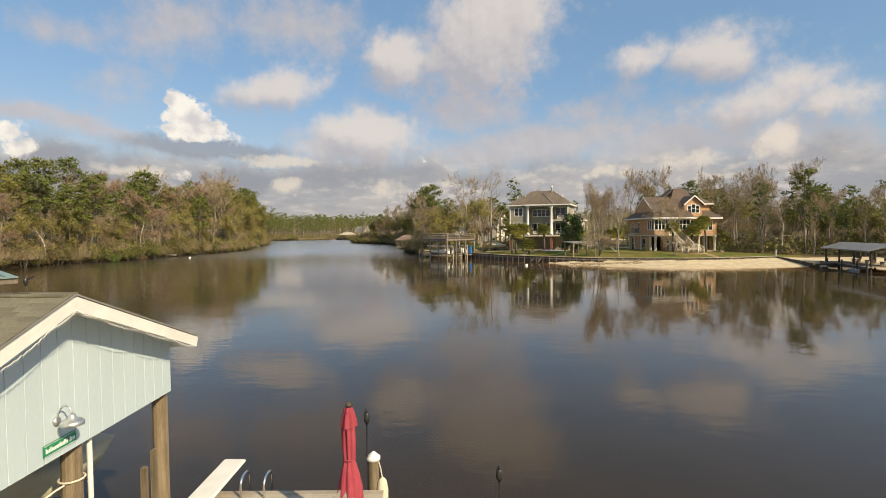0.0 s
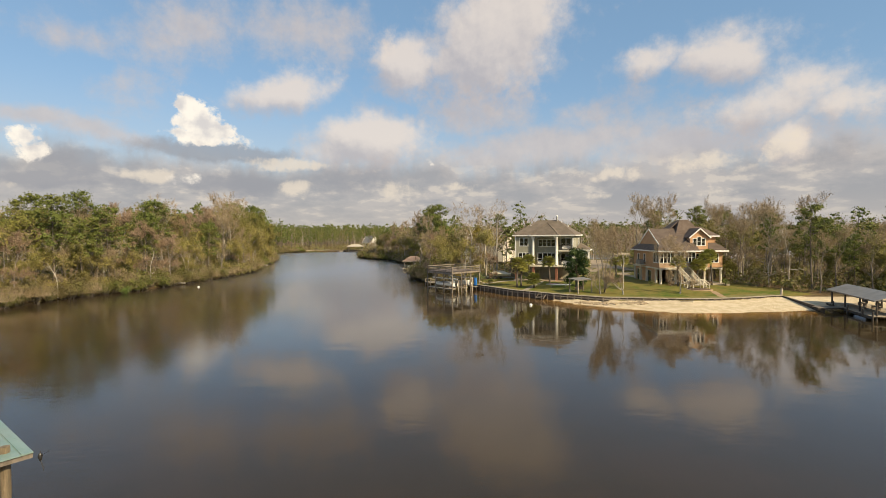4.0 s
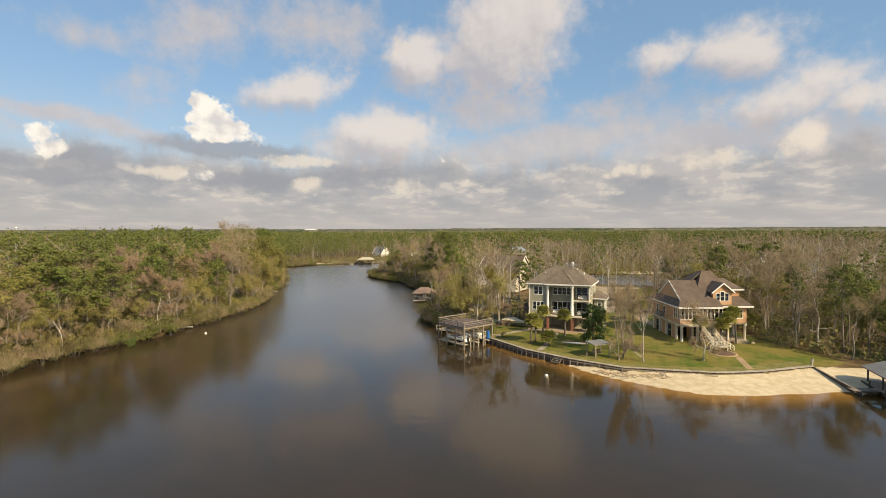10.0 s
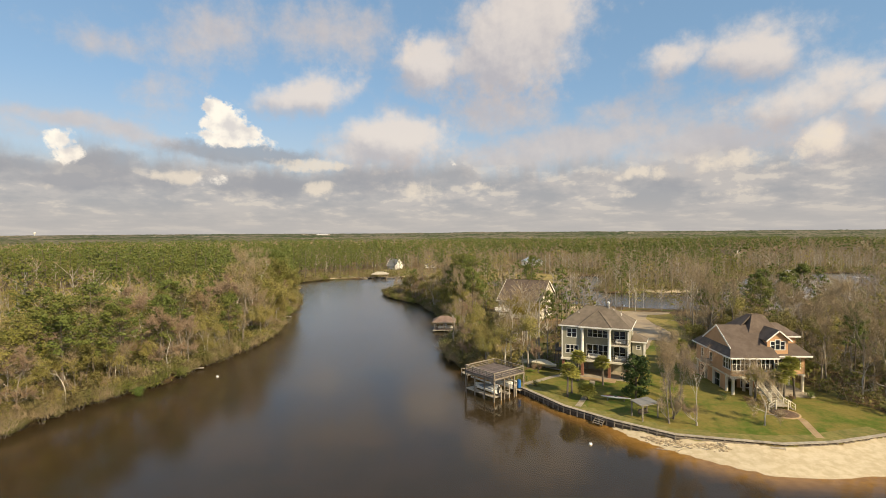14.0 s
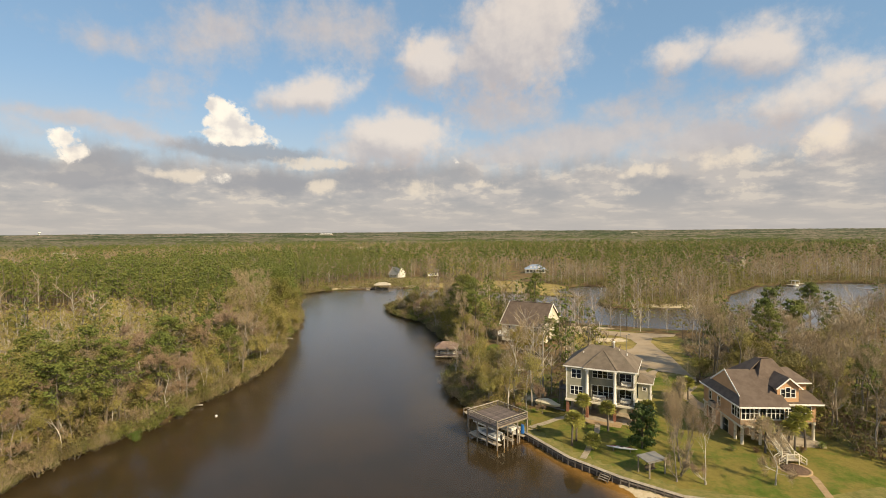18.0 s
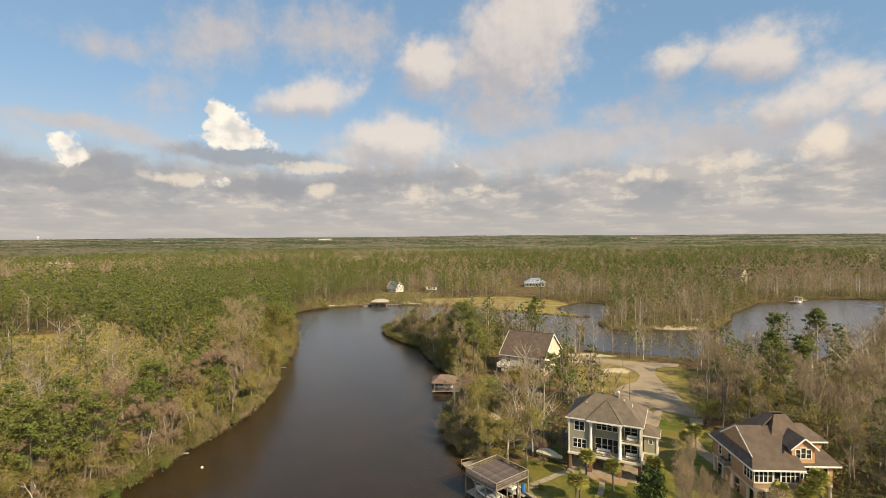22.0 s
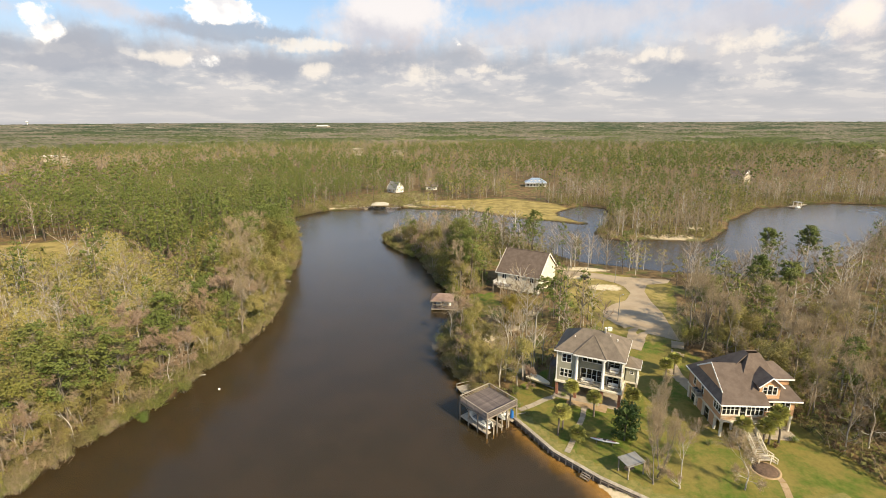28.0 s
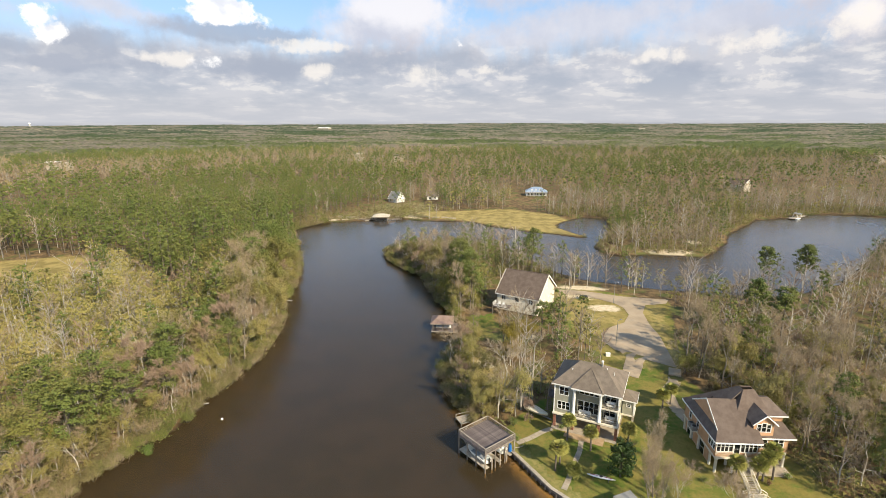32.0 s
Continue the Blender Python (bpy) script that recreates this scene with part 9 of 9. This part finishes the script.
def neighbour_boathouse():
    """Only a corner of its green roof comes into view."""
    at = NEXT_DOOR @ Matrix.Translation((-11.2, 13.1, 0)) @ Matrix.Rotation(radians(145), 4, "Z")
    h = thing("green_roofed_boathouse", "neighbouring boathouse with a pale green metal roof", "boathouse", at)
    for k in range(8):
        slab("roof_sheet", "green_metal", h, [(0.44 * k, 0, 4.1 + 0.03 * k), (0.44 * k, 9, 4.1 + 0.03 * k), (0.44 * (k + 1) - 0.01, 9, 4.1 + 0.03 * (k + 1)), (0.44 * (k + 1) - 0.01, 0, 4.1 + 0.03 * (k + 1))], 0.03)
        slab("roof_sheet", "green_metal", h, [(7.04 - 0.44 * k, 0, 4.1 + 0.03 * k), (7.04 - 0.44 * k, 9, 4.1 + 0.03 * k), (7.04 - 0.44 * (k + 1), 9, 4.1 + 0.03 * (k + 1)), (7.04 - 0.44 * (k + 1), 0, 4.1 + 0.03 * (k + 1))], 0.03)
    for k in range(18):
        rod("seam", "green_metal", h, (0, 0.25 + 0.5 * k, 4.115), (3.52, 0.25 + 0.5 * k, 4.355), 0.02, None, 5)
    beam("eave_beam", "timber", h, (0.1, 0, 4.0), (0.1, 9, 4.0), 0.08, 0.16)
    for x in (0.5, 6.5):
        for y in (0.5, 4.5, 8.5):
            rod("post", "post_wood", h, (x, y, -3), (x, y, 4.2 + 0.1 * (x < 1)), 0.12)
    b = thing("weather_vane", "small dark metal bird-shaped ornament at the eave", "ornament", at @ Matrix.Translation((-0.05, 0.0, 4.0)))
    lathe("body", "gunmetal", b, [(0.01, -0.12), (0.05, -0.02), (0.06, 0.06), (0.01, 0.16)], (-0.12, -0.1, -0.05), 8)
    beam("wing", "gunmetal", b, (-0.12, -0.1, 0.0), (-0.3, -0.25, 0.12), 0.08, 0.015)
    rod("tail", "gunmetal", b, (-0.12, -0.1, -0.1), (-0.2, -0.15, -0.42), 0.012)
    # low plank landing beyond the blue boathouse
    c = thing("dock_landing", "low gray plank landing with a lattice skirt on wooden posts", "dock", Matrix.Translation((-12.75, 14.6, -0.14)) @ Matrix.Rotation(radians(14), 4, "Z"))
    for k in range(14):
        box("plank", "gray_metal", c, -0.24 * (k + 1) + 0.01, -0.24 * k, 0, 1.3, 1.36, 1.41, None, 0.006)
    for z in (1.1, 1.32):
        beam("skirt_rail", "timber", c, (0, 0.02, z), (-3.3, 0.02, z), 0.05, 0.06)
    for k in range(16):
        beam("lattice_bar", "timber", c, (-0.2 * k, 0.02, 1.12), (-0.2 * k - 0.18, 0.02, 1.3), 0.03, 0.03)
    for x in (-0.5, -2.9):
        for y in (0.15, 1.15):
            rod("post", "post_wood", c, (x, y, -1.5), (x, y, 1.36), 0.09)


neighbour_boathouse()
